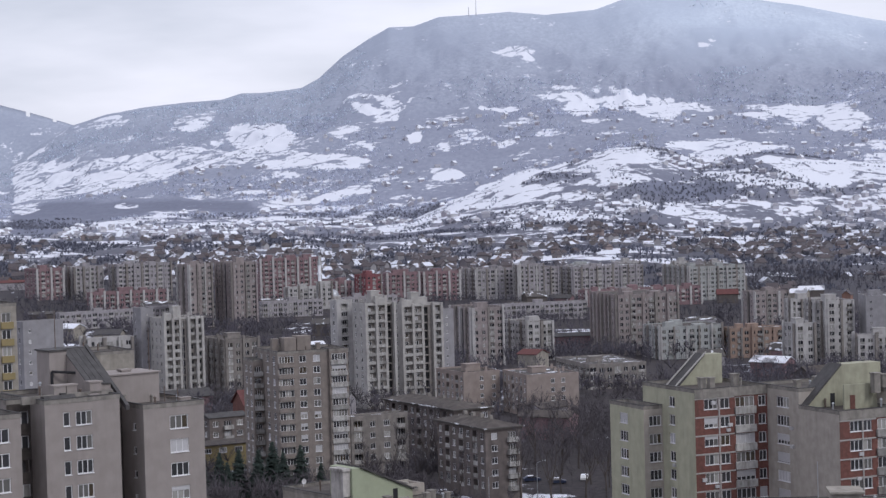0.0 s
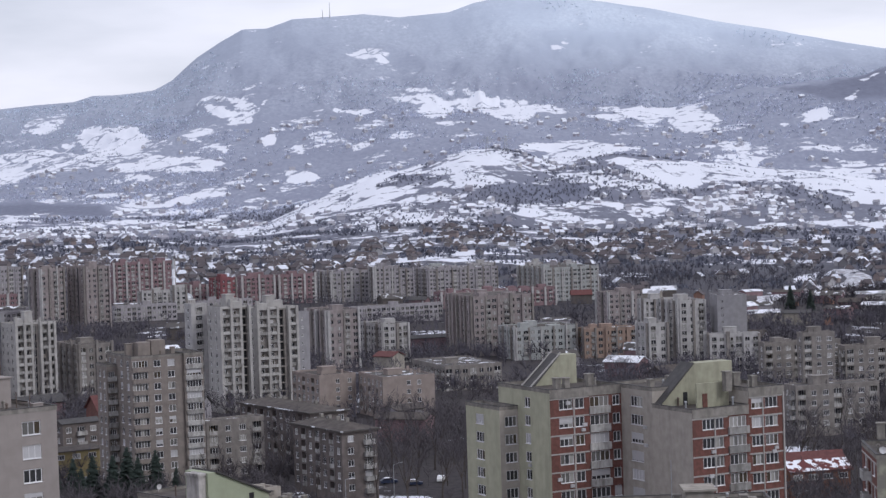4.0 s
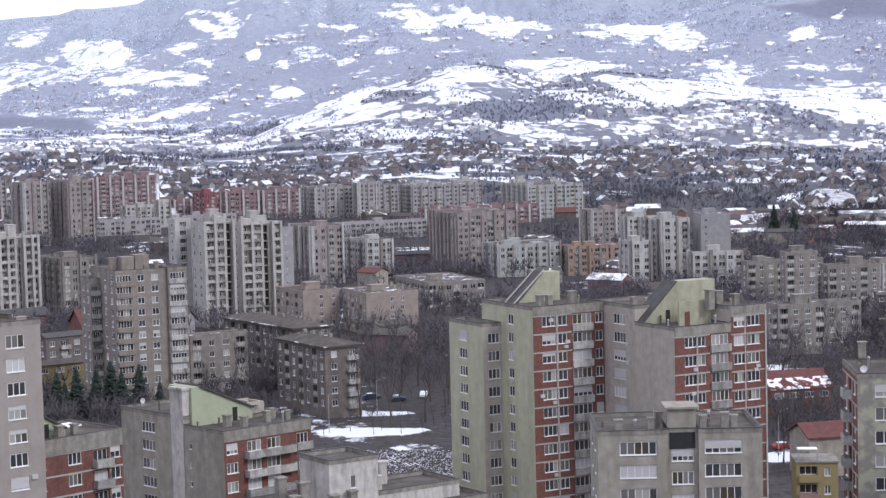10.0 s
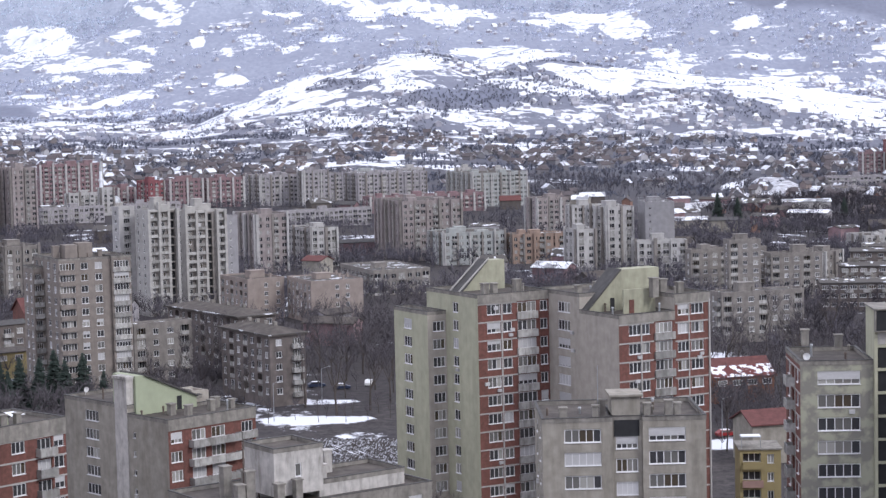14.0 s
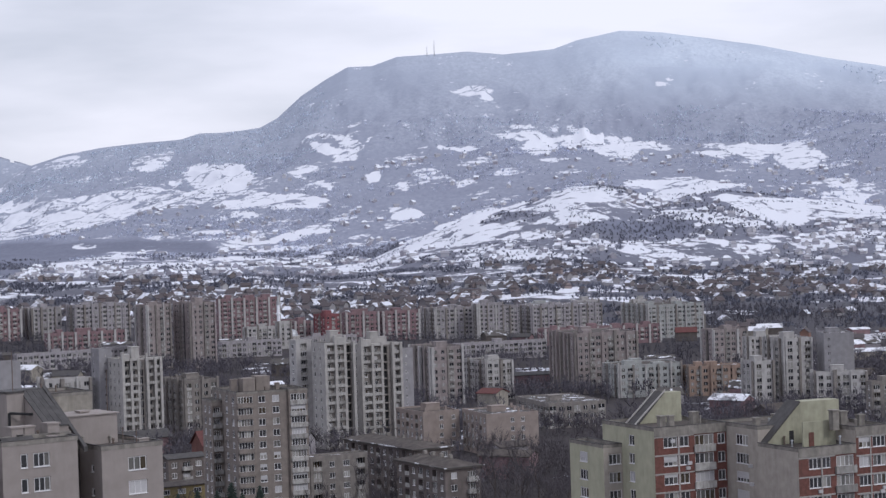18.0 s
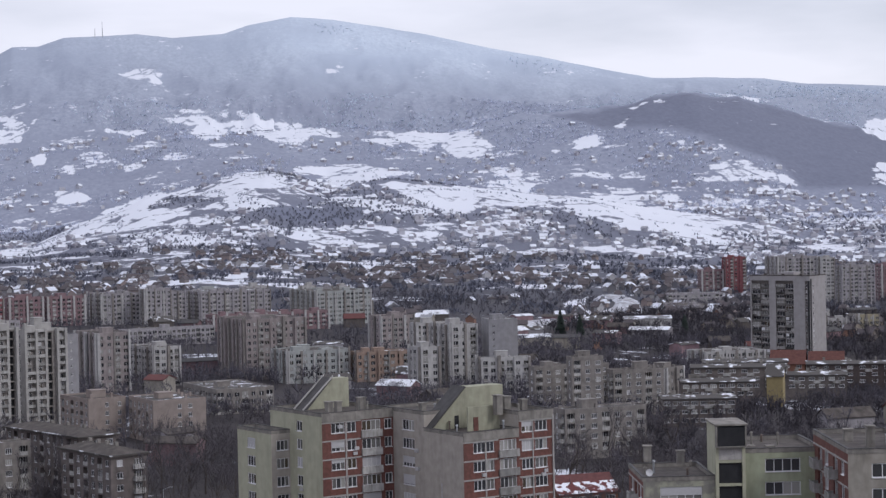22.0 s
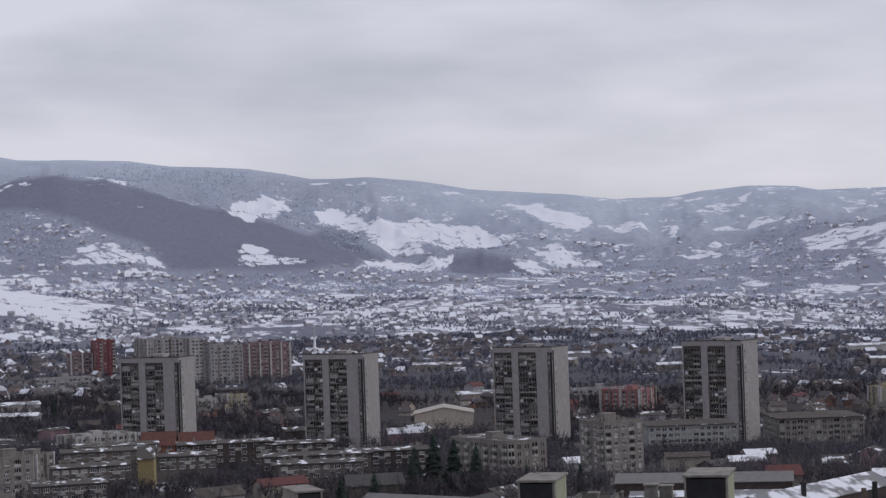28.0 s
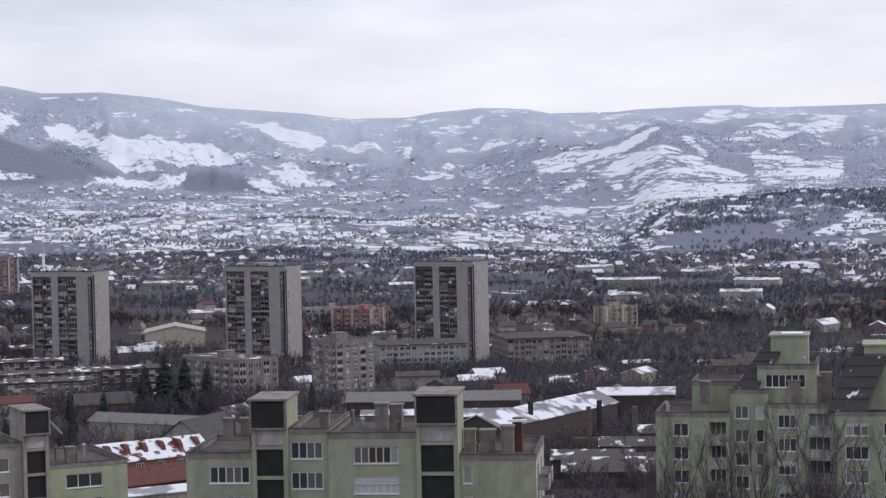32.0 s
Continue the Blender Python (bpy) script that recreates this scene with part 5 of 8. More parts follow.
def spandrels(house, ox, oy, x0, x1, top, count, material=BALCONY, base=0.82, storey=2.87, proud=0.35):
    """Parapet panels under the glazed loggias, one part a storey."""
    data = panel_mesh(x1 - x0, 1.15, material, proud)
    for k in range(count):
        z = top - BASE_Z - base - (k + 1) * storey + 0.3
        if z > 0.8:
            part("loggia_parapet", data, house, Matrix.Translation((ox + (x0 + x1) / 2, oy - 0.004, z)))


def top_band(house, ox, oy, x0, x1, top, high, material=CONCRETE):
    part("cornice", panel_mesh(x1 - x0, high, material, 0.12), house, Matrix.Translation((ox + (x0 + x1) / 2, oy - 0.004, top - BASE_Z - high / 2 + 0.05)))


def chimneys(house, places, z, material=CONCRETE):
    for x, y, w, h in places:
        s = Shape(material).box(x, x + w, y, y + w, z - BASE_Z - 0.3, z - BASE_Z + h)
        s.box(x - 0.12, x + w + 0.12, y - 0.12, y + w + 0.12, z - BASE_Z + h, z - BASE_Z + h + 0.18)
        part("chimney", s, house)


def loft(house, profile, y0, y1, wall, sheet=SLATE, slope=(0, 1), label="", door=None):
    """A rooftop room with one slanting roof: profile in x and world height; slope: which edge of the profile carries the roof sheet."""
    pts = [(x, z - BASE_Z) for x, z in profile]
    part("rooftop_room", Shape(wall).prism(pts, y0, y1), house, label=label)
    (xa, za), (xb, zb) = pts[slope[0]], pts[slope[1]]
    dx, dz = xb - xa, zb - za
    k = math.hypot(dx, dz)
    nx, nz = -dz / k, dx / k
    if nz < 0:
        nx, nz = -nx, -nz
    e = 0.02
    sheet_pts = [(xa + nx * e, za + nz * e), (xb + nx * e, zb + nz * e), (xb + nx * 0.28, zb + nz * 0.28), (xa + nx * 0.28, za + nz * 0.28)]
    if dx < 0:
        sheet_pts = sheet_pts[::-1]
    part("slanting_roof", Shape(sheet).prism(sheet_pts, y0 - 0.4, y1 + 0.3), house)
    if door:
        x, w, h = door
        part("roof_door", Shape(DARK).box(x, x + w, y0 - 0.05, y0 - 0.01, min(p[1] for p in pts), min(p[1] for p in pts) + h), house)


def dish(house, x, y, z):
    s = Shape(FRAME_WHITE)
    ring = [(0.45 * math.cos(a), 0.45 * math.sin(a)) for a in [i * math.pi / 6 for i in range(12)]]
    for i in range(12):
        a, b = ring[i], ring[(i + 1) % 12]
        s.face([(x, y + 0.14, z), (x + a[0], y, z + a[1]), (x + b[0], y, z + b[1])])
    s.tube((x, y + 0.1, z), (x, y + 0.3, z - 0.9), 0.04, 0.04)
    part("satellite_dish", s, house)


def cooler_units(house, places, z_rows):
    data = panel_mesh(0.75, 0.5, BLIND, 0.3)
    for (x, y, turn), z in zip(places, z_rows):
        part("air_conditioner", data, house, pose(x, y, z - BASE_Z, 0, 0, turn))


# green-and-red high house with stepped bodies
b = estate(37.8, 311.7, 24.1, "high apartment house with pale green gables and red-clad fronts")
b["size"] = (31, 21)
T = 38.9
volume(b, 0, 0, 13.14, 16, T, [(2.9, "w3", 2.5), (5.4, "w2", 1.7), (9.05, "w4", 3.5), (12.2, "w2", 1.4)], [(6.9, "w2", 1.7)], RED_PANEL, GREEN_PLASTER, seed=3)
top_band(b, 0, 0, 0, 13.1, T, 1.15)
bands(b, 0, 0, 0, 7.15, T, 14)
spandrels(b, 0, 0, 7.15, 10.95, T, 13)
part("downpipe", Shape(BAND).box(4.2, 4.45, -0.1, -0.012, 0, T - BASE_Z - 1.3), b)
volume(b, -3.39, 9.93, 3.39, 11.0, 35.7, [(2.05, "w3", 2.2)], [(6.5, "w3", 2.6)], STONE_PLASTER, GREEN_PLASTER, seed=4)
loft(b, [(3.2, T - 0.4), (8.3, 43.5), (11.6, 43.5), (11.6, T - 0.4)], 10.6, 13.0, LOFT_PLASTER)
for yy in (10.1, 12.9):
    part("roof_edge", Shape(BAND).prism([(2.6, T - BASE_Z - 0.25), (8.4, 43.5 - BASE_Z + 0.3), (8.4, 43.5 - BASE_Z + 0.55), (2.6, T - BASE_Z)], yy, yy + 0.22), b, label="pale verge along the slanting roof")
chimneys(b, [(3.0, 3.0, 1.0, 1.6), (5.4, 4.2, 0.9, 1.4), (9.2, 3.4, 1.1, 1.8), (11.0, 6.5, 0.8, 1.5)], T)
cx, cy = 13.16, -19.24
volume(b, cx, cy, 10.42, 10.5, 36.4, [(3.0, "w3", 2.3), (5.0, "w2", 1.5), (8.4, "w4", 3.2)], [], RED_PANEL, STONE_PLASTER, seed=5)
volume(b, cx + 10.44, cy, 6.7, 10.5, T, [(1.7, "w3", 2.3), (4.3, "w3", 2.4)], [], RED_PANEL, STONE_PLASTER, seed=6)
volume(b, cx, cy + 10.52, 17.1, 12.0, T, [], [(4.4, "w4", 3.4)], STONE_PLASTER, seed=7)
top_band(b, cx, cy, 0, 10.4, 36.4, 1.1)
top_band(b, cx, cy, 10.46, 17.1, T, 1.1)
bands(b, cx, cy, 0, 6.5, 36.4, 13)
bands(b, cx, cy, 10.5, 17.1, T, 14)
spandrels(b, cx, cy, 6.55, 10.35, 36.4, 12)
part("downpipe", Shape(BAND).box(cx + 4.0, cx + 4.22, cy - 0.1, cy - 0.012, 0, 36.4 - BASE_Z - 1.3), b)
part("downpipe", Shape(BAND).box(cx + 13.0, cx + 13.2, cy - 0.1, cy - 0.012, 0, T - BASE_Z - 1.3), b)
part("downpipe", Shape(BAND).box(cx + 16.85, cx + 17.1, cy - 0.2, cy - 0.012, 0, T - BASE_Z - 0.6), b)
loft(b, [(cx + 0.2, 36.2), (cx + 7.0, 42.6), (cx + 14.4, 42.6), (cx + 14.4, 36.2)], cy + 9.4, cy + 12.2, LOFT_PLASTER, door=(cx + 5.0, 0.8, 2.1))
part("terrace_wall", Shape(LOFT_PLASTER).box(cx + 4.2, cx + 10.2, cy + 4.6, cy + 4.9, 36.0 - BASE_Z, 40.0 - BASE_Z), b)
part("terrace_door", Shape(RED_PANEL).box(cx + 5.2, cx + 6.1, cy + 4.5, cy + 4.58, 36.3 - BASE_Z, 38.4 - BASE_Z), b, label="rust-red terrace door")
chimneys(b, [(cx + 8.6, cy + 3.0, 1.1, 2.6), (cx + 10.8, cy + 4.0, 1.2, 2.2), (cx + 13.0, cy + 2.4, 1.0, 1.7), (cx + 2.0, cy + 14, 0.9, 1.1), (cx + 7.0, cy + 16, 1.0, 1.2)], T)
cooler_units(b, [(3.2, -0.01, 0), (6.2, -0.01, 0), (cx + 15, cy - 0.01, 0), (cx + 3.2, cy - 0.01, 0), (cx - 0.01, cy + 12.3, -90), (cx - 0.01, cy + 12.5, -90), (1.4, -0.01, 0)], [37.0, 33.4, 29.2, 26.5, 30.2, 33.0, 25.2])

# brown tower
b = estate(-41.7, 496.3, 22.8, "brown fourteen-storey tower house with white-framed windows")
b["size"] = (18, 20)
BROWN = mat("taupe_plaster", (0.238, 0.206, 0.186), 0.9, 0.14, 1.2, 0.5, (0.15, 0.128, 0.115), 3)
volume(b, 0, 0, 13.15, 19.6, 31.6, [(2.2, "w5", 3.8), (6.5, "w2", 1.8), (10.1, "w2", 1.8)], [(3.0, "w2", 1.8), (8.0, "w2", 1.8), (13.0, "w2", 1.8), (17.0, "w2", 1.6)], BROWN, seed=8, base=0.5, storey=2.8)
volume(b, 13.17, -0.9, 4.9, 14, 31.7, [(2.45, "w5", 3.8)], [], BROWN, seed=9, base=0.5, storey=2.8)
spandrels(b, 0, 0, 0.2, 4.2, 31.6, 13, BROWN, 0.5, 2.8, 0.5)
spandrels(b, 13.17, -0.9, 0.3, 4.6, 31.7, 13, BALCONY, 0.5, 2.8, 0.4)
volume(b, -2.6, 12, 2.6, 8, 29, [(1.3, "b", 1.6)], [(2, "w2", 1.5), (5.5, "w2", 1.5)], BROWN, seed=10)
part("lift_house", Shape(BROWN).box(3.5, 6.6, 5, 9, 33, 36.3).box(7.2, 10.8, 6, 10, 33, 36.6), b)
chimneys(b, [(1.4, 8, 1.6, 2.8), (11.6, 4, 1.0, 1.6)], 31.6, BROWN)

# pale house with deep recesses
b = estate(-36.6, 242.3, 35.6, "pale beige apartment house with deep loggia recesses and slanting roofs")
b["size"] = (9, 16)
volume(b, 0, 0, 8.2, 14, 46.2, [(4.75, "w3", 2.5)], [(2.4, "w1", 0.8)], PALE_PLASTER, seed=11)
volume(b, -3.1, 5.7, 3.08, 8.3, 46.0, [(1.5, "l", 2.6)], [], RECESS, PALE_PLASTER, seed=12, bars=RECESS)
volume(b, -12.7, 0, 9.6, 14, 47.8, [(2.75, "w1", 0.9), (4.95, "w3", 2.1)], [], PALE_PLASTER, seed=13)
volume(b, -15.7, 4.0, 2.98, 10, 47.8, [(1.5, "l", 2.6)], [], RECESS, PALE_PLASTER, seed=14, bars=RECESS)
volume(b, -27.0, 0, 11.3, 14, 46.6, [(3.0, "w3", 2.4), (8.9, "w2", 1.9)], [], PALE_PLASTER, seed=15)
# rooftop room: an upright wall beside a steep dark roof that falls towards the front
zb = -BASE_Z
part("rooftop_room", Shape(PALE_PLASTER).box(-7.8, -5.52, 9.0, 12.6, 47.5 + zb, 53.0 + zb), b)
part("rooftop_room", Shape(PALE_PLASTER).prism_x([(3.2, 47.5 + zb), (12.6, 47.5 + zb), (12.6, 53.0 + zb), (10.0, 53.0 + zb), (3.2, 49.2 + zb)], -5.5, -2.6), b)
sheet = Shape(SLATE)
for i in range(4):
    sheet.prism_x([(3.0, 49.14 + zb), (10.0, 53.04 + zb), (10.0, 53.16 + zb), (3.0, 49.26 + zb)], -5.6 + i * 0.76, -5.6 + i * 0.76 + 0.72)
part("slanting_roof", sheet, b, label="dark standing-seam roof falling steeply to the front")
part("roof_beam", Shape(SLATE).prism_x([(-0.6, 46.2 + zb), (10.2, 53.0 + zb), (10.2, 53.5 + zb), (-0.6, 46.8 + zb)], -2.55, -2.1), b)
part("roof_cap", Shape(SLATE).box(-8.0, -5.54, 8.8, 12.8, 53.01 + zb, 53.2 + zb).box(-5.54, -2.4, 10.05, 12.8, 53.05 + zb, 53.22 + zb), b)
part("duct", Shape(DARK).tube((-7.6, 8.8, 47.5 + zb), (-7.6, 8.8, 50.6 + zb), 0.16, 0.16).tube((-7.6, 8.8, 50.6 + zb), (-5.0, 6.4, 50.4 + zb), 0.16, 0.16).tube((-5.0, 6.4, 50.4 + zb), (-4.6, 5.6, 49.2 + zb), 0.16, 0.16), b, label="black bent flue pipe")
part("terrace_slab", Shape(CONCRETE).box(-14.5, -2.8, 2.2, 2.6, 47.6 + zb, 48.5 + zb), b)
chimneys(b, [(-10.5, 2.0, 1.5, 1.6), (-8.4, 3.0, 1.3, 1.5), (-5.8, 2.2, 1.5, 1.7), (-18.5, 2.2, 1.2, 1.4), (1.6, 8.5, 1.2, 2.2)], 47.8, PALE_PLASTER)
part("snow_patch", Shape(SNOW).box(-12.3, -8.6, 1.2, 2.1, 49.19, 49.3).box(-4.9, -3.5, 0.5, 1.6, 49.19, 49.28), b)
part("lift_house", Shape(PALE_PLASTER).box(-1.0, 5.6, 6.5, 12.0, 47.6, 51.2).box(-1.2, 5.8, 6.3, 12.2, 51.2, 51.35), b)
part("railing", Shape(RUST).box(3.4, 3.5, 1.0, 1.1, 47.6, 50.0).box(5.2, 5.3, 1.0, 1.1, 47.6, 49.6).box(3.4, 5.3, 1.0, 1.06, 48.6, 48.68), b)
clutter = random.Random(21)
for i in range(9):
    u, v = clutter.uniform(-26, 6), clutter.uniform(0.8, 4.5)
    if -3.2 < u < 0.2 or -15.8 < u < -12.6:
        continue
    top = 47.8 if -12.7 < u < -3.1 else (46.6 if u < -15 else 46.2)
    w, d, hh = clutter.uniform(0.6, 2.0), clutter.uniform(0.5, 1.2), clutter.uniform(0.3, 1.1)
    part("roof_box", Shape(clutter.choice((SLATE, CONCRETE, PALE_PLASTER, METAL, RUST))).box(u, u + w, v, v + d, top + zb - 0.15, top + zb + hh).box(u - 0.08, u + w + 0.08, v - 0.08, v + d + 0.08, top + zb + hh, top + zb + hh + 0.08), b)
part("tarpaulin", Shape(SLATE).prism_x([(0.6, 48.0 + zb - 0.3), (3.0, 48.0 + zb - 0.3), (2.6, 48.0 + zb + 0.35), (1.4, 48.0 + zb + 0.5)], -12.2, -8.2), b, label="dark tarpaulin lying on the roof")
part("snow_patch", Shape(SNOW).box(-22.5, -18.8, 0.6, 1.5, 46.6 + zb - 0.12, 46.6 + zb - 0.02), b)
part("antenna", Shape(RUST).tube((5.6, 9, 50), (5.6, 9, 56.5), 0.07, 0.05).tube((-6.5, 10, 49), (-6.5, 10, 59.5), 0.08, 0.05), b)
cooler_units(b, [(6.6, -0.01, 0)], [27.5])

# red house in front of the conifers
b = estate(-32.8, 270.0, 41.9, "low red-clad apartment house with white balconies and concrete cornice")
b["size"] = (13, 12)
volume(b, -14, 0, 26.8, 12, 27.6, [(2.0, "w3", 2.4), (7.5, "w2", 1.8), (13.0, "w3", 2.4), (18.9, "w3", 2.2), (23.2, "b", 2.4), (25.6, "w2", 1.7)], [], RED_PANEL, seed=16, base=1.5, depth=10)
top_band(b, 0, 0, -14, 12.8, 27.6, 1.9)
bands(b, 0, 0, -14, 12.8, 27.6, 8, base=1.5)
loft(b, [(-5, 27.4), (6.0, 27.4), (6.0, 28.4), (-0.5, 32.0), (-5, 32.0)], 3.5, 8, GREEN_GABLE, slope=(3, 2), door=(2.4, 0.9, 2.0))
chimneys(b, [(3.4, 1.5, 1.0, 1.5), (6.4, 2.2, 0.8, 1.3), (-11, 2, 1.0, 1.4)], 27.6)
part("snow_patch", Shape(SNOW).box(3.8, 12.4, 8.5, 11.5, 29.0, 29.2), b)

# grey house with the mint gable
b = estate(-10.1, 299.8, 37.9, "grey apartment house with a mint rooftop gable and long balconies")
b["size"] = (17, 27)
volume(b, 0, 0, 16.5, 10.15, 23.1, [(1.5, "w3", 2.1), (5.6, "w3", 2.6), (9.3, "w3", 2.6), (14.8, "w3", 2.2)], [(8.6, "w1", 0.7)], RED_PANEL, GREY_PLASTER, seed=17, base=1.2)
volume(b, 0, 10.17, 14, 17.0, 24.3, [], [(9.6, "w4", 3.6)], GREY_PLASTER, seed=18, base=0.9)
top_band(b, 0, 0, 0, 16.5, 23.1, 1.4)
for k in range(8):
    part("balcony", balcony_mesh(9.0, 1.3), b, Matrix.Translation((8.2, -0.01, 23.1 - BASE_Z - 1.2 - 2.87 * (k + 1))))
    part("balcony", balcony_mesh(3.0, 0.9), b, Matrix.Translation((14.7, -0.01, 23.1 - BASE_Z - 1.2 - 2.87 * (k + 1))))
part("pillar", Shape(WHITE_WALL).box(-0.12, 1.2, 10.2, 13.4, 0.2, 30.1).box(-0.3, 1.4, 10.0, 13.6, 30.1, 30.5), b)
loft(b, [(1.2, 22.9), (12.6, 22.9), (12.6, 24.6), (2.6, 29.0), (1.2, 29.0)], 9.6, 15.5, GREEN_GABLE, slope=(3, 2), door=(8.8, 0.9, 2.2))
chimneys(b, [(4.6, 5.5, 1.0, 1.5), (6.2, 3.4, 0.9, 1.3), (11.0, 4.0, 0.9, 1.5), (13.4, 6.0, 1.0, 1.4), (14.6, 3.6, 0.8, 1.2)], 23.1)
part("stair_head", Shape(STONE_PLASTER).box(12.7, 13.0, 11.0, 15.0, 24.4, 27.0).box(15.7, 16.0, 11.0, 15.0, 24.4, 26.6).box(13.0, 15.7, 14.7, 15.0, 24.4, 26.8).box(13.0, 15.7, 11.0, 11.3, 24.4, 26.7), b, label="roofless cream-walled roof hut")
dish(b, 3.0, 25.5, 26.8)

# stained white rooftop house
b = estate(2.2, 240.0, 29.5, "stained white rooftop block with bitumen terraces and chimneys")
b["size"] = (24, 15)
volume(b, -4, -2, 28, 17, 22.2, [(21.5, "w3", 2.3), (25.5, "w2", 2.0), (17, "w3", 2.2), (4, "w3", 2.2), (10, "w3", 2.2)], [(4, "w2", 1.6), (10, "w2", 1.6)], CONCRETE, seed=19, base=0.7)
volume(b, 2.4, 0, 6.9, 7, 28.6, [(3.4, "w1", 0.9)], [], WHITE_WALL, seed=20, foot=24.6, depth=1, base=1.3)
volume(b, 9.32, 1.0, 12.6, 8, 23.8, [], [], WHITE_WALL, seed=21, foot=22.0)
chimneys(b, [(-3.6, 1.6, 1.1, 4.0), (-3.4, -1.4, 1.0, 2.2), (-2.0, -1.0, 1.2, 3.6), (2.0, -1.4, 1.0, 1.6), (4.6, -1.4, 0.9, 1.8)], 23.2, CONCRETE)
chimneys(b, [(13.6, 6.5, 1.1, 2.6), (10.2, 2.2, 1.0, 1.8)], 23.8, WHITE_WALL)
part("mast", Shape(RUST).tube((-2.0, -0.4, 26), (-2.0, -0.4, 32), 0.12, 0.1), b)

# grey front house with a stair head
b = estate(37.0, 242.2, -4.7, "grey plastered apartment house with dark stair bay and roof vents")
b["size"] = (20, 14)
volume(b, 0, 0, 8.5, 14, 30.8, [(4.9, "w5", 4.5)], [(4, "w2", 1.6), (9, "w2", 1.6)], GREY_PLASTER, seed=22, base=0.6)
volume(b, 8.52, 0.6, 3.7, 13, 30.8, [(1.85, "w4", 2.7)], [], GREY_PLASTER, seed=23, base=1.6)
volume(b, 12.24, 0, 7.75, 14, 30.8, [(3.0, "w5", 4.5)], [], GREY_PLASTER, seed=24, base=0.6)
part("stair_head", Shape(GREY_PLASTER).box(8.6, 12.1, 1.2, 5.5, 32.3, 35.0).box(8.3, 12.4, 0.8, 5.9, 35.0, 35.25), b)
# thin black sheet before the wall, shade of the open stair bay
part("stair_window", Shape(DARK).box(8.8, 11.9, 0.5, 0.58, 30.2, 32.2), b, label="black sheet for the shaded open stair bay under the roof")
chimneys(b, [(7.3, 2.5, 0.7, 2.0), (6.3, 1.4, 0.7, 1.5), (12.6, 1.6, 0.8, 1.6), (15.4, 2.8, 0.9, 1.7), (16.6, 3.2, 0.8, 1.3), (2.4, 3.2, 0.9, 1.0)], 30.8)
part("snow_patch", Shape(SNOW).box(0.4, 2.6, 0.5, 1.6, 32.19, 32.3).box(17.0, 19.4, 0.6, 2.4, 32.19, 32.3), b)
part("antenna", Shape(METAL).tube((7.2, 4, 32), (7.2, 4, 38.5), 0.06, 0.04), b)


def stair_tower(house, ox, oy, w, top, wall, storeys=13, head=2.7):
    """A stair tower with black glazed bays and a glazed head."""
    h = top - BASE_Z
    part("stair_wall", Shape(wall).box(ox, ox + 0.4, oy, oy + 6, 0, h), house)
    part("stair_wall", Shape(wall).box(ox + w - 0.4, ox + w, oy, oy + 6, 0, h), house)
    part("stair_wall", Shape(wall).box(ox + 0.4, ox + w - 0.4, oy + 1.2, oy + 6, 0, h), house)
    part("stair_cap", Shape(CONCRETE).box(ox - 0.2, ox + w + 0.2, oy - 0.8, oy + 6.2, h, h + 0.2), house)
    part("head_frame", Shape(CONCRETE).box(ox - 0.05, ox + 0.14, oy - 0.7, oy - 0.01, h - head, h - 0.01).box(ox + w - 0.14, ox + w + 0.05, oy - 0.7, oy - 0.01, h - head, h - 0.01).box(ox + 0.14, ox + w - 0.14, oy - 0.7, oy - 0.01, h - head, h - head + 0.15), house, label="pale concrete frame round the stair head")
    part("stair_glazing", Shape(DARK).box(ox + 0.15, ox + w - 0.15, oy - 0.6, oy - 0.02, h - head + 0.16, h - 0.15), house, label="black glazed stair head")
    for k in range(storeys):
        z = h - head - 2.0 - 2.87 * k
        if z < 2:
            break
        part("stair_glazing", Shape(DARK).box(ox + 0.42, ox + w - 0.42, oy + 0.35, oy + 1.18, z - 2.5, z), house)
        part("stair_slab", Shape(wall).box(ox + 0.4, ox + w - 0.4, oy + 0.1, oy + 1.19, z + 0.02, z + 0.35), house)
    part("head_wall", Shape(WHITE_WALL).box(ox + 0.4, ox + w - 0.4, oy + 0.15, oy + 1.19, h - head - 1.6, h - head - 0.02), house)


# row of grey and green houses with stair towers
b = estate(68.7, 240.4, -8.0, "mossy grey apartment house with red side and stair tower")
b["size"] = (23, 14)
volume(b, 0, 0, 8.9, 13, 37.0, [(4.7, "w5", 5.2)], [(2.5, "w2", 1.7), (6.0, "b", 2.2), (10.0, "w2", 1.7)], PEELED, RED_PANEL, seed=25, base=0.5)
stair_tower(b, 8.92, -0.6, 3.7, 43.6, GREEN_PLASTER)
side_bands(b, 0, 0, 13, 37.0, 13, 0.5)
volume(b, 12.64, 0, 9.6, 13, 40.2, [(4.7, "w4", 4.4)], [], MOSS_PLASTER, seed=26, base=0.5)
chimneys(b, [(1.2, 7, 0.9, 1.6), (5.0, 4.5, 0.9, 1.2), (16.2, 4, 1.0, 1.6), (14.0, 6, 1.0, 1.4)], 38.6)
part("snow_patch", Shape(SNOW).box(1.2, 4.6, 0.6, 1.9, 38.39, 38.5), b)
dish(b, 0.9, 0.8, 39.3)

b = estate(86.6, 218.4, -9.6, "grey-green apartment house with red side bays and stair tower")
b["size"] = (22, 20)
volume(b, 0, 0, 8.95, 20, 42.3, [(5.1, "w4", 4.8)], [(3.0, "w2", 1.8), (7.0, "b", 2.4), (12.0, "w2", 1.8), (16.0, "b", 2.4)], GREY_PLASTER, RED_PANEL, seed=27, base=0.9)
stair_tower(b, 8.97, -0.6, 3.0, 46.2, GREY_PLASTER)
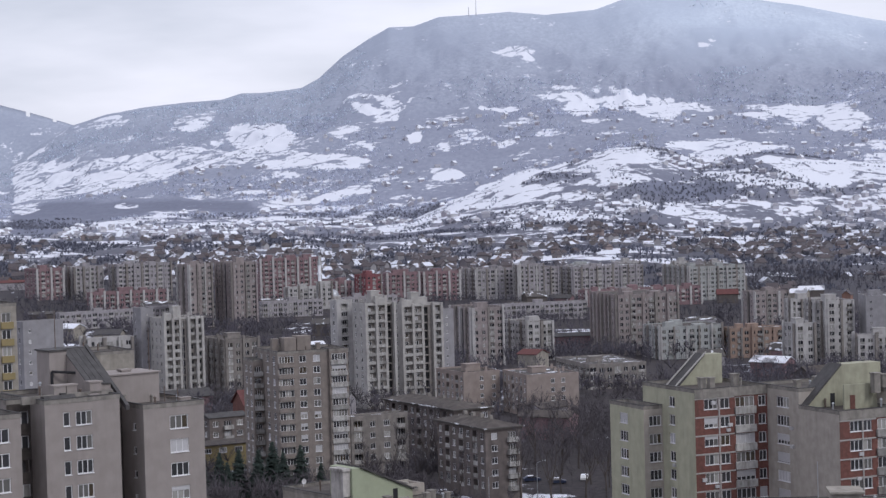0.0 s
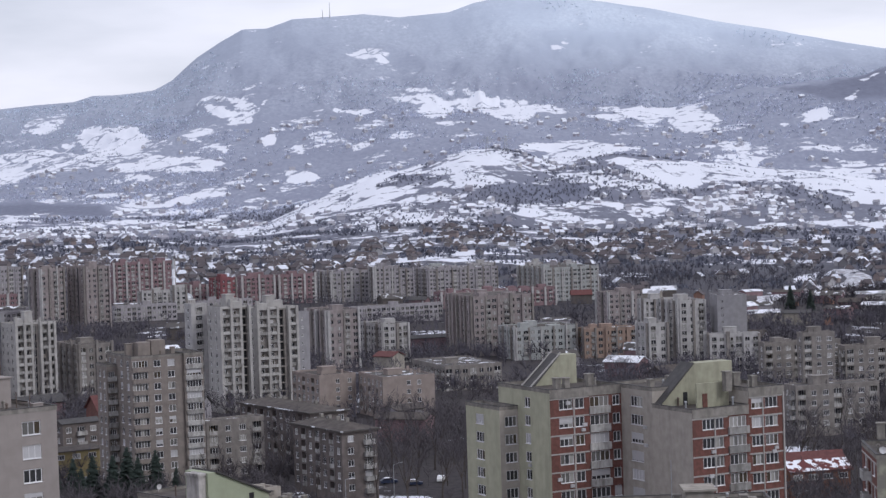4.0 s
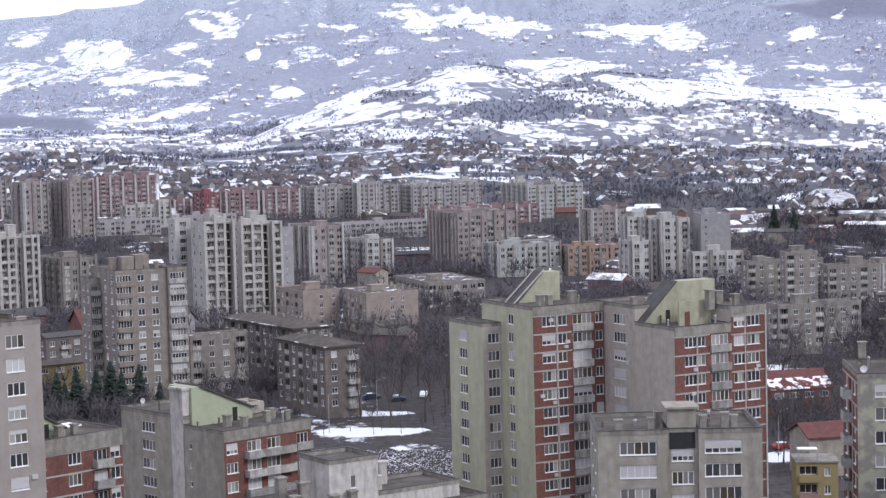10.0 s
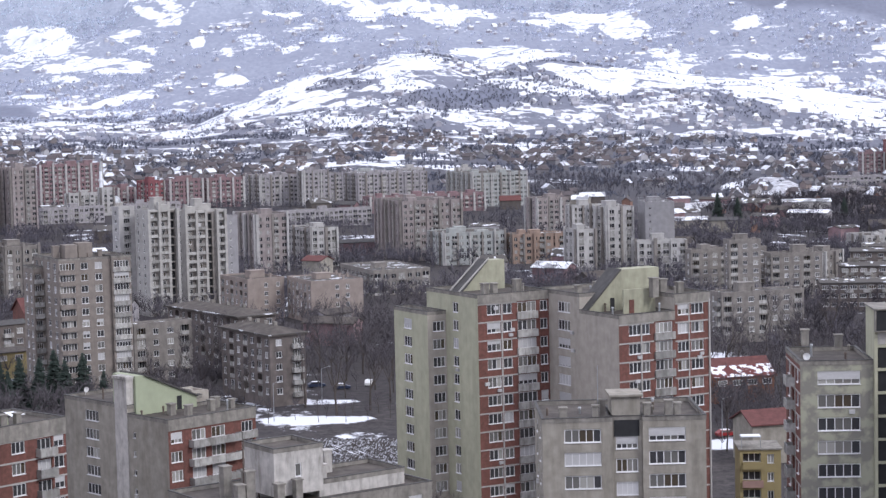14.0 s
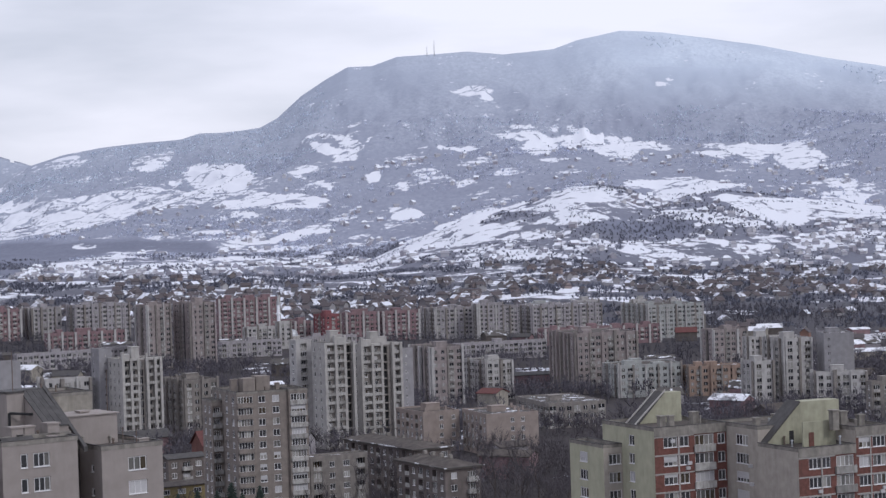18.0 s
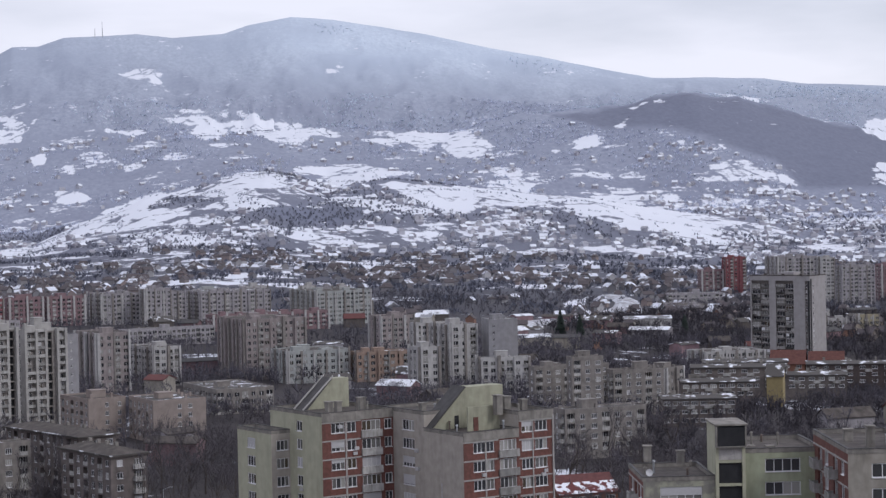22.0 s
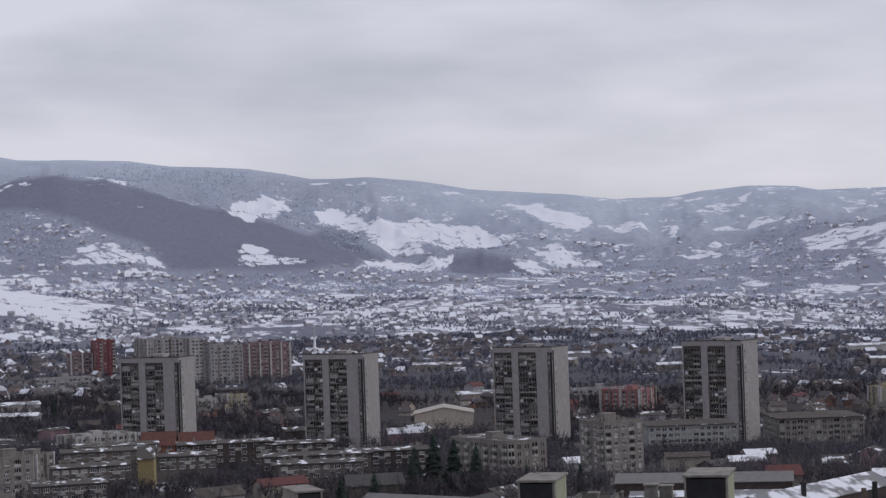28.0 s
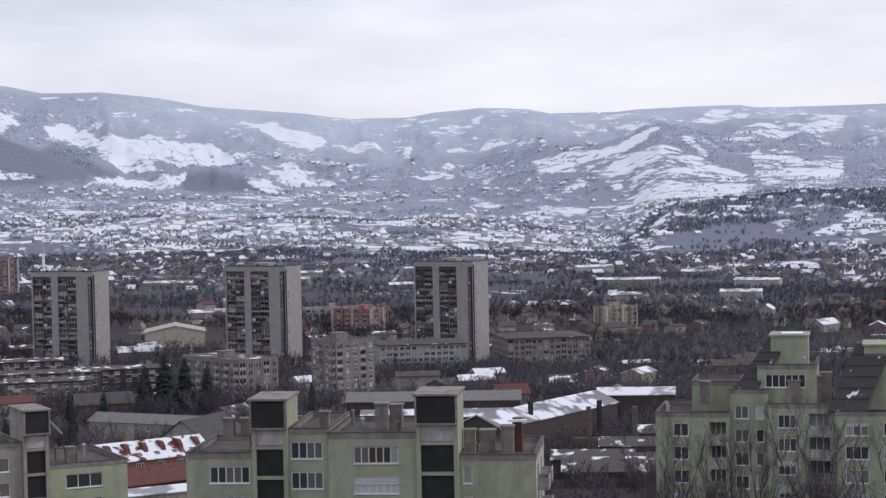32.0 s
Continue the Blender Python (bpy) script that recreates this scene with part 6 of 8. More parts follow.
side_bands(b, 0, 0, 20, 42.3, 14, 0.9)
volume(b, 12.0, 0, 9.4, 14, 39.4, [(4.2, "w3", 4.4)], [], MOSS_PLASTER, seed=28, base=0.5)
chimneys(b, [(3.4, 5.2, 0.9, 2.2), (6.4, 7.0, 1.0, 1.8), (2.0, 11, 1.0, 1.2)], 42.3)
chimneys(b, [(15.0, 3.0, 1.0, 1.7)], 39.4)
part("loose_sheet", Shape(METAL).prism([(11.7, 47.0), (13.9, 44.6), (14.1, 44.7), (11.9, 47.2)], 1.0, 3.0), b, label="bent metal roof sheet")

b = estate(110.5, 154.6, -41.6, "green rendered apartment house with two black stair towers")
b["size"] = (12, 14)
GR = MOSS_PLASTER
volume(b, -24.8, 0, 6.9, 13, 45.9, [(4.2, "w5", 3.9)], [], GR, seed=29, base=0.5)
stair_tower(b, -18.3, -0.6, 3.4, 51.3, GR)
volume(b, -14.9, 0, 3.9, 13, 48.2, [(1.75, "w4", 3.1)], [], GR, seed=30, base=0.5)
volume(b, -10.98, -0.5, 8.4, 13, 47.8, [(4.5, "w6", 4.3)], [], GR, seed=31, base=0.5)
stair_tower(b, -2.56, -1.1, 3.9, 51.7, GR)
volume(b, 1.36, 0, 7.2, 13, 45.6, [(0.75, "w1", 0.9)], [], GR, WHITE_WALL, seed=32, base=0.3, end=[(3.0, "b", 2.4), (8.0, "b", 2.4)])
chimneys(b, [(-7.2, 4.5, 1.2, 2.6), (-6.0, 6.2, 1.2, 2.3), (-12.4, 3.2, 0.9, 2.0), (-22.0, 4, 1.0, 1.3), (-20.5, 5, 0.8, 1.2)], 47.6)
chimneys(b, [(3.0, 5, 1.3, 1.9), (5.0, 4, 1.2, 2.4), (1.6, 3, 1.0, 2.2)], 45.6)
part("chimney", Shape(TILE_ORANGE).box(6.0, 6.9, 5.6, 6.5, 47.0, 50.2), b, label="orange-red metal flue")
part("snow_patch", Shape(SNOW).box(-8.6, -6.8, 0.2, 0.9, 49.2, 49.28).box(5.6, 7.4, 5.0, 5.5, 49.9, 50.1), b)

b = estate(165.7, 187.2, -47.5, "stepped green apartment house with slanting dark roofs")
b["size"] = (34, 16)
volume(b, 0, 0, 9.0, 13, 42.3, [(3.1, "w2", 1.9), (7.6, "l", 2.0)], [], GR, seed=33, base=0.5)
volume(b, 4.0, 6.0, 6.0, 9, 45.5, [], [], GR, seed=34, foot=40)
volume(b, 9.02, 1.5, 4.6, 12, 45.0, [(1.4, "w2", 1.7), (3.6, "w1", 1.0)], [], GR, seed=35, base=1.2)
volume(b, 12.3, 3.0, 7.2, 11, 47.9, [(3.4, "w6", 4.9)], [], GR, seed=36, foot=42.0, depth=1, base=0.4)
volume(b, 13.64, 0, 8.0, 13, 43.4, [(2.3, "w3", 2.2), (6.2, "l", 2.6)], [], GR, seed=37, base=0.5)
volume(b, 21.66, -0.8, 12, 14, 42.6, [(2.6, "w3", 2.8), (7.0, "w3", 2.6), (10.2, "w2", 1.6)], [], GR, seed=38, base=0.5)


def skew_roof(house, x0, x1, w, y0, y1, z0, z1):
    """A steep roof strip that rises back and sideways, with battens and flecks of snow."""
    lo, hi = z0 - BASE_Z, z1 - BASE_Z
    s = Shape(SNOWY_SLATE)
    a, b2, c, d = (x0, y0, lo), (x0 + w, y0, lo), (x1 + w, y1, hi), (x1, y1, hi)
    e, f, g2, h2 = [(p[0], p[1], p[2] - 0.3) for p in (a, b2, c, d)]
    for q in ((a, b2, c, d), (e, h2, g2, f), (a, e, f, b2), (b2, f, g2, c), (c, g2, h2, d), (d, h2, e, a)):
        s.face(list(q))
    part("slanting_roof", s, house, label="steep dark roof strip flecked with snow")
    for i in range(1, 6):
        u = i / 6
        p = (x0 + (x1 - x0) * u, y0 + (y1 - y0) * u, lo + (hi - lo) * u)
        part("batten", Shape(SLATE).box(p[0], p[0] + w, p[1] - 0.06, p[1] + 0.06, p[2] + 0.02, p[2] + 0.14), house)


SNOWY_SLATE = patchy("dark_sheet_with_snow_flecks", (0.075, 0.07, 0.072), (0.78, 0.79, 0.84), 1.3, (0.62, 0.66))
part("rooftop_room", Shape(GR).box(13.9, 18.4, 4.6, 10, 45.0 - BASE_Z, 51.6 - BASE_Z).box(13.7, 18.6, 4.4, 10.2, 51.6 - BASE_Z, 51.8 - BASE_Z), b)
skew_roof(b, 9.6, 13.8, 2.6, 2.6, 5.5, 45.4, 51.7)
part("rooftop_room", Shape(GR).box(25.2, 33.0, 2.4, 9, 42.8 - BASE_Z, 50.6 - BASE_Z).box(25.0, 33.2, 2.2, 9.2, 50.6 - BASE_Z, 50.8 - BASE_Z), b)
skew_roof(b, 20.8, 24.2, 4.4, -0.4, 3.0, 43.0, 50.8)
part("snow_patch", Shape(SNOW).box(15.2, 17.8, 5, 7.5, 53.35, 53.45), b)
chimneys(b, [(5.2, 3, 1.2, 2.4), (16.0, 2.6, 1.5, 2.6), (18.6, 3.5, 1.4, 3.0), (20.0, 4.5, 1.2, 3.4), (24, 0.8, 1.0, 1.4)], 43.6)

# tall yellow-sided house behind
b = estate(-92.0, 331.0, 30.0, "white and yellow high apartment house with dark loggia bay")
b["size"] = (22, 12)
volume(b, 0, 0, 4.5, 12, 53.6, [], [], WHITE_WALL, seed=39)
volume(b, 4.52, 0.8, 9.0, 11, 53.0, [(2.4, "l", 3.4), (6.5, "l", 3.4)], [], WHITE_WALL, seed=40)
volume(b, 13.54, 0, 3.0, 12, 55.0, [], [], WHITE_WALL, seed=41)
volume(b, 16.56, 0.4, 6.0, 11, 53.6, [(1.6, "w2", 1.4), (4.2, "w2", 1.6)], [], GREY_PLASTER, seed=42)
spandrels(b, 16.56, 0.4, 0.5, 2.7, 53.6, 14, YELLOW_WALL)
spandrels(b, 16.56, 0.4, 3.2, 5.4, 53.6, 14, YELLOW_WALL)
loft(b, [(1.0, 53.4), (7.5, 58.2), (17.0, 58.2), (17.0, 53.4)], 4, 9, WHITE_WALL)
part("antenna", Shape(RUST).tube((14, 5, 56), (14, 5, 65), 0.12, 0.06), b)
b = estate(-63.0, 352.0, 30.0, "plain grey apartment house wall beside the yellow one")
b["size"] = (10, 10)
volume(b, 0, 0, 9, 12, 44.0, [], [], GREY_PLASTER, seed=43)


# ---- the town's blocks ----
block(-37.8, 699.0, 28.1, 5.5, 6.0, -4.1, 32.5, "white")
block(-28.2, 689.4, 27.3, 9.1, 11.6, -4.0, 31.7, "white_ribs")
block(-16.1, 704.8, 26.3, 6.0, 15.9, -4.3, 30.0, "white_ribs")
block(-2.4, 715.0, 40.2, 2.5, 6.3, -4.5, 27.4, "plain")
block(10.7, 875.9, 19.3, 26.3, 14.9, -7.1, 17.7, "brown")
block(35.4, 899.3, 22.7, 24.3, 13.1, -7.8, 9.3, "white")
block(78.3, 926.7, 15.2, 36.9, 29.8, -8.7, 18.6, "brown")
block(94.2, 895.1, 12.0, 23.3, 29.2, -8.3, 5.8, "pale_green")
block(124.9, 896.3, 7.1, 9.8, 24.6, -8.7, 4.3, "orange")
block(165.4, 1087.5, 16.4, 16.1, 20.3, -10.7, 9.1, "brown")
block(140.4, 818.0, 15.3, 11.0, 8.9, -7.3, 11.3, "white")
block(154.8, 825.6, 14.4, 20.7, 12.0, -7.7, 19.7, "white")
block(170.2, 822.6, -1.7, 17.6, 12.1, -8.0, 21.5, "plain")
block(163.6, 808.6, 0.6, 6.6, 20.8, -7.6, 6.7, "white")
block(160.3, 696.8, 12.0, 3.2, 29.3, -5.2, 12.0, "tan")
block(187.1, 690.1, 4.8, 7.4, 18.9, -5.4, 10.4, "tan")
block(137.3, 559.4, 11.2, 7.5, 25.8, -2.8, 11.3, "tan_low")
block(-140.6, 1111.1, 32.2, 14.7, 14.3, -3.0, 31.3, "brown")
block(-116.7, 1113.9, 31.0, 22.3, 14.4, -3.9, 31.7, "brown")
block(-121.1, 1324.5, 20.2, 5.7, 41.9, -0.2, 25.8, "red_brown")
block(-50.7, 1299.0, 32.2, 14.6, 11.3, -3.0, 14.7, "red")
block(-38.6, 1319.4, 16.7, 8.6, 22.9, -3.2, 14.5, "red_brown")
block(-14.8, 1329.9, 15.6, 7.2, 25.8, -4.0, 14.1, "red_brown")
block(20.6, 1339.8, 19.1, 27.8, 26.0, -5.2, 14.6, "tan")
block(53.0, 1359.0, 17.8, 22.5, 24.3, -6.1, 14.0, "tan")
block(86.4, 1377.3, 16.4, 28.5, 51.4, -7.4, 12.7, "tan")
block(160.5, 1340.4, 13.2, 50.5, 39.7, -9.5, 12.2, "pale_green")
block(-111.0, 736.7, 33.6, 6.8, 3.6, -4.0, 29.5, "plain")
block(-102.1, 727.9, 30.0, 12.0, 15.5, -4.0, 26.1, "white_ribs")
block(-129.6, 728.6, 30.1, 4.7, 17.7, -3.8, 19.5, "white")
block(-81.2, 740.6, 26.3, 24.7, 13.4, -4.3, 16.8, "tan")
block(-257.1, 1274.3, 31.4, 20.6, 18.6, 5.9, 25.1, "red_brown")
block(-234.9, 1288.8, 30.3, 18.8, 18.9, 5.0, 25.3, "tan")
block(-207.1, 1283.4, 29.2, 15.6, 36.1, 3.3, 26.2, "tan")
block(1.3, 523.4, 30.0, 38.0, 11.0, -2.6, 13.5, "slab")
block(8.2, 469.1, 28.0, 24.0, 9.5, -1.9, 15.0, "slab")
block(5.0, 665.0, 24.6, 21.6, 13.2, -3.7, 9.5, "pink")
block(25.1, 649.5, 17.8, 23.0, 17.9, -3.5, 9.6, "pink")
block(51.9, 745.2, 16.0, 37.0, 22.4, -5.2, 3.7, "flat_low")
block(-25.3, 519.4, 27.8, 2.7, 16.4, -2.3, 12.5, "flat_low")
block(-65.9, 556.1, 31.8, 3.6, 11.0, -2.7, 9.5, "pitched")
tower(374.2, 991.8, 41.3, 34.8, 16.9, -18.3, 27.9)
tower(461.5, 954.3, 36.2, 35.5, 17.2, -23.1, 26.1)
tower(545.7, 902.9, 30.9, 35.4, 17.7, -24.0, 26.6)
tower(626.6, 848.8, 25.6, 34.8, 17.4, -24.7, 27.0)
block(533.7, 1608.8, -3.4, 8.9, 17.6, -9.7, 19.1, "red")
block(514.7, 1615.0, -2.7, 12.4, 19.0, -9.5, 8.8, "red_brown")
block(558.4, 1552.6, 0.2, 26.6, 33.8, -11.8, 19.8, "tan")
block(573.5, 1493.7, -6.0, 13.6, 10.0, -13.2, 20.6, "white")
block(568.8, 1441.8, -1.5, 12.5, 26.4, -13.6, 16.1, "tan")
block(615.0, 1477.1, -2.6, 13.0, 35.5, -13.2, 14.9, "red_brown")
block(387.2, 607.0, 2.5, 15.6, 16.9, -7.8, 14.4, "tan")
block(547.6, 818.7, -25.8, 30.5, 43.0, -24.2, -9.0, "green_slab")
block(613.3, 802.4, -25.4, 39.3, 42.3, -25.4, -8.9, "tan_slab")
block(680.0, 1025.0, 26.4, 28.0, 18.7, -21.5, -7.1, "rose")
block(367.7, 642.2, 5.2, 37.0, 17.7, -8.9, 6.7, "tan_low")
block(799.5, 947.9, -5.1, 10.9, 24.1, -23.0, -9.3, "yellow")
block(433.0, 1383.8, 7.6, 54.3, 24.7, -13.4, -7.7, "tan")
block(169.5, 679.2, 6.0, 5.7, 11.5, -4.9, 16.4, "flat_low")
block(-114.6, 548.1, 36.8, 0.7, 11.9, -2.7, 37.4, "plain")
block(-208.0, 1090.3, 30.8, 6.1, 46.4, -0.9, 7.8, "flat_low")
block(-165.6, 1133.0, 28.3, 5.5, 39.2, -1.5, 7.4, "flat_low")
block(-213.4, 1216.4, 25.0, 7.8, 48.8, 2.3, 12.1, "red_brown")
block(-99.4, 1276.1, 24.5, 6.2, 20.5, -1.7, 9.2, "white")
block(-106.7, 1180.2, 25.2, 6.7, 37.4, -3.0, 5.8, "flat_low")
block(29.0, 1164.6, 18.6, 7.6, 56.1, -7.5, 1.3, "flat_low")
block(87.5, 1277.0, 16.1, 12.6, 79.9, -8.1, 1.9, "red_brown")
block(94.6, 960.3, 14.4, 7.8, 14.8, -9.5, 15.5, "brown")
block(168.8, 995.8, 10.4, 8.1, 21.9, -10.9, 10.3, "white")
block(87.3, 1417.3, 16.5, 6.9, 22.7, -7.2, 12.6, "pale_green")
block(121.2, 1424.9, 15.1, 11.6, 16.9, -8.1, 13.4, "white")
block(157.0, 1391.2, 13.6, 5.6, 10.3, -9.3, 14.1, "white")
block(170.8, 1389.5, 13.0, 6.8, 7.8, -9.6, 13.0, "tan")
block(182.2, 1388.1, 12.5, 6.8, 7.8, -9.7, 13.1, "white")
block(195.5, 1356.0, 11.8, 3.3, 6.0, -10.0, 4.5, "white")
block(-77.3, 1247.6, 23.5, 3.0, 8.1, -2.9, 13.6, "white")
block(48.2, 1329.1, 17.9, 10.9, 17.8, -6.1, 17.2, "tan")
block(-71.7, 1318.0, 23.1, 32.9, 12.5, -2.1, 10.0, "red_brown")
block(-61.2, 1218.5, 22.9, 6.0, 34.3, -3.8, 5.0, "flat_low")
block(300.5, 938.0, 7.2, 19.8, 31.5, -14.4, -4.4, "white")
block(164.5, 701.0, 11.8, 9.6, 13.8, -5.3, 10.3, "tan")
block(461.6, 1193.9, -1.1, 5.1, 12.4, -15.7, -7.1, "white")
block(489.8, 1215.0, -2.0, 4.2, 14.6, -15.5, -6.8, "yellow")
block(451.0, 1498.6, -6.7, 14.6, 42.4, -11.8, -4.1, "tan_low")
block(835.2, 996.2, -20.0, 7.1, 20.3, -22.1, -13.2, "white")
block(589.0, 887.3, -18.6, 6.8, 50.2, -24.2, -15.6, "flat_low")
block(696.5, 1127.2, -21.7, 12.8, 46.4, -19.7, -11.9, "tan_low")
block(217.4, 728.2, 43.4, 14.6, 14.0, -6.9, 7.0, "tan")


# ---- halls, small houses and greenery of the middle ground ----
def hall(name, label, x, y, th, w, d, zg, eave, ridge, wall, roof, category="hall", bays=0):
    """A shed or hall with a low pitched roof; th: direction of its long front."""
    ob = thing(name, pose(x, y, zg - 1.5, 0, 0, th), label, category)
    ob["size"] = (w, d)
    h, r = eave - zg + 1.5, ridge - zg + 1.5
    s = Shape(wall)
    s.prism_x([(0, 0), (d, 0), (d, h), (d / 2, r - 0.1), (0, h)], 0, w)
    part("wall", s, ob)
    t = Shape(roof)
    e, f = 0.5, 0.5 * (r - h) / (d / 2)
    t.prism_x([(-e, h - f), (d / 2, r), (d / 2, r + 0.25), (-e, h - f + 0.25)], -e, w + e)
    t.prism_x([(d / 2, r), (d + e, h - f), (d + e, h - f + 0.25), (d / 2, r + 0.25)], -e, w + e)
    part("roof", t, ob)
    if bays:
        win = window_meshes(min(2.2, w / bays - 0.8), 1.3, 3)[2]
        rows = max(1, int((h - 1.8) / 2.8)) if category == "low block" else 1
        for k in range(rows):
            for i in range(bays):
                part("window", win, ob, pose(w * (i + 0.5) / bays, -0.03, max(1.8, h - 1.4 - 2.8 * k)))
    if category == "low block":
        g = random.Random(int(x * 3 + y))
        for i in range(5):
            u, v = g.uniform(1, w - 2), g.uniform(d * 0.3, d * 0.7)
            part("chimney", Shape(CONCRETE).box(u, u + g.uniform(0.7, 1.6), v, v + 0.8, h, r + g.uniform(0.8, 1.6)), ob)
        part("eaves_gutter", Shape(SLATE).box(-0.5, w + 0.5, -0.62, -0.45, h - f - 0.05, h - f + 0.2), ob)
        for i in range(bays // 2):
            part("balcony", balcony_mesh(2.8, 0.9), ob, pose(w * (2 * i + 1) / bays, -0.01, max(0.4, h - 3.0)))
    return ob


SNOW_TILES = patchy("tiles_under_closed_snow", (0.15, 0.05, 0.05), (0.78, 0.79, 0.85), 3.0, (0.4, 0.47))
SNOWY_EDGE = patchy("clumps_of_melting_snow", (0.14, 0.05, 0.05), (0.8, 0.81, 0.86), 1.6, (0.47, 0.52))
TIN_SNOW = patchy("tin_roof_with_snow", (0.22, 0.22, 0.23), (0.76, 0.77, 0.83), 7.0, (0.47, 0.55))
GREY_TIN = mat("grey_tin_roof", (0.17, 0.165, 0.165), 0.7, 0.12, 2.0, 0.3, (0.2, 0.19, 0.18), 4)
WHITE_TIN = patchy("snow_covered_roof", (0.3, 0.3, 0.32), (0.76, 0.77, 0.82), 6.0, (0.42, 0.5))
BRICK_DARK = mat("sooty_brick", (0.08, 0.063, 0.06), 0.9, 0.2, 1.0, 0.3, (0.06, 0.05, 0.05), 4)
CREAM = mat("cream_hall_plaster", (0.47, 0.42, 0.36), 0.9, 0.1, 1.5, 0.3, (0.28, 0.24, 0.2), 5)
CREAM_TIN = mat("pale_tin_roof", (0.4, 0.365, 0.325), 0.7, 0.15, 2.0, 0.3, (0.5, 0.5, 0.52), 6)
ORANGE_WALL = mat("orange_plaster", (0.2, 0.1, 0.07), 0.9, 0.1, 1.5, 0.2, (0.25, 0.12, 0.08), 5)
# works yard with long sheds
hall("hall", "long grey shed with a pale tin roof", 255.4, 533.0, -62, 38, 9, -3, 4.0, 6.0, GREY_PLASTER, GREY_TIN)
hall("hall", "gabled shed with dark roof and round gable window", 262, 477, 30, 22, 14, -3, 3.0, 8.0, GREY_PLASTER, SLATE)
terrace = hall("hall", "orange terrace house with red dormers on a snowy roof", 206, 432, 2, 34, 13, -2, 6.5, 10.0, ORANGE_WALL, SNOW_TILES, "terrace house", 6)
for i in range(7):
    u = 2.2 + i * 4.8
    part("dormer", Shape(TILE_RED).prism_x([(2.0, 11.2), (5.2, 12.9), (5.2, 13.5), (3.4, 13.4), (2.4, 12.5)], u, u + 1.1), terrace, label="wine-red tiled dormer")
    part("roof_window", Shape(GREY_TIN).prism_x([(0.9, 10.75), (1.9, 11.28), (1.9, 11.42), (0.9, 10.89)], u + 2.4, u + 3.7), terrace)
hall("hall", "wine-red tin roofed annexe", 206, 415, 2, 22, 10, -2, 3.5, 6.5, TILE_RED, TILE_RED, "annexe")
hall("hall", "low shed under clean snow", 196, 398, -6, 24, 9, -1, 4.0, 4.8, GREY_PLASTER, WHITE_TIN)
hall("hall", "long factory shed with pale roof panels", 330, 512, -38, 52, 16, -4, 5.0, 7.0, BRICK_DARK, GREY_TIN)
hall("hall", "long factory shed with pale roof panels", 318, 486, -38, 44, 12, -4, 3.5, 5.0, BRICK_DARK, TIN_SNOW)
hall("hall", "dark brick factory hall with snow-streaked roof", 318, 420, 22, 66, 14, -3, 6.5, 9.5, BRICK_DARK, TIN_SNOW)
hall("hall", "brown factory hall under snow", 378, 452, -42, 22, 12, -3, 8.0, 9.5, BRICK_DARK, WHITE_TIN)
hall("hall", "patched shed roofs of the works yard", 300, 372, -40, 26, 12, -2, 2.0, 4.5, BRICK_DARK, SNOWY_ROOF)
hall("hall", "patched shed roofs of the works yard", 318, 352, -40, 18, 10, -2, 1.5, 3.5, BRICK_DARK, SNOWY_ROOF)
for x, y, w, d, e in ((308, 386, 20, 9, 3.2), (330, 394, 22, 10, 3.6), (344, 378, 18, 9, 3.0), (352, 404, 16, 8, 4.0), (322, 374, 14, 7, 2.4), (362, 392, 20, 9, 3.2)):
    hall("hall", "patched shed roofs of the works yard", x, y, -40 + 7 * math.sin(x), w, d, -2.4, e - 2.4 + 2, e + 1.2, BRICK_DARK, SNOWY_ROOF)
for x, y, w in ((336, 430, 1.0), (350, 418, 1.0)):
    post = thing("yard_post", pose(x, y, -2.6), "tall dark steel post in the works yard", "post", "steel posts of the works yard")
    part("shaft", Shape(DARK).box(-0.5, 0.5, -0.5, 0.5, -1, 14.0), post)
    part("bracket", Shape(RUST).box(-1.2, 1.2, -0.3, 0.3, 4.6, 5.2), post)
gantry = thing("crane_gantry", pose(338, 408, -2, 0, 0, -45), "rusty crane gantry on two tall posts in the works yard", "gantry")
for i in (0, 12):
    part("post", Shape(RUST).box(i - 0.6, i + 0.6, -0.6, 0.6, -1, 13.5), gantry)
part("beam", Shape(RUST).box(-4, 18, -0.7, 0.7, 4.0, 5.4), gantry)
hall("hall", "cream sports hall with a low gable", 562, 1019, 62, 30, 34, -22, -13.0, -9.5, CREAM, CREAM_TIN, "sports hall")
hall("hall", "green roofed small hall", 620, 1330, -30, 26, 18, -18, -12, -8, TEAL_PANEL, TEAL_PANEL, "hall")
# small houses between the blocks
brick_house = hall("house_row", "brick house with a snow-edged red tiled roof", 108.5, 449, 8, 14.5, 12, -2, 4.2, 7.6, ORANGE_WALL, TILE_RED, "house", 4)
edge_snow = Shape(SNOWY_EDGE)
edge_snow.prism_x([(-0.5, 7.7), (3.2, 9.8), (3.2, 9.87), (-0.5, 7.78)], -0.3, 14.8)
part("eaves_snow", edge_snow, brick_house, label="melting snow along the eaves")
hall("house_row", "small house with a red roof", 97, 372, 10, 16, 9, -1, 6.5, 8.5, GREY_PLASTER, TILE_RED, "house")
small = thing("corner_house", pose(77.8, 306.4, -1.5, 0, 0, -8), "narrow yellow five-storey house with a green balcony band", "house")
small["size"] = (6.4, 7)
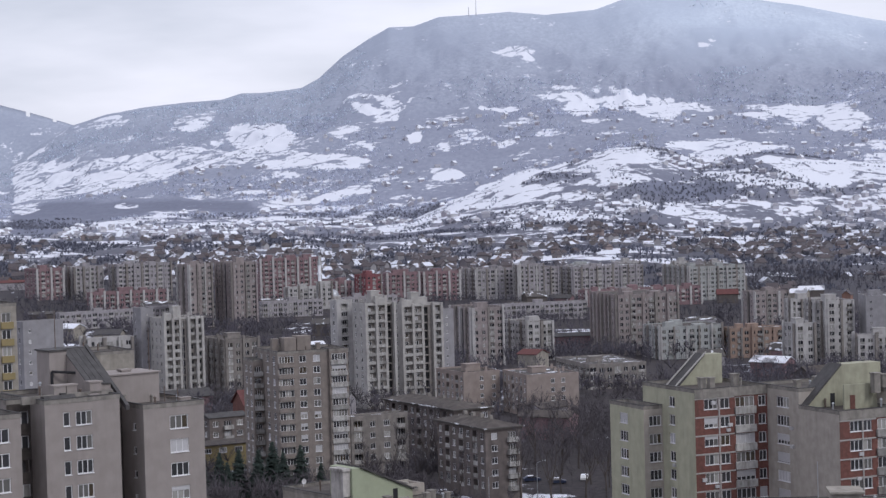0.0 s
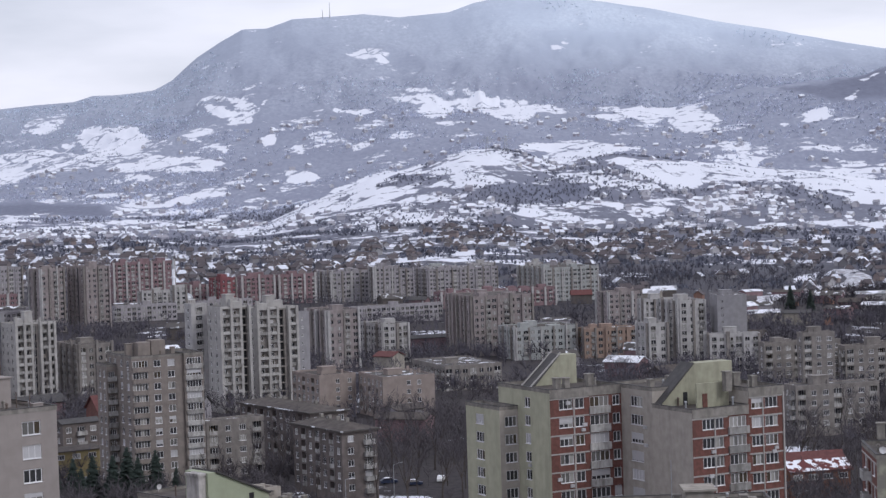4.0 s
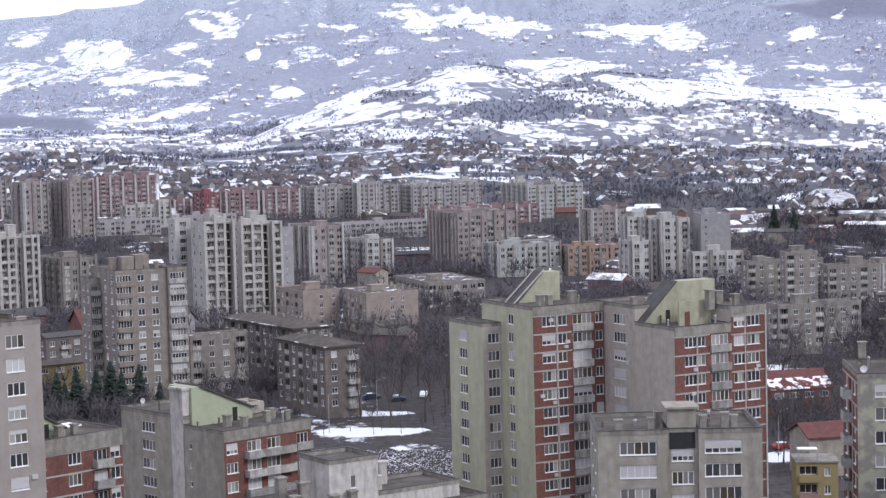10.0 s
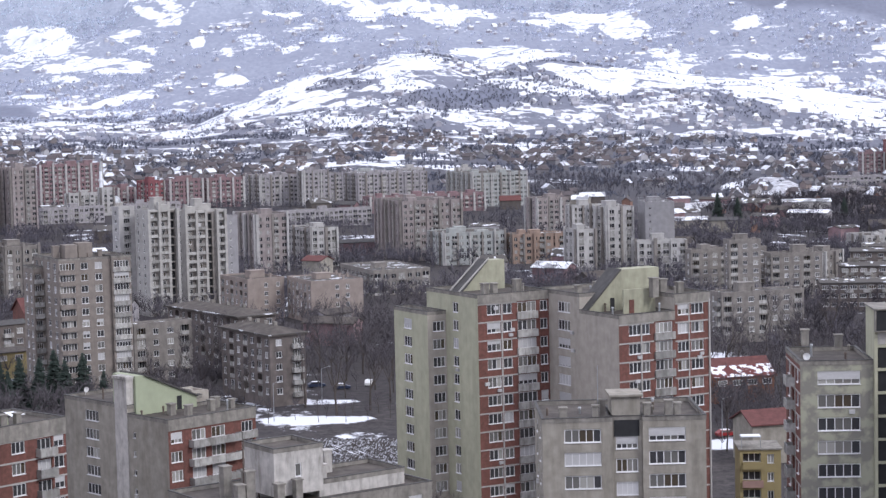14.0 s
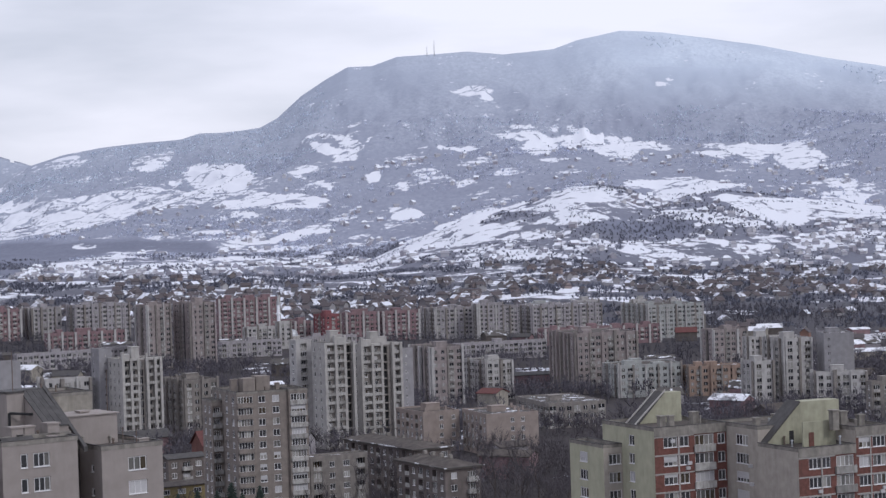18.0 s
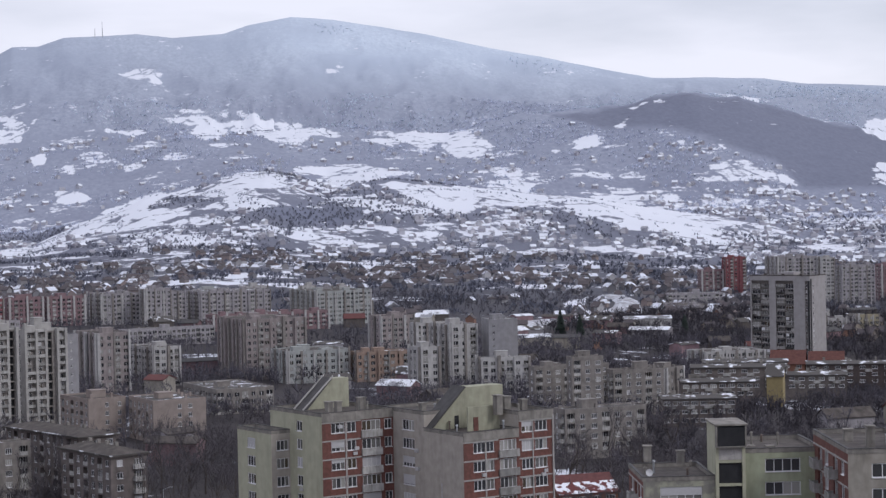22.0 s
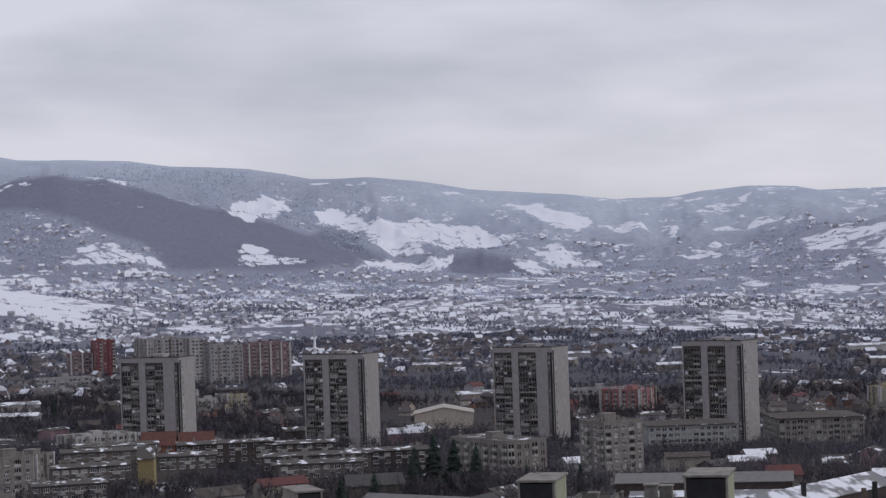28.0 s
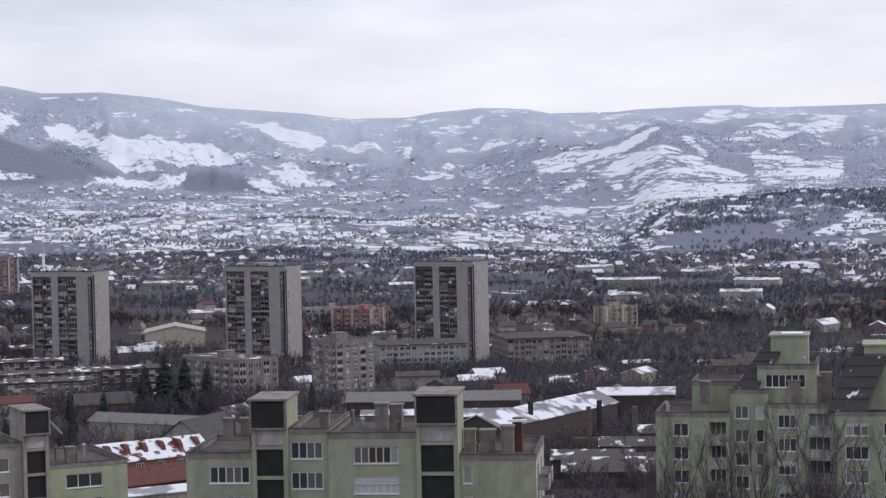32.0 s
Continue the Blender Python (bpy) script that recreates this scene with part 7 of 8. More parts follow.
part("wall", pierced_wall(6.4, 15.7, [(0.5, 3.3, 15.7 - 2.87 * k - 1.95, 15.7 - 2.87 * k - 0.55, 0.8) for k in range(5)] + [(4.3, 5.3, 15.7 - 2.87 * k - 2.1, 15.7 - 2.87 * k - 0.7, 0.25) for k in range(5)], YELLOW_WALL), small)
part("wall", Shape(YELLOW_WALL).box(0, 0.3, 0.02, 7, 0, 15.7).box(6.1, 6.4, 0.02, 7, 0, 15.7).box(0.3, 6.1, 6.7, 7, 0, 15.7), small)
part("roof", Shape(CONCRETE).box(-0.2, 6.6, -0.2, 7.2, 15.71, 15.95), small)
for k in range(5):
    z = 15.7 - 2.87 * k
    part("window", window_meshes(2.8, 1.4, 3)[2], small, pose(1.9, 0.75, z - 1.25))
    part("window", window_meshes(1.0, 1.4, 2)[2], small, pose(4.8, 0.2, z - 1.4))
    part("balcony", Shape((TEAL_PANEL, PINK_PANEL)[k % 2] if k else YELLOW_WALL).box(0.4, 3.6, -0.5, -0.01, z - 3.0, z - 1.95), small, label=("yellow balcony panel", "pink balcony panel", "bright green balcony panel")[0 if not k else 2 - k % 2])
part("canopy", Shape(METAL).box(0.2, 3.4, 0.2, 2.4, 17.6, 17.75).box(0.3, 0.4, 0.3, 0.4, 15.95, 17.6).box(3.2, 3.3, 0.3, 0.4, 15.95, 17.6), small)
part("canopy_snow", Shape(SNOW).box(0.3, 3.3, 0.3, 2.3, 17.75, 17.83), small)
hall("hall", "yellow low pavilion beside the conifers", -70, 531, 30, 18, 9, -2.5, 4.5, 5.2, YELLOW_WALL, ROOFING, "pavilion", 4)
hall("house_row", "orange tiled house below the tower", 306, 862, -25, 15, 12, -9, -4, 1.4, ORANGE_WALL, TILE_ORANGE, "house", 3)
hall("house_row", "orange tiled house below the tower", 321.5, 855, -22, 15, 12, -9, -4.6, 0.8, ORANGE_WALL, TILE_ORANGE, "house", 3)
hall("house_row", "yellow gabled house among low blocks", 254, 720, -25, 6, 9, -6, 4.0, 8.0, YELLOW_WALL, SNOWY_ROOF, "house")
hall("house_row", "red-walled house with white gable", -58, 574, 25, 10, 10, -3, 11, 14.5, RED_PANEL, TILE_RED, "house")
hall("house_row", "white gabled house with snow on the eaves", -48, 570, 25, 12, 8, -3, 9, 11.5, WHITE_WALL, SNOWY_ROOF, "house")
g = random.Random(12)
# long low blocks with snowy flat roofs
for x, y, th, w, d, zg, top in ((252, 790, -14, 34, 11, -7, 3.5), (235, 752, -16, 36, 11, -5, 5.0), (262, 742, -18, 30, 11, -6, 2.0), (300, 800, -18, 40, 12, -10, 0.5), (330, 790, -20, 34, 12, -11, -1.0),
                                (300, 712, -22, 42, 12, -7, 1.5), (340, 720, -24, 36, 12, -9, 0.0), (285, 660, -22, 30, 12, -5, 3.5), (215, 700, -12, 26, 11, -4, 4.5), (190, 640, -10, 24, 11, -4, 5.0)):
    ob = hall("low_block", g.choice(("low brown block with patchy snow on its flat roof", "low grey block with wet flat roof")), x, y, th, w, d, zg, top, top + 0.9, g.choice((WALLS["dark"], WALLS["sooty"], WALLS["drab"], BRICK_DARK)), SNOWY_ROOF, "low block", 8)
# low town houses scattered over the valley floor
placed = 0
while placed < 150:
    r, a = g.uniform(560, 1400), radians(g.uniform(-13, 49))
    if g.random() > r / 1400:
        continue
    x, y = r * math.sin(a), r * math.cos(a)
    zg = float(ground_height(x, y))
    site = np.array([[x, y, zg]])
    free = True
    for ob in scene.collection.objects:
        if ob.parent is None and "size" in ob:
            p = ob.matrix_basis.inverted() @ Vector((x, y, zg))
            if -14 < p.x < ob["size"][0] + 6 and -22 < p.y < ob["size"][1] + 6:
                free = False
                break
    if not free:
        continue
    w, d, h = g.uniform(9, 20), g.uniform(7, 10), g.uniform(3.5, 7)
    k = g.randrange(4)
    hall("town_house", ("brown", "grey", "pale", "dim")[k] + " low town house with part-snowy pitched roof", x, y, g.uniform(-40, 40), w, d, zg, zg + h, zg + h + g.uniform(1.0, 3.0),
         (WALLS["red_brown"], GREY_PLASTER, WALLS["tan"], WALLS["dark"])[k], g.choice((SNOWY_ROOF, SNOWY_ROOF, SNOWY_ROOF, SLATE, ROOFING, WHITE_TIN, TILE_RED)), "town house")
    placed += 1


def bare_tree(x, y, z, high, seed, label="bare winter tree with fine dark twigs", stems=1):
    """A leafless tree: slender trunk, steep limbs, and a crown of thin twigs."""
    g = random.Random(seed)
    tree = thing("bare_tree", pose(x, y, z), label, "tree", "bare trees between the houses")
    trunk, crown = Shape(BARK), Shape(TWIGS)

    def sliver(a, b, w):
        d = (b - a).normalized()
        side = d.cross(Vector((g.uniform(-1, 1), g.uniform(-1, 1), 0.2))).normalized() * w
        crown.face([a - side, a + side, b])

    def twigs(a, d, length, level):
        b = a + d * length
        sliver(a, b, (0.06, 0.032, 0.02)[level])
        if level >= 2:
            return
        for k in range(4):
            nd = (d + Vector((g.uniform(-1, 1), g.uniform(-1, 1), g.uniform(-0.35, 0.75))) * 0.75).normalized()
            twigs(a + d * length * g.uniform(0.25, 0.95), nd, length * g.uniform(0.45, 0.75), level + 1)

    def limb(a, d, length, r, level):
        p = a
        for k in range(3):
            q = p + d * length / 3
            trunk.tube(p, q, r * (1 - 0.2 * k), r * (0.8 - 0.2 * k), 5)
            d = (d + Vector((g.uniform(-1, 1), g.uniform(-1, 1), 0.5)) * 0.13).normalized()
            p = q
            for i in range(1 if level else 0):
                nd = (d + Vector((g.uniform(-1, 1), g.uniform(-1, 1), g.uniform(0, 0.6))) * 0.8).normalized()
                twigs(p, nd, high * g.uniform(0.08, 0.15), 0)
        if level < 2:
            for k in range(g.randint(2, 3) if level else g.randint(4, 6)):
                nd = (d + Vector((g.uniform(-1, 1), g.uniform(-1, 1), 0.1)) * 0.55).normalized()
                start = p if level else a + (p - a) * g.uniform(0.6, 1.0)
                limb(start, nd, length * g.uniform(0.55, 0.95), r * 0.42, level + 1)
        else:
            for k in range(2):
                twigs(p, (d + Vector((g.uniform(-1, 1), g.uniform(-1, 1), 0)) * 0.4).normalized(), high * g.uniform(0.08, 0.14), 0)

    limb(Vector((0, 0, -0.5)), Vector((0, 0, 1)), high * 0.38, high * 0.017, 0)
    part("trunk", trunk, tree)
    part("crown", crown, tree)
    return tree


trees = [bare_tree(22.4, 452.4, -1.7, 20, 1), bare_tree(30.5, 459, -1.7, 19, 5), bare_tree(96, 388, -1.3, 13, 2), bare_tree(16, 467, -1.8, 17, 3)]
k = 0
for x, y, s in ((10, 476, 0.8), (36, 470, 0.9), (26, 480, 0.9), (2, 470, 0.7), (40, 452, 0.7), (-8, 488, 0.8), (44, 476, 0.9), (-20, 492, 0.7), (-2, 498, 0.9), (52, 482, 0.9), (34, 492, 1.0), (14, 494, 0.9), (46, 500, 1.0), (28, 510, 0.9), (58, 470, 0.8),
                (13, 449, 0.3), (18, 444, 0.28), (24, 443, 0.3), (29, 445, 0.26), (34, 446, 0.28), (7, 446, 0.3), (4, 452, 0.3), (20, 450, 0.28), (26, 451, 0.3), (32, 453, 0.26),
                (103, 398, 0.7), (112, 420, 0.8), (120, 436, 0.8), (130, 440, 0.9), (141, 452, 0.9), (150, 470, 0.9), (118, 470, 1.0), (140, 490, 1.0), (88, 470, 0.9), (160, 500, 0.9), (175, 520, 1.0), (100, 500, 1.0), (125, 505, 1.0), (110, 530, 1.0), (145, 540, 1.0), (165, 545, 0.9),
                (4, 505, 1.0), (12, 520, 0.9), (22, 528, 1.0), (33, 522, 0.9), (40, 515, 1.0), (48, 530, 1.0), (56, 512, 0.9), (64, 498, 1.0), (62, 526, 1.0), (70, 515, 0.9), (30, 545, 1.0), (18, 550, 1.0), (45, 552, 1.0), (60, 555, 0.9), (-14, 510, 0.8), (-6, 525, 0.9), (75, 540, 1.0), (38, 486, 0.9), (50, 462, 0.7), (8, 486, 0.8),
                (112, 474, 0.9), (124, 462, 0.9), (134, 476, 1.0), (108, 486, 0.9), (45, 300, 0.5), (39, 296, 0.6), (33, 294, 0.5), (31, 300, 0.6), (52, 292, 0.5)):
    t = copy_thing(trees[k % 4], pose(x, y, float(ground_height(x, y)), 0, 0, 47 * k))
    t.scale = (s, s, s)
    k += 1
# slender trees before the green houses
for x, y, s in ((151.0, 168.2, 1.36), (152.8, 166.5, 1.25), (154.6, 164.8, 1.3), (157.0, 162.5, 1.42), (158.5, 161.1, 1.3), (161.5, 158.1, 1.36), (163.0, 156.6, 1.42), (164.5, 154.9, 1.25), (166.7, 152.6, 1.36), (104.3, 141.8, 1.28), (105.6, 140.8, 1.36), (107.0, 139.7, 1.25), (108.6, 138.5, 1.2)):
    t = copy_thing(trees[k % 2], pose(x, y, float(ground_height(x, y)), 0, 0, 61 * k))
    t.scale = (s * 0.7, s * 0.7, s)
    k += 1


def conifer(x, y, z, high, seed):
    """A spruce: a straight trunk and drooping whorls of needle boughs."""
    g = random.Random(seed)
    tree = thing("conifer", pose(x, y, z), "dark green conifer among bare trees", "tree", "dark conifers")
    part("trunk", Shape(BARK).tube((0, 0, -0.5), (0, 0, high * 0.95), high * 0.018, 0.03), tree)
    s = Shape(NEEDLES)
    z0 = high * 0.08
    while z0 < high * 0.98:
        reach = (1 - z0 / high) ** 0.75 * high * 0.27 + 0.3
        for i in range(16):
            a = g.uniform(0, 2 * math.pi)
            l = reach * g.uniform(0.65, 1.15)
            c, q = math.cos(a), math.sin(a)
            w = l * 0.34
            tip = (c * l, q * l, z0 - l * g.uniform(0.1, 0.4))
            s.face([(0, 0, z0 + 0.4), (c * l * 0.6 - q * w, q * l * 0.6 + c * w, z0 - l * 0.2), tip])
            s.face([(0, 0, z0 + 0.4), tip, (c * l * 0.6 + q * w, q * l * 0.6 - c * w, z0 - l * 0.2)])
        z0 += high * 0.035
    part("crown", s, tree)
    return tree


first = conifer(-51, 487, -2.2, 12, 1)
for i, (x, y, s) in enumerate(((-46, 484, 1.0), (-56, 490, 0.9), (-40, 483, 0.95), (-36, 486, 1.05), (-60, 486, 0.9), (-53, 480, 0.8), (-43, 489, 1.1), (-31, 484, 0.7), (320, 609, 1.75), (326, 606, 1.6), (314, 612, 1.4), (331, 600, 1.3), (309, 604, 1.2), (338, 612, 1.35),
                                (262, 560, 1.0), (270, 553, 1.1), (250, 566, 0.9), (345, 590, 0.8), (360, 580, 0.8), (230, 520, 0.9), (222, 515, 1.0), (240, 512, 0.9), (430, 1130, 1.1), (365, 1180, 1.2), (300, 1230, 1.3), (310, 1220, 1.1))):
    t = copy_thing(first, pose(x, y, float(ground_height(x, y)), 0, 0, 40 * i))
    t.scale = (s, s, s)


def street_lamp(x, y, z):
    ob = thing("street_lamp", pose(x, y, z), "slim grey street lamp beside the snowy path", "street lamp", "street lamps")
    part("pole", Shape(METAL).tube((0, 0, 0), (0, 0, 8.5), 0.1, 0.06).tube((0, 0, 8.5), (1.6, 0, 9.0), 0.05, 0.05), ob)
    part("head", Shape(METAL).box(1.3, 2.2, -0.15, 0.15, 8.95, 9.12), ob)


for x, y in ((8.3, 448, ), (20, 470), (36, 436), (98, 400)):
    street_lamp(x, y, float(ground_height(x, y)))


def car(x, y, th, paint, word):
    ob = thing("car", pose(x, y, float(ground_height(x, y)) + 0.02, 0, 0, th), word + " parked car with snow on its roof", "car", "parked cars")
    part("body", Shape(paint).prism([(-2.1, 0.3), (2.1, 0.3), (2.1, 0.8), (1.2, 0.95), (0.7, 1.42), (-1.2, 1.42), (-1.9, 0.95), (-2.1, 0.9)], -0.85, 0.85), ob)
    part("window_band", Shape(GLASS).prism([(-1.55, 0.98), (1.05, 0.98), (0.68, 1.36), (-1.15, 1.36)], -0.865, 0.865), ob)
    part("roof_snow", Shape(SNOW).box(-1.1, 0.65, -0.7, 0.7, 1.42, 1.5), ob)
    for a in (-1.3, 1.3):
        for c in (-0.8, 0.62):
            part("wheel", Shape(DARK).tube((a, c, 0.32), (a, c + 0.18, 0.32), 0.32, 0.32, 10), ob)


PAINTS = [(mat("silver_paint", (0.45, 0.46, 0.48), 0.3, 0.03, 1.0, metal=0.5), "silver"), (mat("dark_blue_paint", (0.03, 0.04, 0.08), 0.3, 0.03, 1.0), "dark blue"), (mat("white_paint", (0.7, 0.7, 0.7), 0.35, 0.03, 1.0), "white"), (mat("red_paint", (0.3, 0.03, 0.03), 0.35, 0.03, 1.0), "red")]
for i, (x, y, th) in enumerate(((-1.7, 480, 10), (3.7, 482, 12), (9, 486, 5), (14, 492, 8), (-8, 476, 15), (26, 495, 0), (33, 500, 80), (100, 405, 10), (118, 455, 20), (20, 500, 10), (8, 505, 5), (-14, 486, 20))):
    car(x, y, th, *PAINTS[i % 4])
mast = thing("radio_masts", pose(83, 4478, float(ground_height(83, 4478)) - 2), "two thin radio masts on the mountain ridge", "radio mast")
part("mast", Shape(METAL).tube((0, 0, 0), (0, 0, 36), 1.4, 0.5, 4), mast)
part("mast", Shape(METAL).tube((-16, 0, 0), (-16, 0, 22), 1.2, 0.5, 4), mast)


def pylon(x, y, high=26):
    ob = thing("power_pylon", pose(x, y, float(ground_height(x, y)) - 1, 0, 0, 15), "grey lattice power pylon on the snowy ridge", "pylon", "power pylons")
    for a in (-1, 1):
        for c in (-1, 1):
            part("leg", Shape(METAL).tube((a * 3, c * 3, 0), (a * 0.4, c * 0.4, high), 0.3, 0.2, 4), ob)
    for z, w in ((0.7, 6), (0.82, 8), (0.94, 5)):
        part("arm", Shape(METAL).box(-w, w, -0.25, 0.25, high * z, high * z + 0.5), ob)


pylon(258, 2740)
pylon(285, 2760)
pylon(640, 3000, 22)

# workshops and depots along the valley
k = 0
for x, y, w, roof in ((850, 1450, 42, WHITE_TIN), (905, 1500, 34, TIN_SNOW), (990, 1380, 30, WHITE_TIN), (1080, 1290, 52, WHITE_TIN), (1010, 1470, 26, TIN_SNOW), (700, 1240, 26, WHITE_TIN), (640, 1180, 34, TIN_SNOW), (560, 1240, 30, WHITE_TIN),
                      (470, 1290, 26, TIN_SNOW), (860, 1180, 22, WHITE_TIN), (950, 1120, 24, TIN_SNOW), (1020, 1080, 30, WHITE_TIN), (760, 1480, 40, TIN_SNOW), (680, 1560, 36, WHITE_TIN), (1150, 1400, 34, WHITE_TIN), (1210, 1330, 30, TIN_SNOW),
                      (330, 1180, 24, WHITE_TIN), (350, 1260, 30, TIN_SNOW), (250, 1130, 22, WHITE_TIN), (780, 1330, 30, TIN_SNOW), (1130, 1180, 36, WHITE_TIN), (900, 1330, 28, WHITE_TIN)):
    zg = float(ground_height(x, y))
    hall("depot", ("long low depot under a snowy tin roof", "grey workshop hall with streaked snow on the roof")[k % 2], x, y, -math.degrees(math.atan2(x, y)) + (-14, 6, 18, -4)[k % 4], w, 13, zg, zg + 4.5 + k % 3, zg + 6.0 + k % 3,
         (GREY_PLASTER, WALLS["tan"], WALLS["white"])[k % 3], roof, "workshop")
    k += 1


def minaret(x, y, high, word):
    """A slim tower with a gallery and a pointed cap beside a low dome."""
    z = float(ground_height(x, y))
    ob = thing("minaret", pose(x, y, z - 1), word, "minaret")
    part("shaft", Shape(SNOW).tube((0, 0, 0), (0, 0, high * 0.78), 1.2, 0.9, 10), ob)
    part("gallery", Shape(SNOW).tube((0, 0, high * 0.6), (0, 0, high * 0.63), 1.7, 1.7, 10), ob)
    part("cap", Shape(METAL).tube((0, 0, high * 0.78), (0, 0, high), 1.0, 0.05, 10), ob)
    part("hall", Shape(WHITE_WALL).box(3, 13, -5, 5, 0, 6), ob)
    dome = Shape(METAL)
    for i in range(5):
        a, c = i * math.pi / 10, (i + 1) * math.pi / 10
        dome.tube((8, 0, 6 + 4.2 * math.sin(a)), (8, 0, 6 + 4.2 * math.sin(c)), 4.2 * math.cos(a), max(0.05, 4.2 * math.cos(c)), 12)
    part("dome", dome, ob)


minaret(613, 1347, 49, "slim white minaret beside a low domed prayer hall")
minaret(-80, 1288, 33, "slim white tower among the far apartment blocks")


# ---- family houses on the slopes ----
# far house walls greyed and blued, haze in their base colours
HOUSE_WALL = island_colors("house_walls", [(0.24, 0.235, 0.25), (0.19, 0.17, 0.17), (0.3, 0.29, 0.3), (0.17, 0.165, 0.18), (0.4, 0.39, 0.4), (0.2, 0.185, 0.195), (0.28, 0.23, 0.22), (0.22, 0.21, 0.225)])
HOUSE_ROOF = patchy("house_roofs_with_snow", (0.11, 0.095, 0.1), (0.7, 0.72, 0.79), 3.0, (0.42, 0.58), island=True, island_share=0.16)
HOUSE_WALLS = [mat("house_wall_" + n, c, 0.9, 0.12, 2.0, 0.3, (0.16, 0.13, 0.12), 4, per_object=0.15) for n, c in
               (("grey", (0.36, 0.33, 0.3)), ("brick", (0.24, 0.14, 0.11)), ("cream", (0.45, 0.39, 0.32)), ("raw_block", (0.2, 0.17, 0.155)))]
HOUSE_WORDS = ["grey plastered", "raw red brick", "cream plastered", "unplastered brown block"]
rng = random.Random(4)


def house_shape(wall, roof, x, y, z, w, d, h, turn, hip):
    """Adds one house to two shapes: walls with gables, and a roof with eaves."""
    c, s = math.cos(turn), math.sin(turn)

    def put(points):
        return [(x + px * c - py * s, y + px * s + py * c, z + pz) for px, py, pz in points]

    rise, e = d * 0.4, 0.6
    a, b = w / 2, d / 2
    box = put([(-a, -b, -3), (a, -b, -3), (a, b, -3), (-a, b, -3), (-a, -b, h), (a, -b, h), (a, b, h), (-a, b, h), (-a, 0, h + rise * 0.94), (a, 0, h + rise * 0.94)])
    k = len(wall.v)
    wall.v += box
    for q in ((0, 1, 5, 4), (2, 3, 7, 6), (1, 2, 6, 9, 5), (3, 0, 4, 8, 7)):
        wall.f.append(tuple(k + i for i in q))
        wall.m.append(0)
    r = hip * a * 0.6
    ez = h - e * rise / b
    corners = [(-a - e, -b - e, ez), (a + e, -b - e, ez), (a + e, b + e, ez), (-a - e, b + e, ez), (-a - e + r, 0, h + rise), (a + e - r, 0, h + rise)]
    for q in ((0, 1, 5, 4), (2, 3, 4, 5)) + (((1, 2, 5), (3, 0, 4)) if hip else ()):
        # each slope is a slab of its own, with its own share of snow
        up = put([corners[i] for i in q])
        k, n = len(roof.v), len(q)
        roof.v += up + [(px, py, pz - 0.3) for px, py, pz in up]
        roof.f.append(tuple(range(k, k + n)))
        roof.m.append(0)
        for i in range(n):
            j = (i + 1) % n
            roof.f.append((k + j, k + i, k + n + i, k + n + j))
            roof.m.append(0)


def house_sites(count, r0, r1, a0, a1, seed, spread=1.0):
    g = np.random.RandomState(seed)
    r = np.sqrt(g.uniform(r0 ** 2, r1 ** 2, count * 6))
    az = np.radians(g.uniform(a0, a1, count * 6))
    x, y = r * np.sin(az), r * np.cos(az)
    d = fractal(x, y, 160, 61, 3) * spread * 0.55 + g.uniform(-0.5, 0.5, count * 6) - 2.4 * np.clip(open_snow(x, y) - 0.35, 0, 1)
    d = d - 3 * openings(x, y, WOODLANDS, 10.0) * (np.degrees(az) < 40)
    keep = np.argsort(-d)[:count]
    return x[keep], y[keep]


# upper houses: more roof snow, and haze painted as paler walls and roofs
HIGH_ROOF = patchy("snowier_hazed_roofs", (0.34, 0.335, 0.37), (0.78, 0.8, 0.86), 4.0, (0.38, 0.56), island=True, island_share=0.62)
far_wall, far_roof = Shape(HOUSE_WALL), Shape(HOUSE_ROOF)
high_wall, high_roof = Shape(island_colors("hazed_upper_house_walls", [(0.42, 0.42, 0.47), (0.36, 0.34, 0.38), (0.5, 0.49, 0.53), (0.38, 0.37, 0.42), (0.56, 0.55, 0.58), (0.34, 0.33, 0.37)])), Shape(HIGH_ROOF)
singles = []
for count, r0, r1, a0, a1, seed in ((1000, 1400, 2250, -13.5, 17, 1), (420, 2250, 2800, -13.5, 17, 2), (260, 3000, 3700, -12, 15, 7), (330, 1130, 1700, 11, 49, 9), (800, 1650, 2500, 16, 49, 3), (850, 2500, 3450, 16, 42, 5), (90, 2250, 2800, 40, 49, 6), (150, 3450, 4100, 24, 40, 8)):
    xs, ys = house_sites(count, r0, r1, a0, a1, seed)
    zs = ground_height(xs, ys)
    for x, y, z in zip(xs, ys, zs):
        w, d, h = rng.uniform(5.5, 9.8), rng.uniform(5.0, 7.0), rng.uniform(2.4, 5.0)
        singles.append((math.hypot(x, y), x, y, z, w, d, h, rng.uniform(0, math.pi), 0.0 if rng.random() < 0.6 else 1.0))
singles.sort()
HOUSES_NEAR = 190
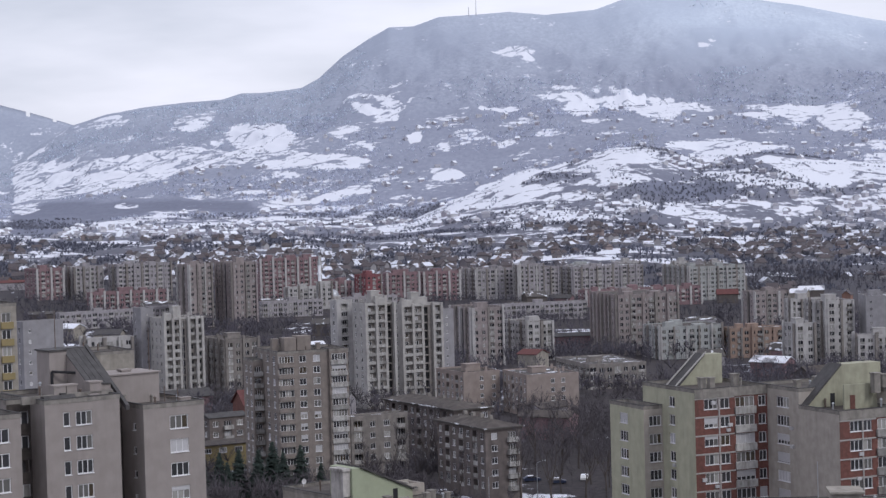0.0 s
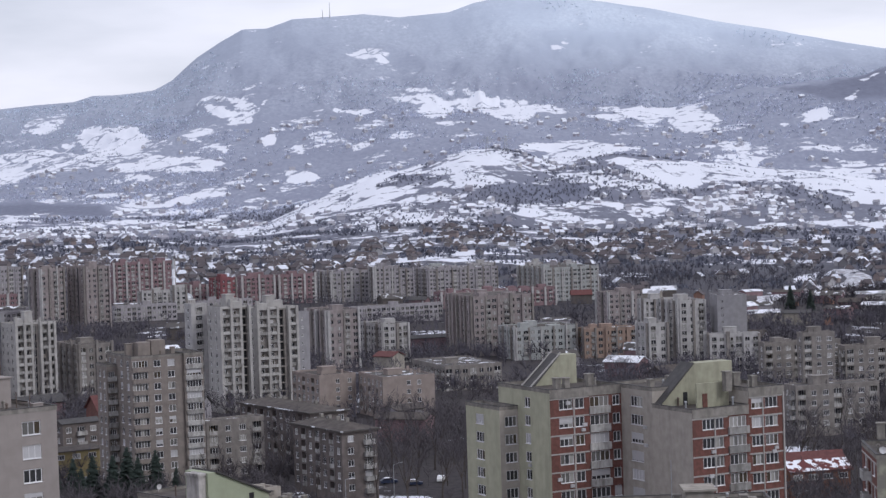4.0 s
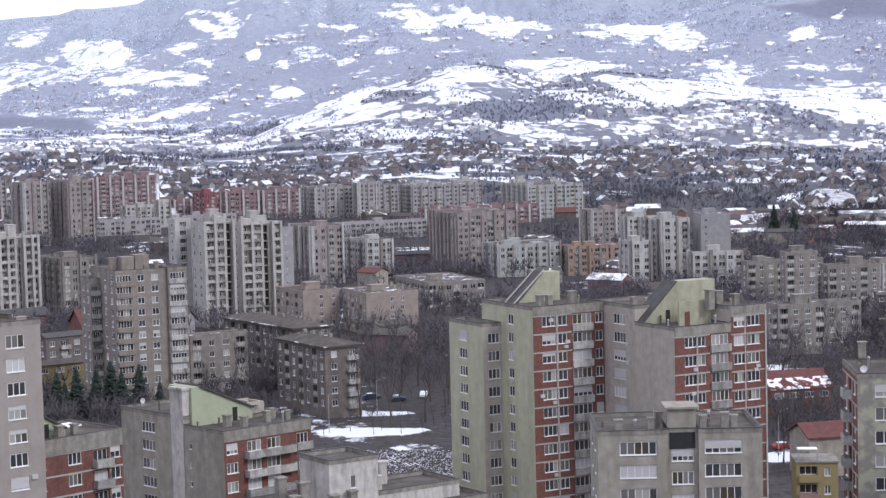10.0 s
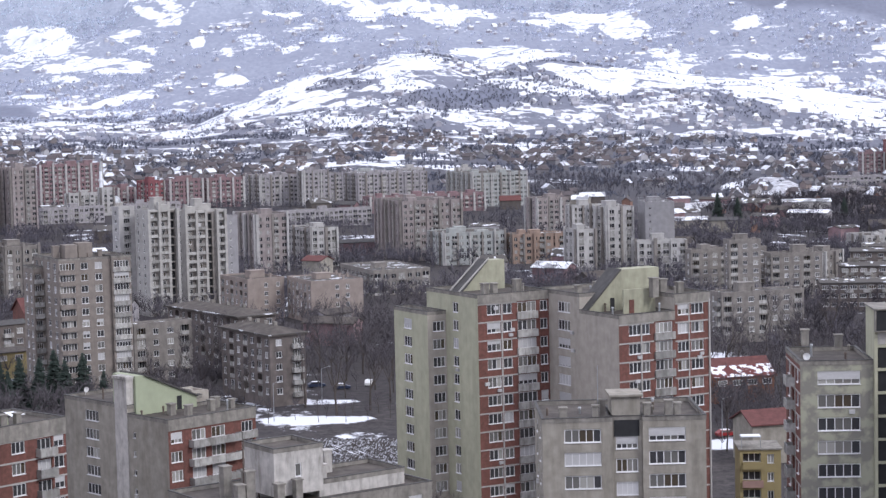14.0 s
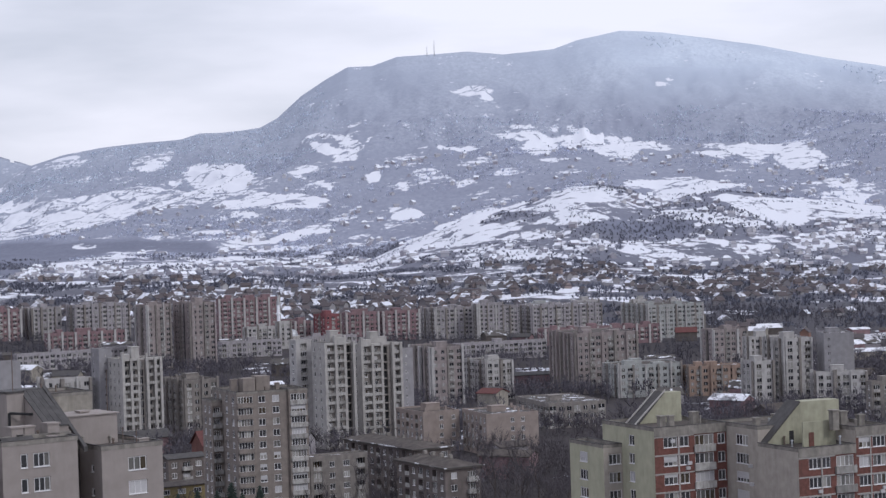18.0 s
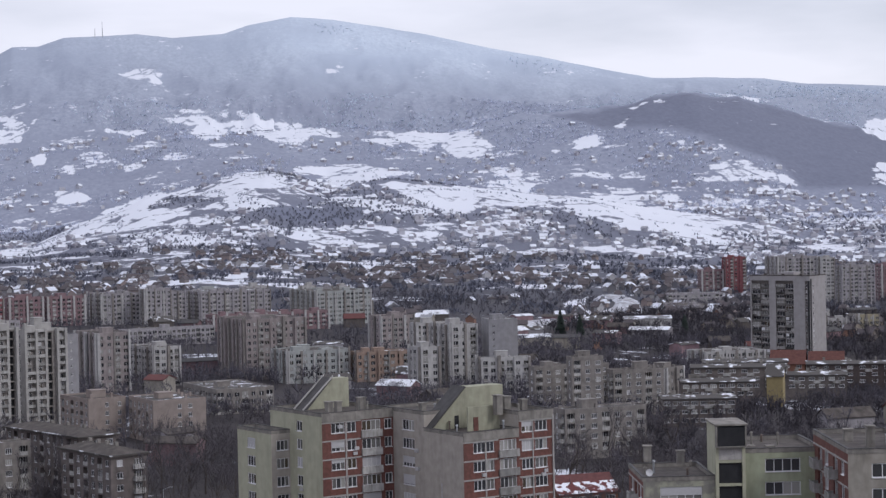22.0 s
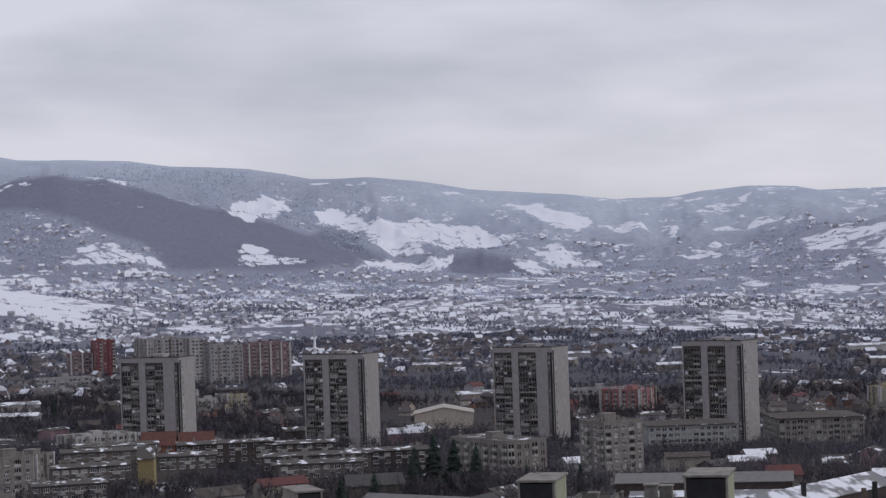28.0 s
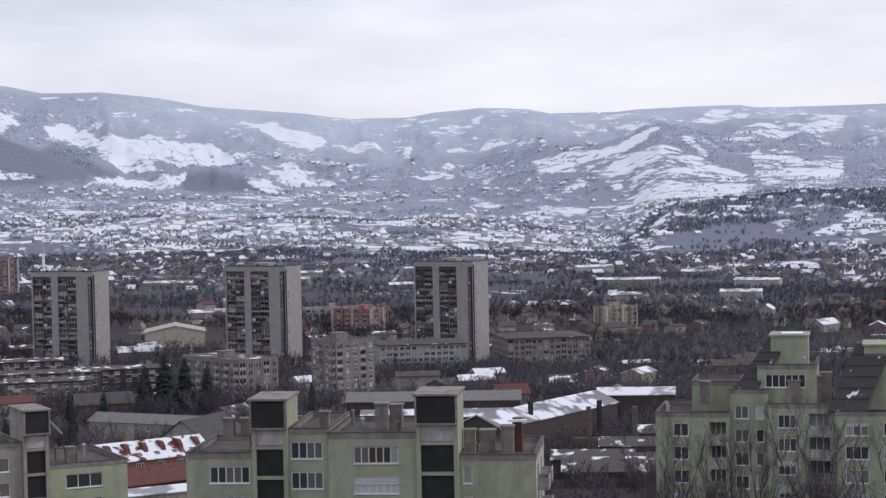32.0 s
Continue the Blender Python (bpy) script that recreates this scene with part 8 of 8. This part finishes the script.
for k, (r, x, y, z, w, d, h, turn, hip) in enumerate(singles):
    if k < HOUSES_NEAR:
        i = rng.randrange(4)
        wall, roof = Shape(HOUSE_WALLS[i]), Shape(HOUSE_ROOF)
        house_shape(wall, roof, 0, 0, 0, w, d, h, 0, hip)
        home = thing("house", pose(x, y, z, 0, 0, math.degrees(turn)), HOUSE_WORDS[i] + " family house with a snow-dusted pitched roof", "house", "family houses at the foot of the hill")
        part("wall", wall, home)
        part("roof", roof, home)
        part("chimney", Shape(GREY_PLASTER).box(w * 0.2, w * 0.2 + 0.6, -0.3, 0.3, h + d * 0.1, h + d * 0.4 + 0.9), home)
    else:
        # beyond 2250 m the haze-paled materials take over
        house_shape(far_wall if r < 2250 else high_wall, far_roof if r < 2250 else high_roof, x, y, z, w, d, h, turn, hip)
far_walls = tagged(new("far_houses", far_wall.mesh("far_houses")), "scattered family houses covering the far slopes", "houses", kind="stuff")
tagged(new("far_house_roofs", far_roof.mesh("far_house_roofs")), "snow-dusted pitched roofs of the far houses", "roofs", kind="stuff")


tagged(new("upper_houses", high_wall.mesh("upper_houses")), "family houses on the snowy upper slopes, paled by haze", "houses", kind="stuff")
tagged(new("upper_house_roofs", high_roof.mesh("upper_house_roofs")), "snowy roofs of the upper houses, paled by haze", "roofs", kind="stuff")


# ---- woods: bare crowns as sprays of thin twigs, in one mesh each zone ----
def wood(name, label, sites, material, high, twigs, seed, width=0.16, lean=0.5):
    g = np.random.RandomState(seed)
    n = len(sites)
    pts = np.repeat(sites, twigs, axis=0)
    hs = np.repeat(g.uniform(high * 0.6, high * 1.25, n), twigs)
    ang = g.uniform(0, 2 * np.pi, n * twigs)
    out = g.uniform(0.1, lean, n * twigs) * hs
    start = g.uniform(0.0, 0.5, n * twigs) * hs
    end = np.clip(start + g.uniform(0.35, 0.6, n * twigs) * hs, 0, hs)
    wid = hs * width * g.uniform(0.4, 1.0, n * twigs)
    sx, sy = np.cos(ang), np.sin(ang)
    a = np.stack([pts[:, 0] - sy * wid * 0.5 + sx * out * 0.3, pts[:, 1] + sx * wid * 0.5 + sy * out * 0.3, pts[:, 2] + start], -1)
    b = np.stack([pts[:, 0] + sy * wid * 0.5 + sx * out * 0.3, pts[:, 1] - sx * wid * 0.5 + sy * out * 0.3, pts[:, 2] + start + 0.1 * hs], -1)
    c = np.stack([pts[:, 0] + sx * out, pts[:, 1] + sy * out, pts[:, 2] + end], -1)
    me = bpy.data.meshes.new(name)
    v = np.stack([a, b, c], 1).reshape(-1, 3)
    k = len(v)
    me.vertices.add(k)
    me.vertices.foreach_set("co", v.ravel())
    me.loops.add(k)
    me.loops.foreach_set("vertex_index", np.arange(k, dtype=np.int32))
    me.polygons.add(k // 3)
    me.polygons.foreach_set("loop_start", np.arange(k // 3, dtype=np.int32) * 3)
    me.materials.append(material)
    me.update()
    return tagged(new(name, me), label, "trees", kind="stuff")


def scatter_sites(count, r0, r1, a0, a1, seed, size=150, avoid=0.3, clump=1.0, sink=0.3, closed=0.0):
    g = np.random.RandomState(seed)
    r = np.sqrt(g.uniform(r0 ** 2, r1 ** 2, count * 4))
    az = np.radians(g.uniform(a0, a1, count * 4))
    x, y = r * np.sin(az), r * np.cos(az)
    d = fractal(x, y, size, seed, 4) * clump + g.uniform(-0.25, 0.25, count * 4) - 3 * np.clip(open_snow(x, y) - avoid, 0, 1)
    if closed:
        d = d - closed * openings(x, y, WOODLANDS, 10.0)
    keep = np.argsort(-d)[:count]
    x, y = x[keep], y[keep]
    return np.stack([x, y, ground_height(x, y) - sink], -1)


# twigs turn paler and bluer zone by zone: distance haze in the base colours
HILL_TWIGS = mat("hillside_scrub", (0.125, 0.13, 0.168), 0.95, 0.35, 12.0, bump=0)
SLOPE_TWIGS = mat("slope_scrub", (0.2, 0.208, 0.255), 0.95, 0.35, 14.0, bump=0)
HEDGE_TWIGS = mat("hazed_bare_hedge", (0.3, 0.315, 0.385), 0.95, 0.3, 12.0, bump=0)
FROST_HAZE_TWIGS = mat("frosted_hazed_scrub", (0.56, 0.59, 0.7), 0.95, 0.3, 20.0, bump=0)
RIME_HAZE_TWIGS = mat("rimed_hazed_forest", (0.6, 0.66, 0.75), 0.95, 0.25, 30.0, bump=0)
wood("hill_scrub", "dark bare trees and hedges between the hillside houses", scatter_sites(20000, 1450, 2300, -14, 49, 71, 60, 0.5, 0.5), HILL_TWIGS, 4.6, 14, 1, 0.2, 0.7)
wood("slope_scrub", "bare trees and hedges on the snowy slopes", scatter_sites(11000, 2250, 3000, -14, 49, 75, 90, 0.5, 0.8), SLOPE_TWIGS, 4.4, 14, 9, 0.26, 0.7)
wood("upper_scrub", "frosted bare trees on the upper slopes, paled by haze", scatter_sites(15000, 2900, 4000, -14, 49, 73, 140, 0.5, 1.0, 0.3, 3.0), FROST_HAZE_TWIGS, 4.5, 10, 2, 0.45, 0.8)
wood("mountain_forest", "rimed forest on the mountain, paled by haze", scatter_sites(9000, 3800, 4440, -13, 26, 79, 300, 0.5), RIME_HAZE_TWIGS, 4, 8, 3, 0.5, 0.7)
g = np.random.RandomState(5)
hedge_r, hedge_a = np.sqrt(g.uniform(1800 ** 2, 4050 ** 2, 260000)), np.radians(g.uniform(-13, 48, 260000))
hedge_x, hedge_y = hedge_r * np.sin(hedge_a), hedge_r * np.cos(hedge_a)
keep = (np.abs(fractal(hedge_x, hedge_y, 130, 141, 2)) < 0.022) & (open_snow(hedge_x, hedge_y) > 0.4)
hedge_x, hedge_y = hedge_x[keep], hedge_y[keep]
wood("field_hedges", "thin hedges and single trees across snowy fields, paled by haze", np.stack([hedge_x, hedge_y, ground_height(hedge_x, hedge_y) - 0.3], -1), HEDGE_TWIGS, 3.4, 12, 6, 0.2, 0.7)
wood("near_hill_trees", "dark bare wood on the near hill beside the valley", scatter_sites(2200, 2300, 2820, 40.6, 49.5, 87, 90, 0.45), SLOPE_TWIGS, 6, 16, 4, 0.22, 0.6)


# ---- bare trees and bushes between the blocks ----
def clear_of_blocks(sites, margin=4.0):
    keep = np.ones(len(sites), bool)
    for ob in list(scene.collection.objects):
        if ob.parent is None and ob.name.startswith(("apartment", "tower", "hall", "low_")) and "size" in ob:
            l2, l1 = ob["size"]
            inv = ob.matrix_basis.inverted()
            m = np.array(inv)
            u = sites[:, 0] * m[0, 0] + sites[:, 1] * m[0, 1] + m[0, 3]
            v = sites[:, 0] * m[1, 0] + sites[:, 1] * m[1, 1] + m[1, 3]
            keep &= ~((u > -margin) & (u < l2 + margin) & (v > -margin) & (v < l1 + margin))
    return sites[keep]


def town_wood(name, label, sites, high, seed, limbs=7, twigs=6, material=TWIGS):
    """Leafless trees in one mesh: a stem, steep limbs and thin twigs, each a tapered blade."""
    g = np.random.RandomState(seed)
    n = len(sites)
    h = g.uniform(0.55, 1.2, n) * high
    base = sites
    fork = base + np.stack([g.normal(0, 0.02, n) * h, g.normal(0, 0.02, n) * h, g.uniform(0.25, 0.4, n) * h], -1)
    la = np.repeat(fork, limbs, axis=0)
    lh = np.repeat(h, limbs)[:, None]
    off = g.normal(0, 1, (n * limbs, 3))
    off /= np.linalg.norm(off, axis=1)[:, None]
    off *= g.uniform(0.4, 1.0, (n * limbs, 1)) * lh * np.array([[0.36, 0.36, 0.28]])
    lb = la + off + lh * np.array([[0, 0, 0.36]])
    ta, tb = np.repeat(la, twigs, axis=0), np.repeat(lb, twigs, axis=0)
    th = np.repeat(lh, twigs, axis=0)
    u = g.uniform(0.25, 1.0, (len(ta), 1))
    start = ta + (tb - ta) * u
    way = (tb - ta) / np.linalg.norm(tb - ta, axis=1)[:, None] + g.normal(0, 0.6, (len(ta), 3))
    end = start + way / np.linalg.norm(way, axis=1)[:, None] * th * g.uniform(0.1, 0.24, (len(ta), 1))
    a = np.concatenate([base, la, start])
    b = np.concatenate([fork + (fork - base) * 0.6, lb, end])
    hh = np.concatenate([h[:, None], lh, th])
    w = np.concatenate([h[:, None] * 0.012, lh * 0.009, th * 0.007]) * (0.7 + np.linalg.norm(a[:, :2], axis=1)[:, None] / 900)
    d = (b - a) / np.linalg.norm(b - a, axis=1)[:, None]
    side = np.cross(d, g.normal(0, 1, a.shape))
    side *= w / (np.linalg.norm(side, axis=1)[:, None] + 1e-6)
    v = np.stack([a - side, a + side, b], 1).reshape(-1, 3)
    me = bpy.data.meshes.new(name)
    k = len(v)
    me.vertices.add(k)
    me.vertices.foreach_set("co", v.ravel())
    me.loops.add(k)
    me.loops.foreach_set("vertex_index", np.arange(k, dtype=np.int32))
    me.polygons.add(k // 3)
    me.polygons.foreach_set("loop_start", np.arange(k // 3, dtype=np.int32) * 3)
    me.materials.append(material)
    me.update()
    return tagged(new(name, me), label, "trees", kind="stuff")


ROAD_LINE = [(267, 1268), (307, 1329), (341, 1370), (368, 1396), (392, 1440), (414, 1489), (427, 1527), (432, 1570), (425, 1584)]
ROAD_SNOW = patchy("snowy_road_surface", (0.3, 0.29, 0.31), (0.62, 0.63, 0.68), 6.0, (0.4, 0.6))
road = Shape(ROAD_SNOW)
rows = []
for i, (x, y) in enumerate(ROAD_LINE):
    x0, y0 = ROAD_LINE[max(i - 1, 0)]
    x1, y1 = ROAD_LINE[min(i + 1, len(ROAD_LINE) - 1)]
    way = Vector((x1 - x0, y1 - y0, 0)).normalized()
    side, z = Vector((way.y, -way.x, 0)), float(ground_height(x, y))
    mid = Vector((x, y, 0))
    rows.append([(*(mid + side * q).xy, z + up) for q, up in ((-13, -1.5), (-4.5, 2.2), (4.5, 2.2), (13, -1.5))])
for p, q in zip(rows[:-1], rows[1:]):
    for k in range(3):
        road.face([p[k], q[k], q[k + 1], p[k + 1]])
tagged(new("road", road.mesh("road")), "snow-dusted road on a bank bending up the hill foot", "road", kind="structure")


def off_road(sites):
    """Keeps trees off the road and its bank."""
    keep = np.ones(len(sites), bool)
    for (x0, y0), (x1, y1) in zip(ROAD_LINE[:-1], ROAD_LINE[1:]):
        for k in (0.0, 0.25, 0.5, 0.75, 1.0):
            keep &= np.hypot(sites[:, 0] - x0 - (x1 - x0) * k, sites[:, 1] - y0 - (y1 - y0) * k) > 24
    return sites[keep]


FURROW = patchy("frozen_furrows_with_snow", (0.07, 0.06, 0.056), (0.5, 0.5, 0.53), 0.7, (0.5, 0.6), detail=8.0)
furrows = Shape(FURROW)
for i in range(34):
    x, y = 6 + i * 1.05, 424 - 0.25 * i
    z = float(ground_height(x, y))
    rise = 0.35 + 0.12 * math.sin(i * 2.4)
    a, c = Vector((x, y, z - 0.2)), Vector((x + 11, y - 34, float(ground_height(x + 11, y - 34)) - 0.2))
    for q in range(8):
        p0, p1 = a + (c - a) * (q / 8), a + (c - a) * ((q + 1) / 8)
        up = Vector((0, 0, 0.2 + rise * (0.8 + 0.3 * math.sin(q * 3.1 + i))))
        side = Vector((0.42, 0.1, 0))
        furrows.face([p0 - side, p1 - side, p1 + up, p0 + up])
        furrows.face([p0 + up, p1 + up, p1 + side, p0 + side])
tagged(new("allotment_furrows", furrows.mesh("allotment_furrows")), "frozen ploughed allotment rows flecked with snow", "field", kind="stuff")


def thinned(sites):
    """Leaves the snowy park and the allotments mostly open."""
    az, r = np.degrees(np.arctan2(sites[:, 0], sites[:, 1])), np.hypot(sites[:, 0], sites[:, 1])
    keep = np.random.RandomState(3).uniform(0, 1, len(sites)) < 0.12
    return sites[keep | (az < 0.9) | (az > 5.6) | (r > 530)]


town_wood("garden_trees", "bare brown trees and shrubs round the near houses", thinned(clear_of_blocks(scatter_sites(1500, 400, 525, -9, 46, 89, 40, 0.3, 0.6), 6.0)), 8.5, 8, 8, 9)
town_wood("park_trees", "thicket of brown bare trees among the houses", thinned(clear_of_blocks(scatter_sites(3900, 455, 740, -12, 46, 93, 50, 0.3, 0.45), 3.0)), 9.5, 11, 7, 6)
town_wood("town_trees", "brown bare trees between the apartment blocks", thinned(clear_of_blocks(scatter_sites(9000, 520, 1150, -14, 49, 83, 60, 9, 0.5))), 10, 5, material=MID_TWIGS)
town_wood("yard_trees", "bare trees and bushes in the yards of the low blocks", scatter_sites(900, 560, 830, 15, 30, 99, 40, 9, 0.4), 9, 15, 8, 8, DARK_TWIGS)
town_wood("valley_trees", "dark bare trees along the far blocks", off_road(clear_of_blocks(scatter_sites(12000, 1150, 1660, -14, 49, 85, 70, 9, 0.5))), 7.5, 6, 5, 4, VALLEY_TWIGS)
town_wood("dark_thickets", "dark wet clumps of bare trees in the valley", off_road(clear_of_blocks(scatter_sites(4200, 640, 1450, 11, 49, 97, 110, 9, 2.6))), 9.5, 13, 7, 6, DARK_TWIGS)
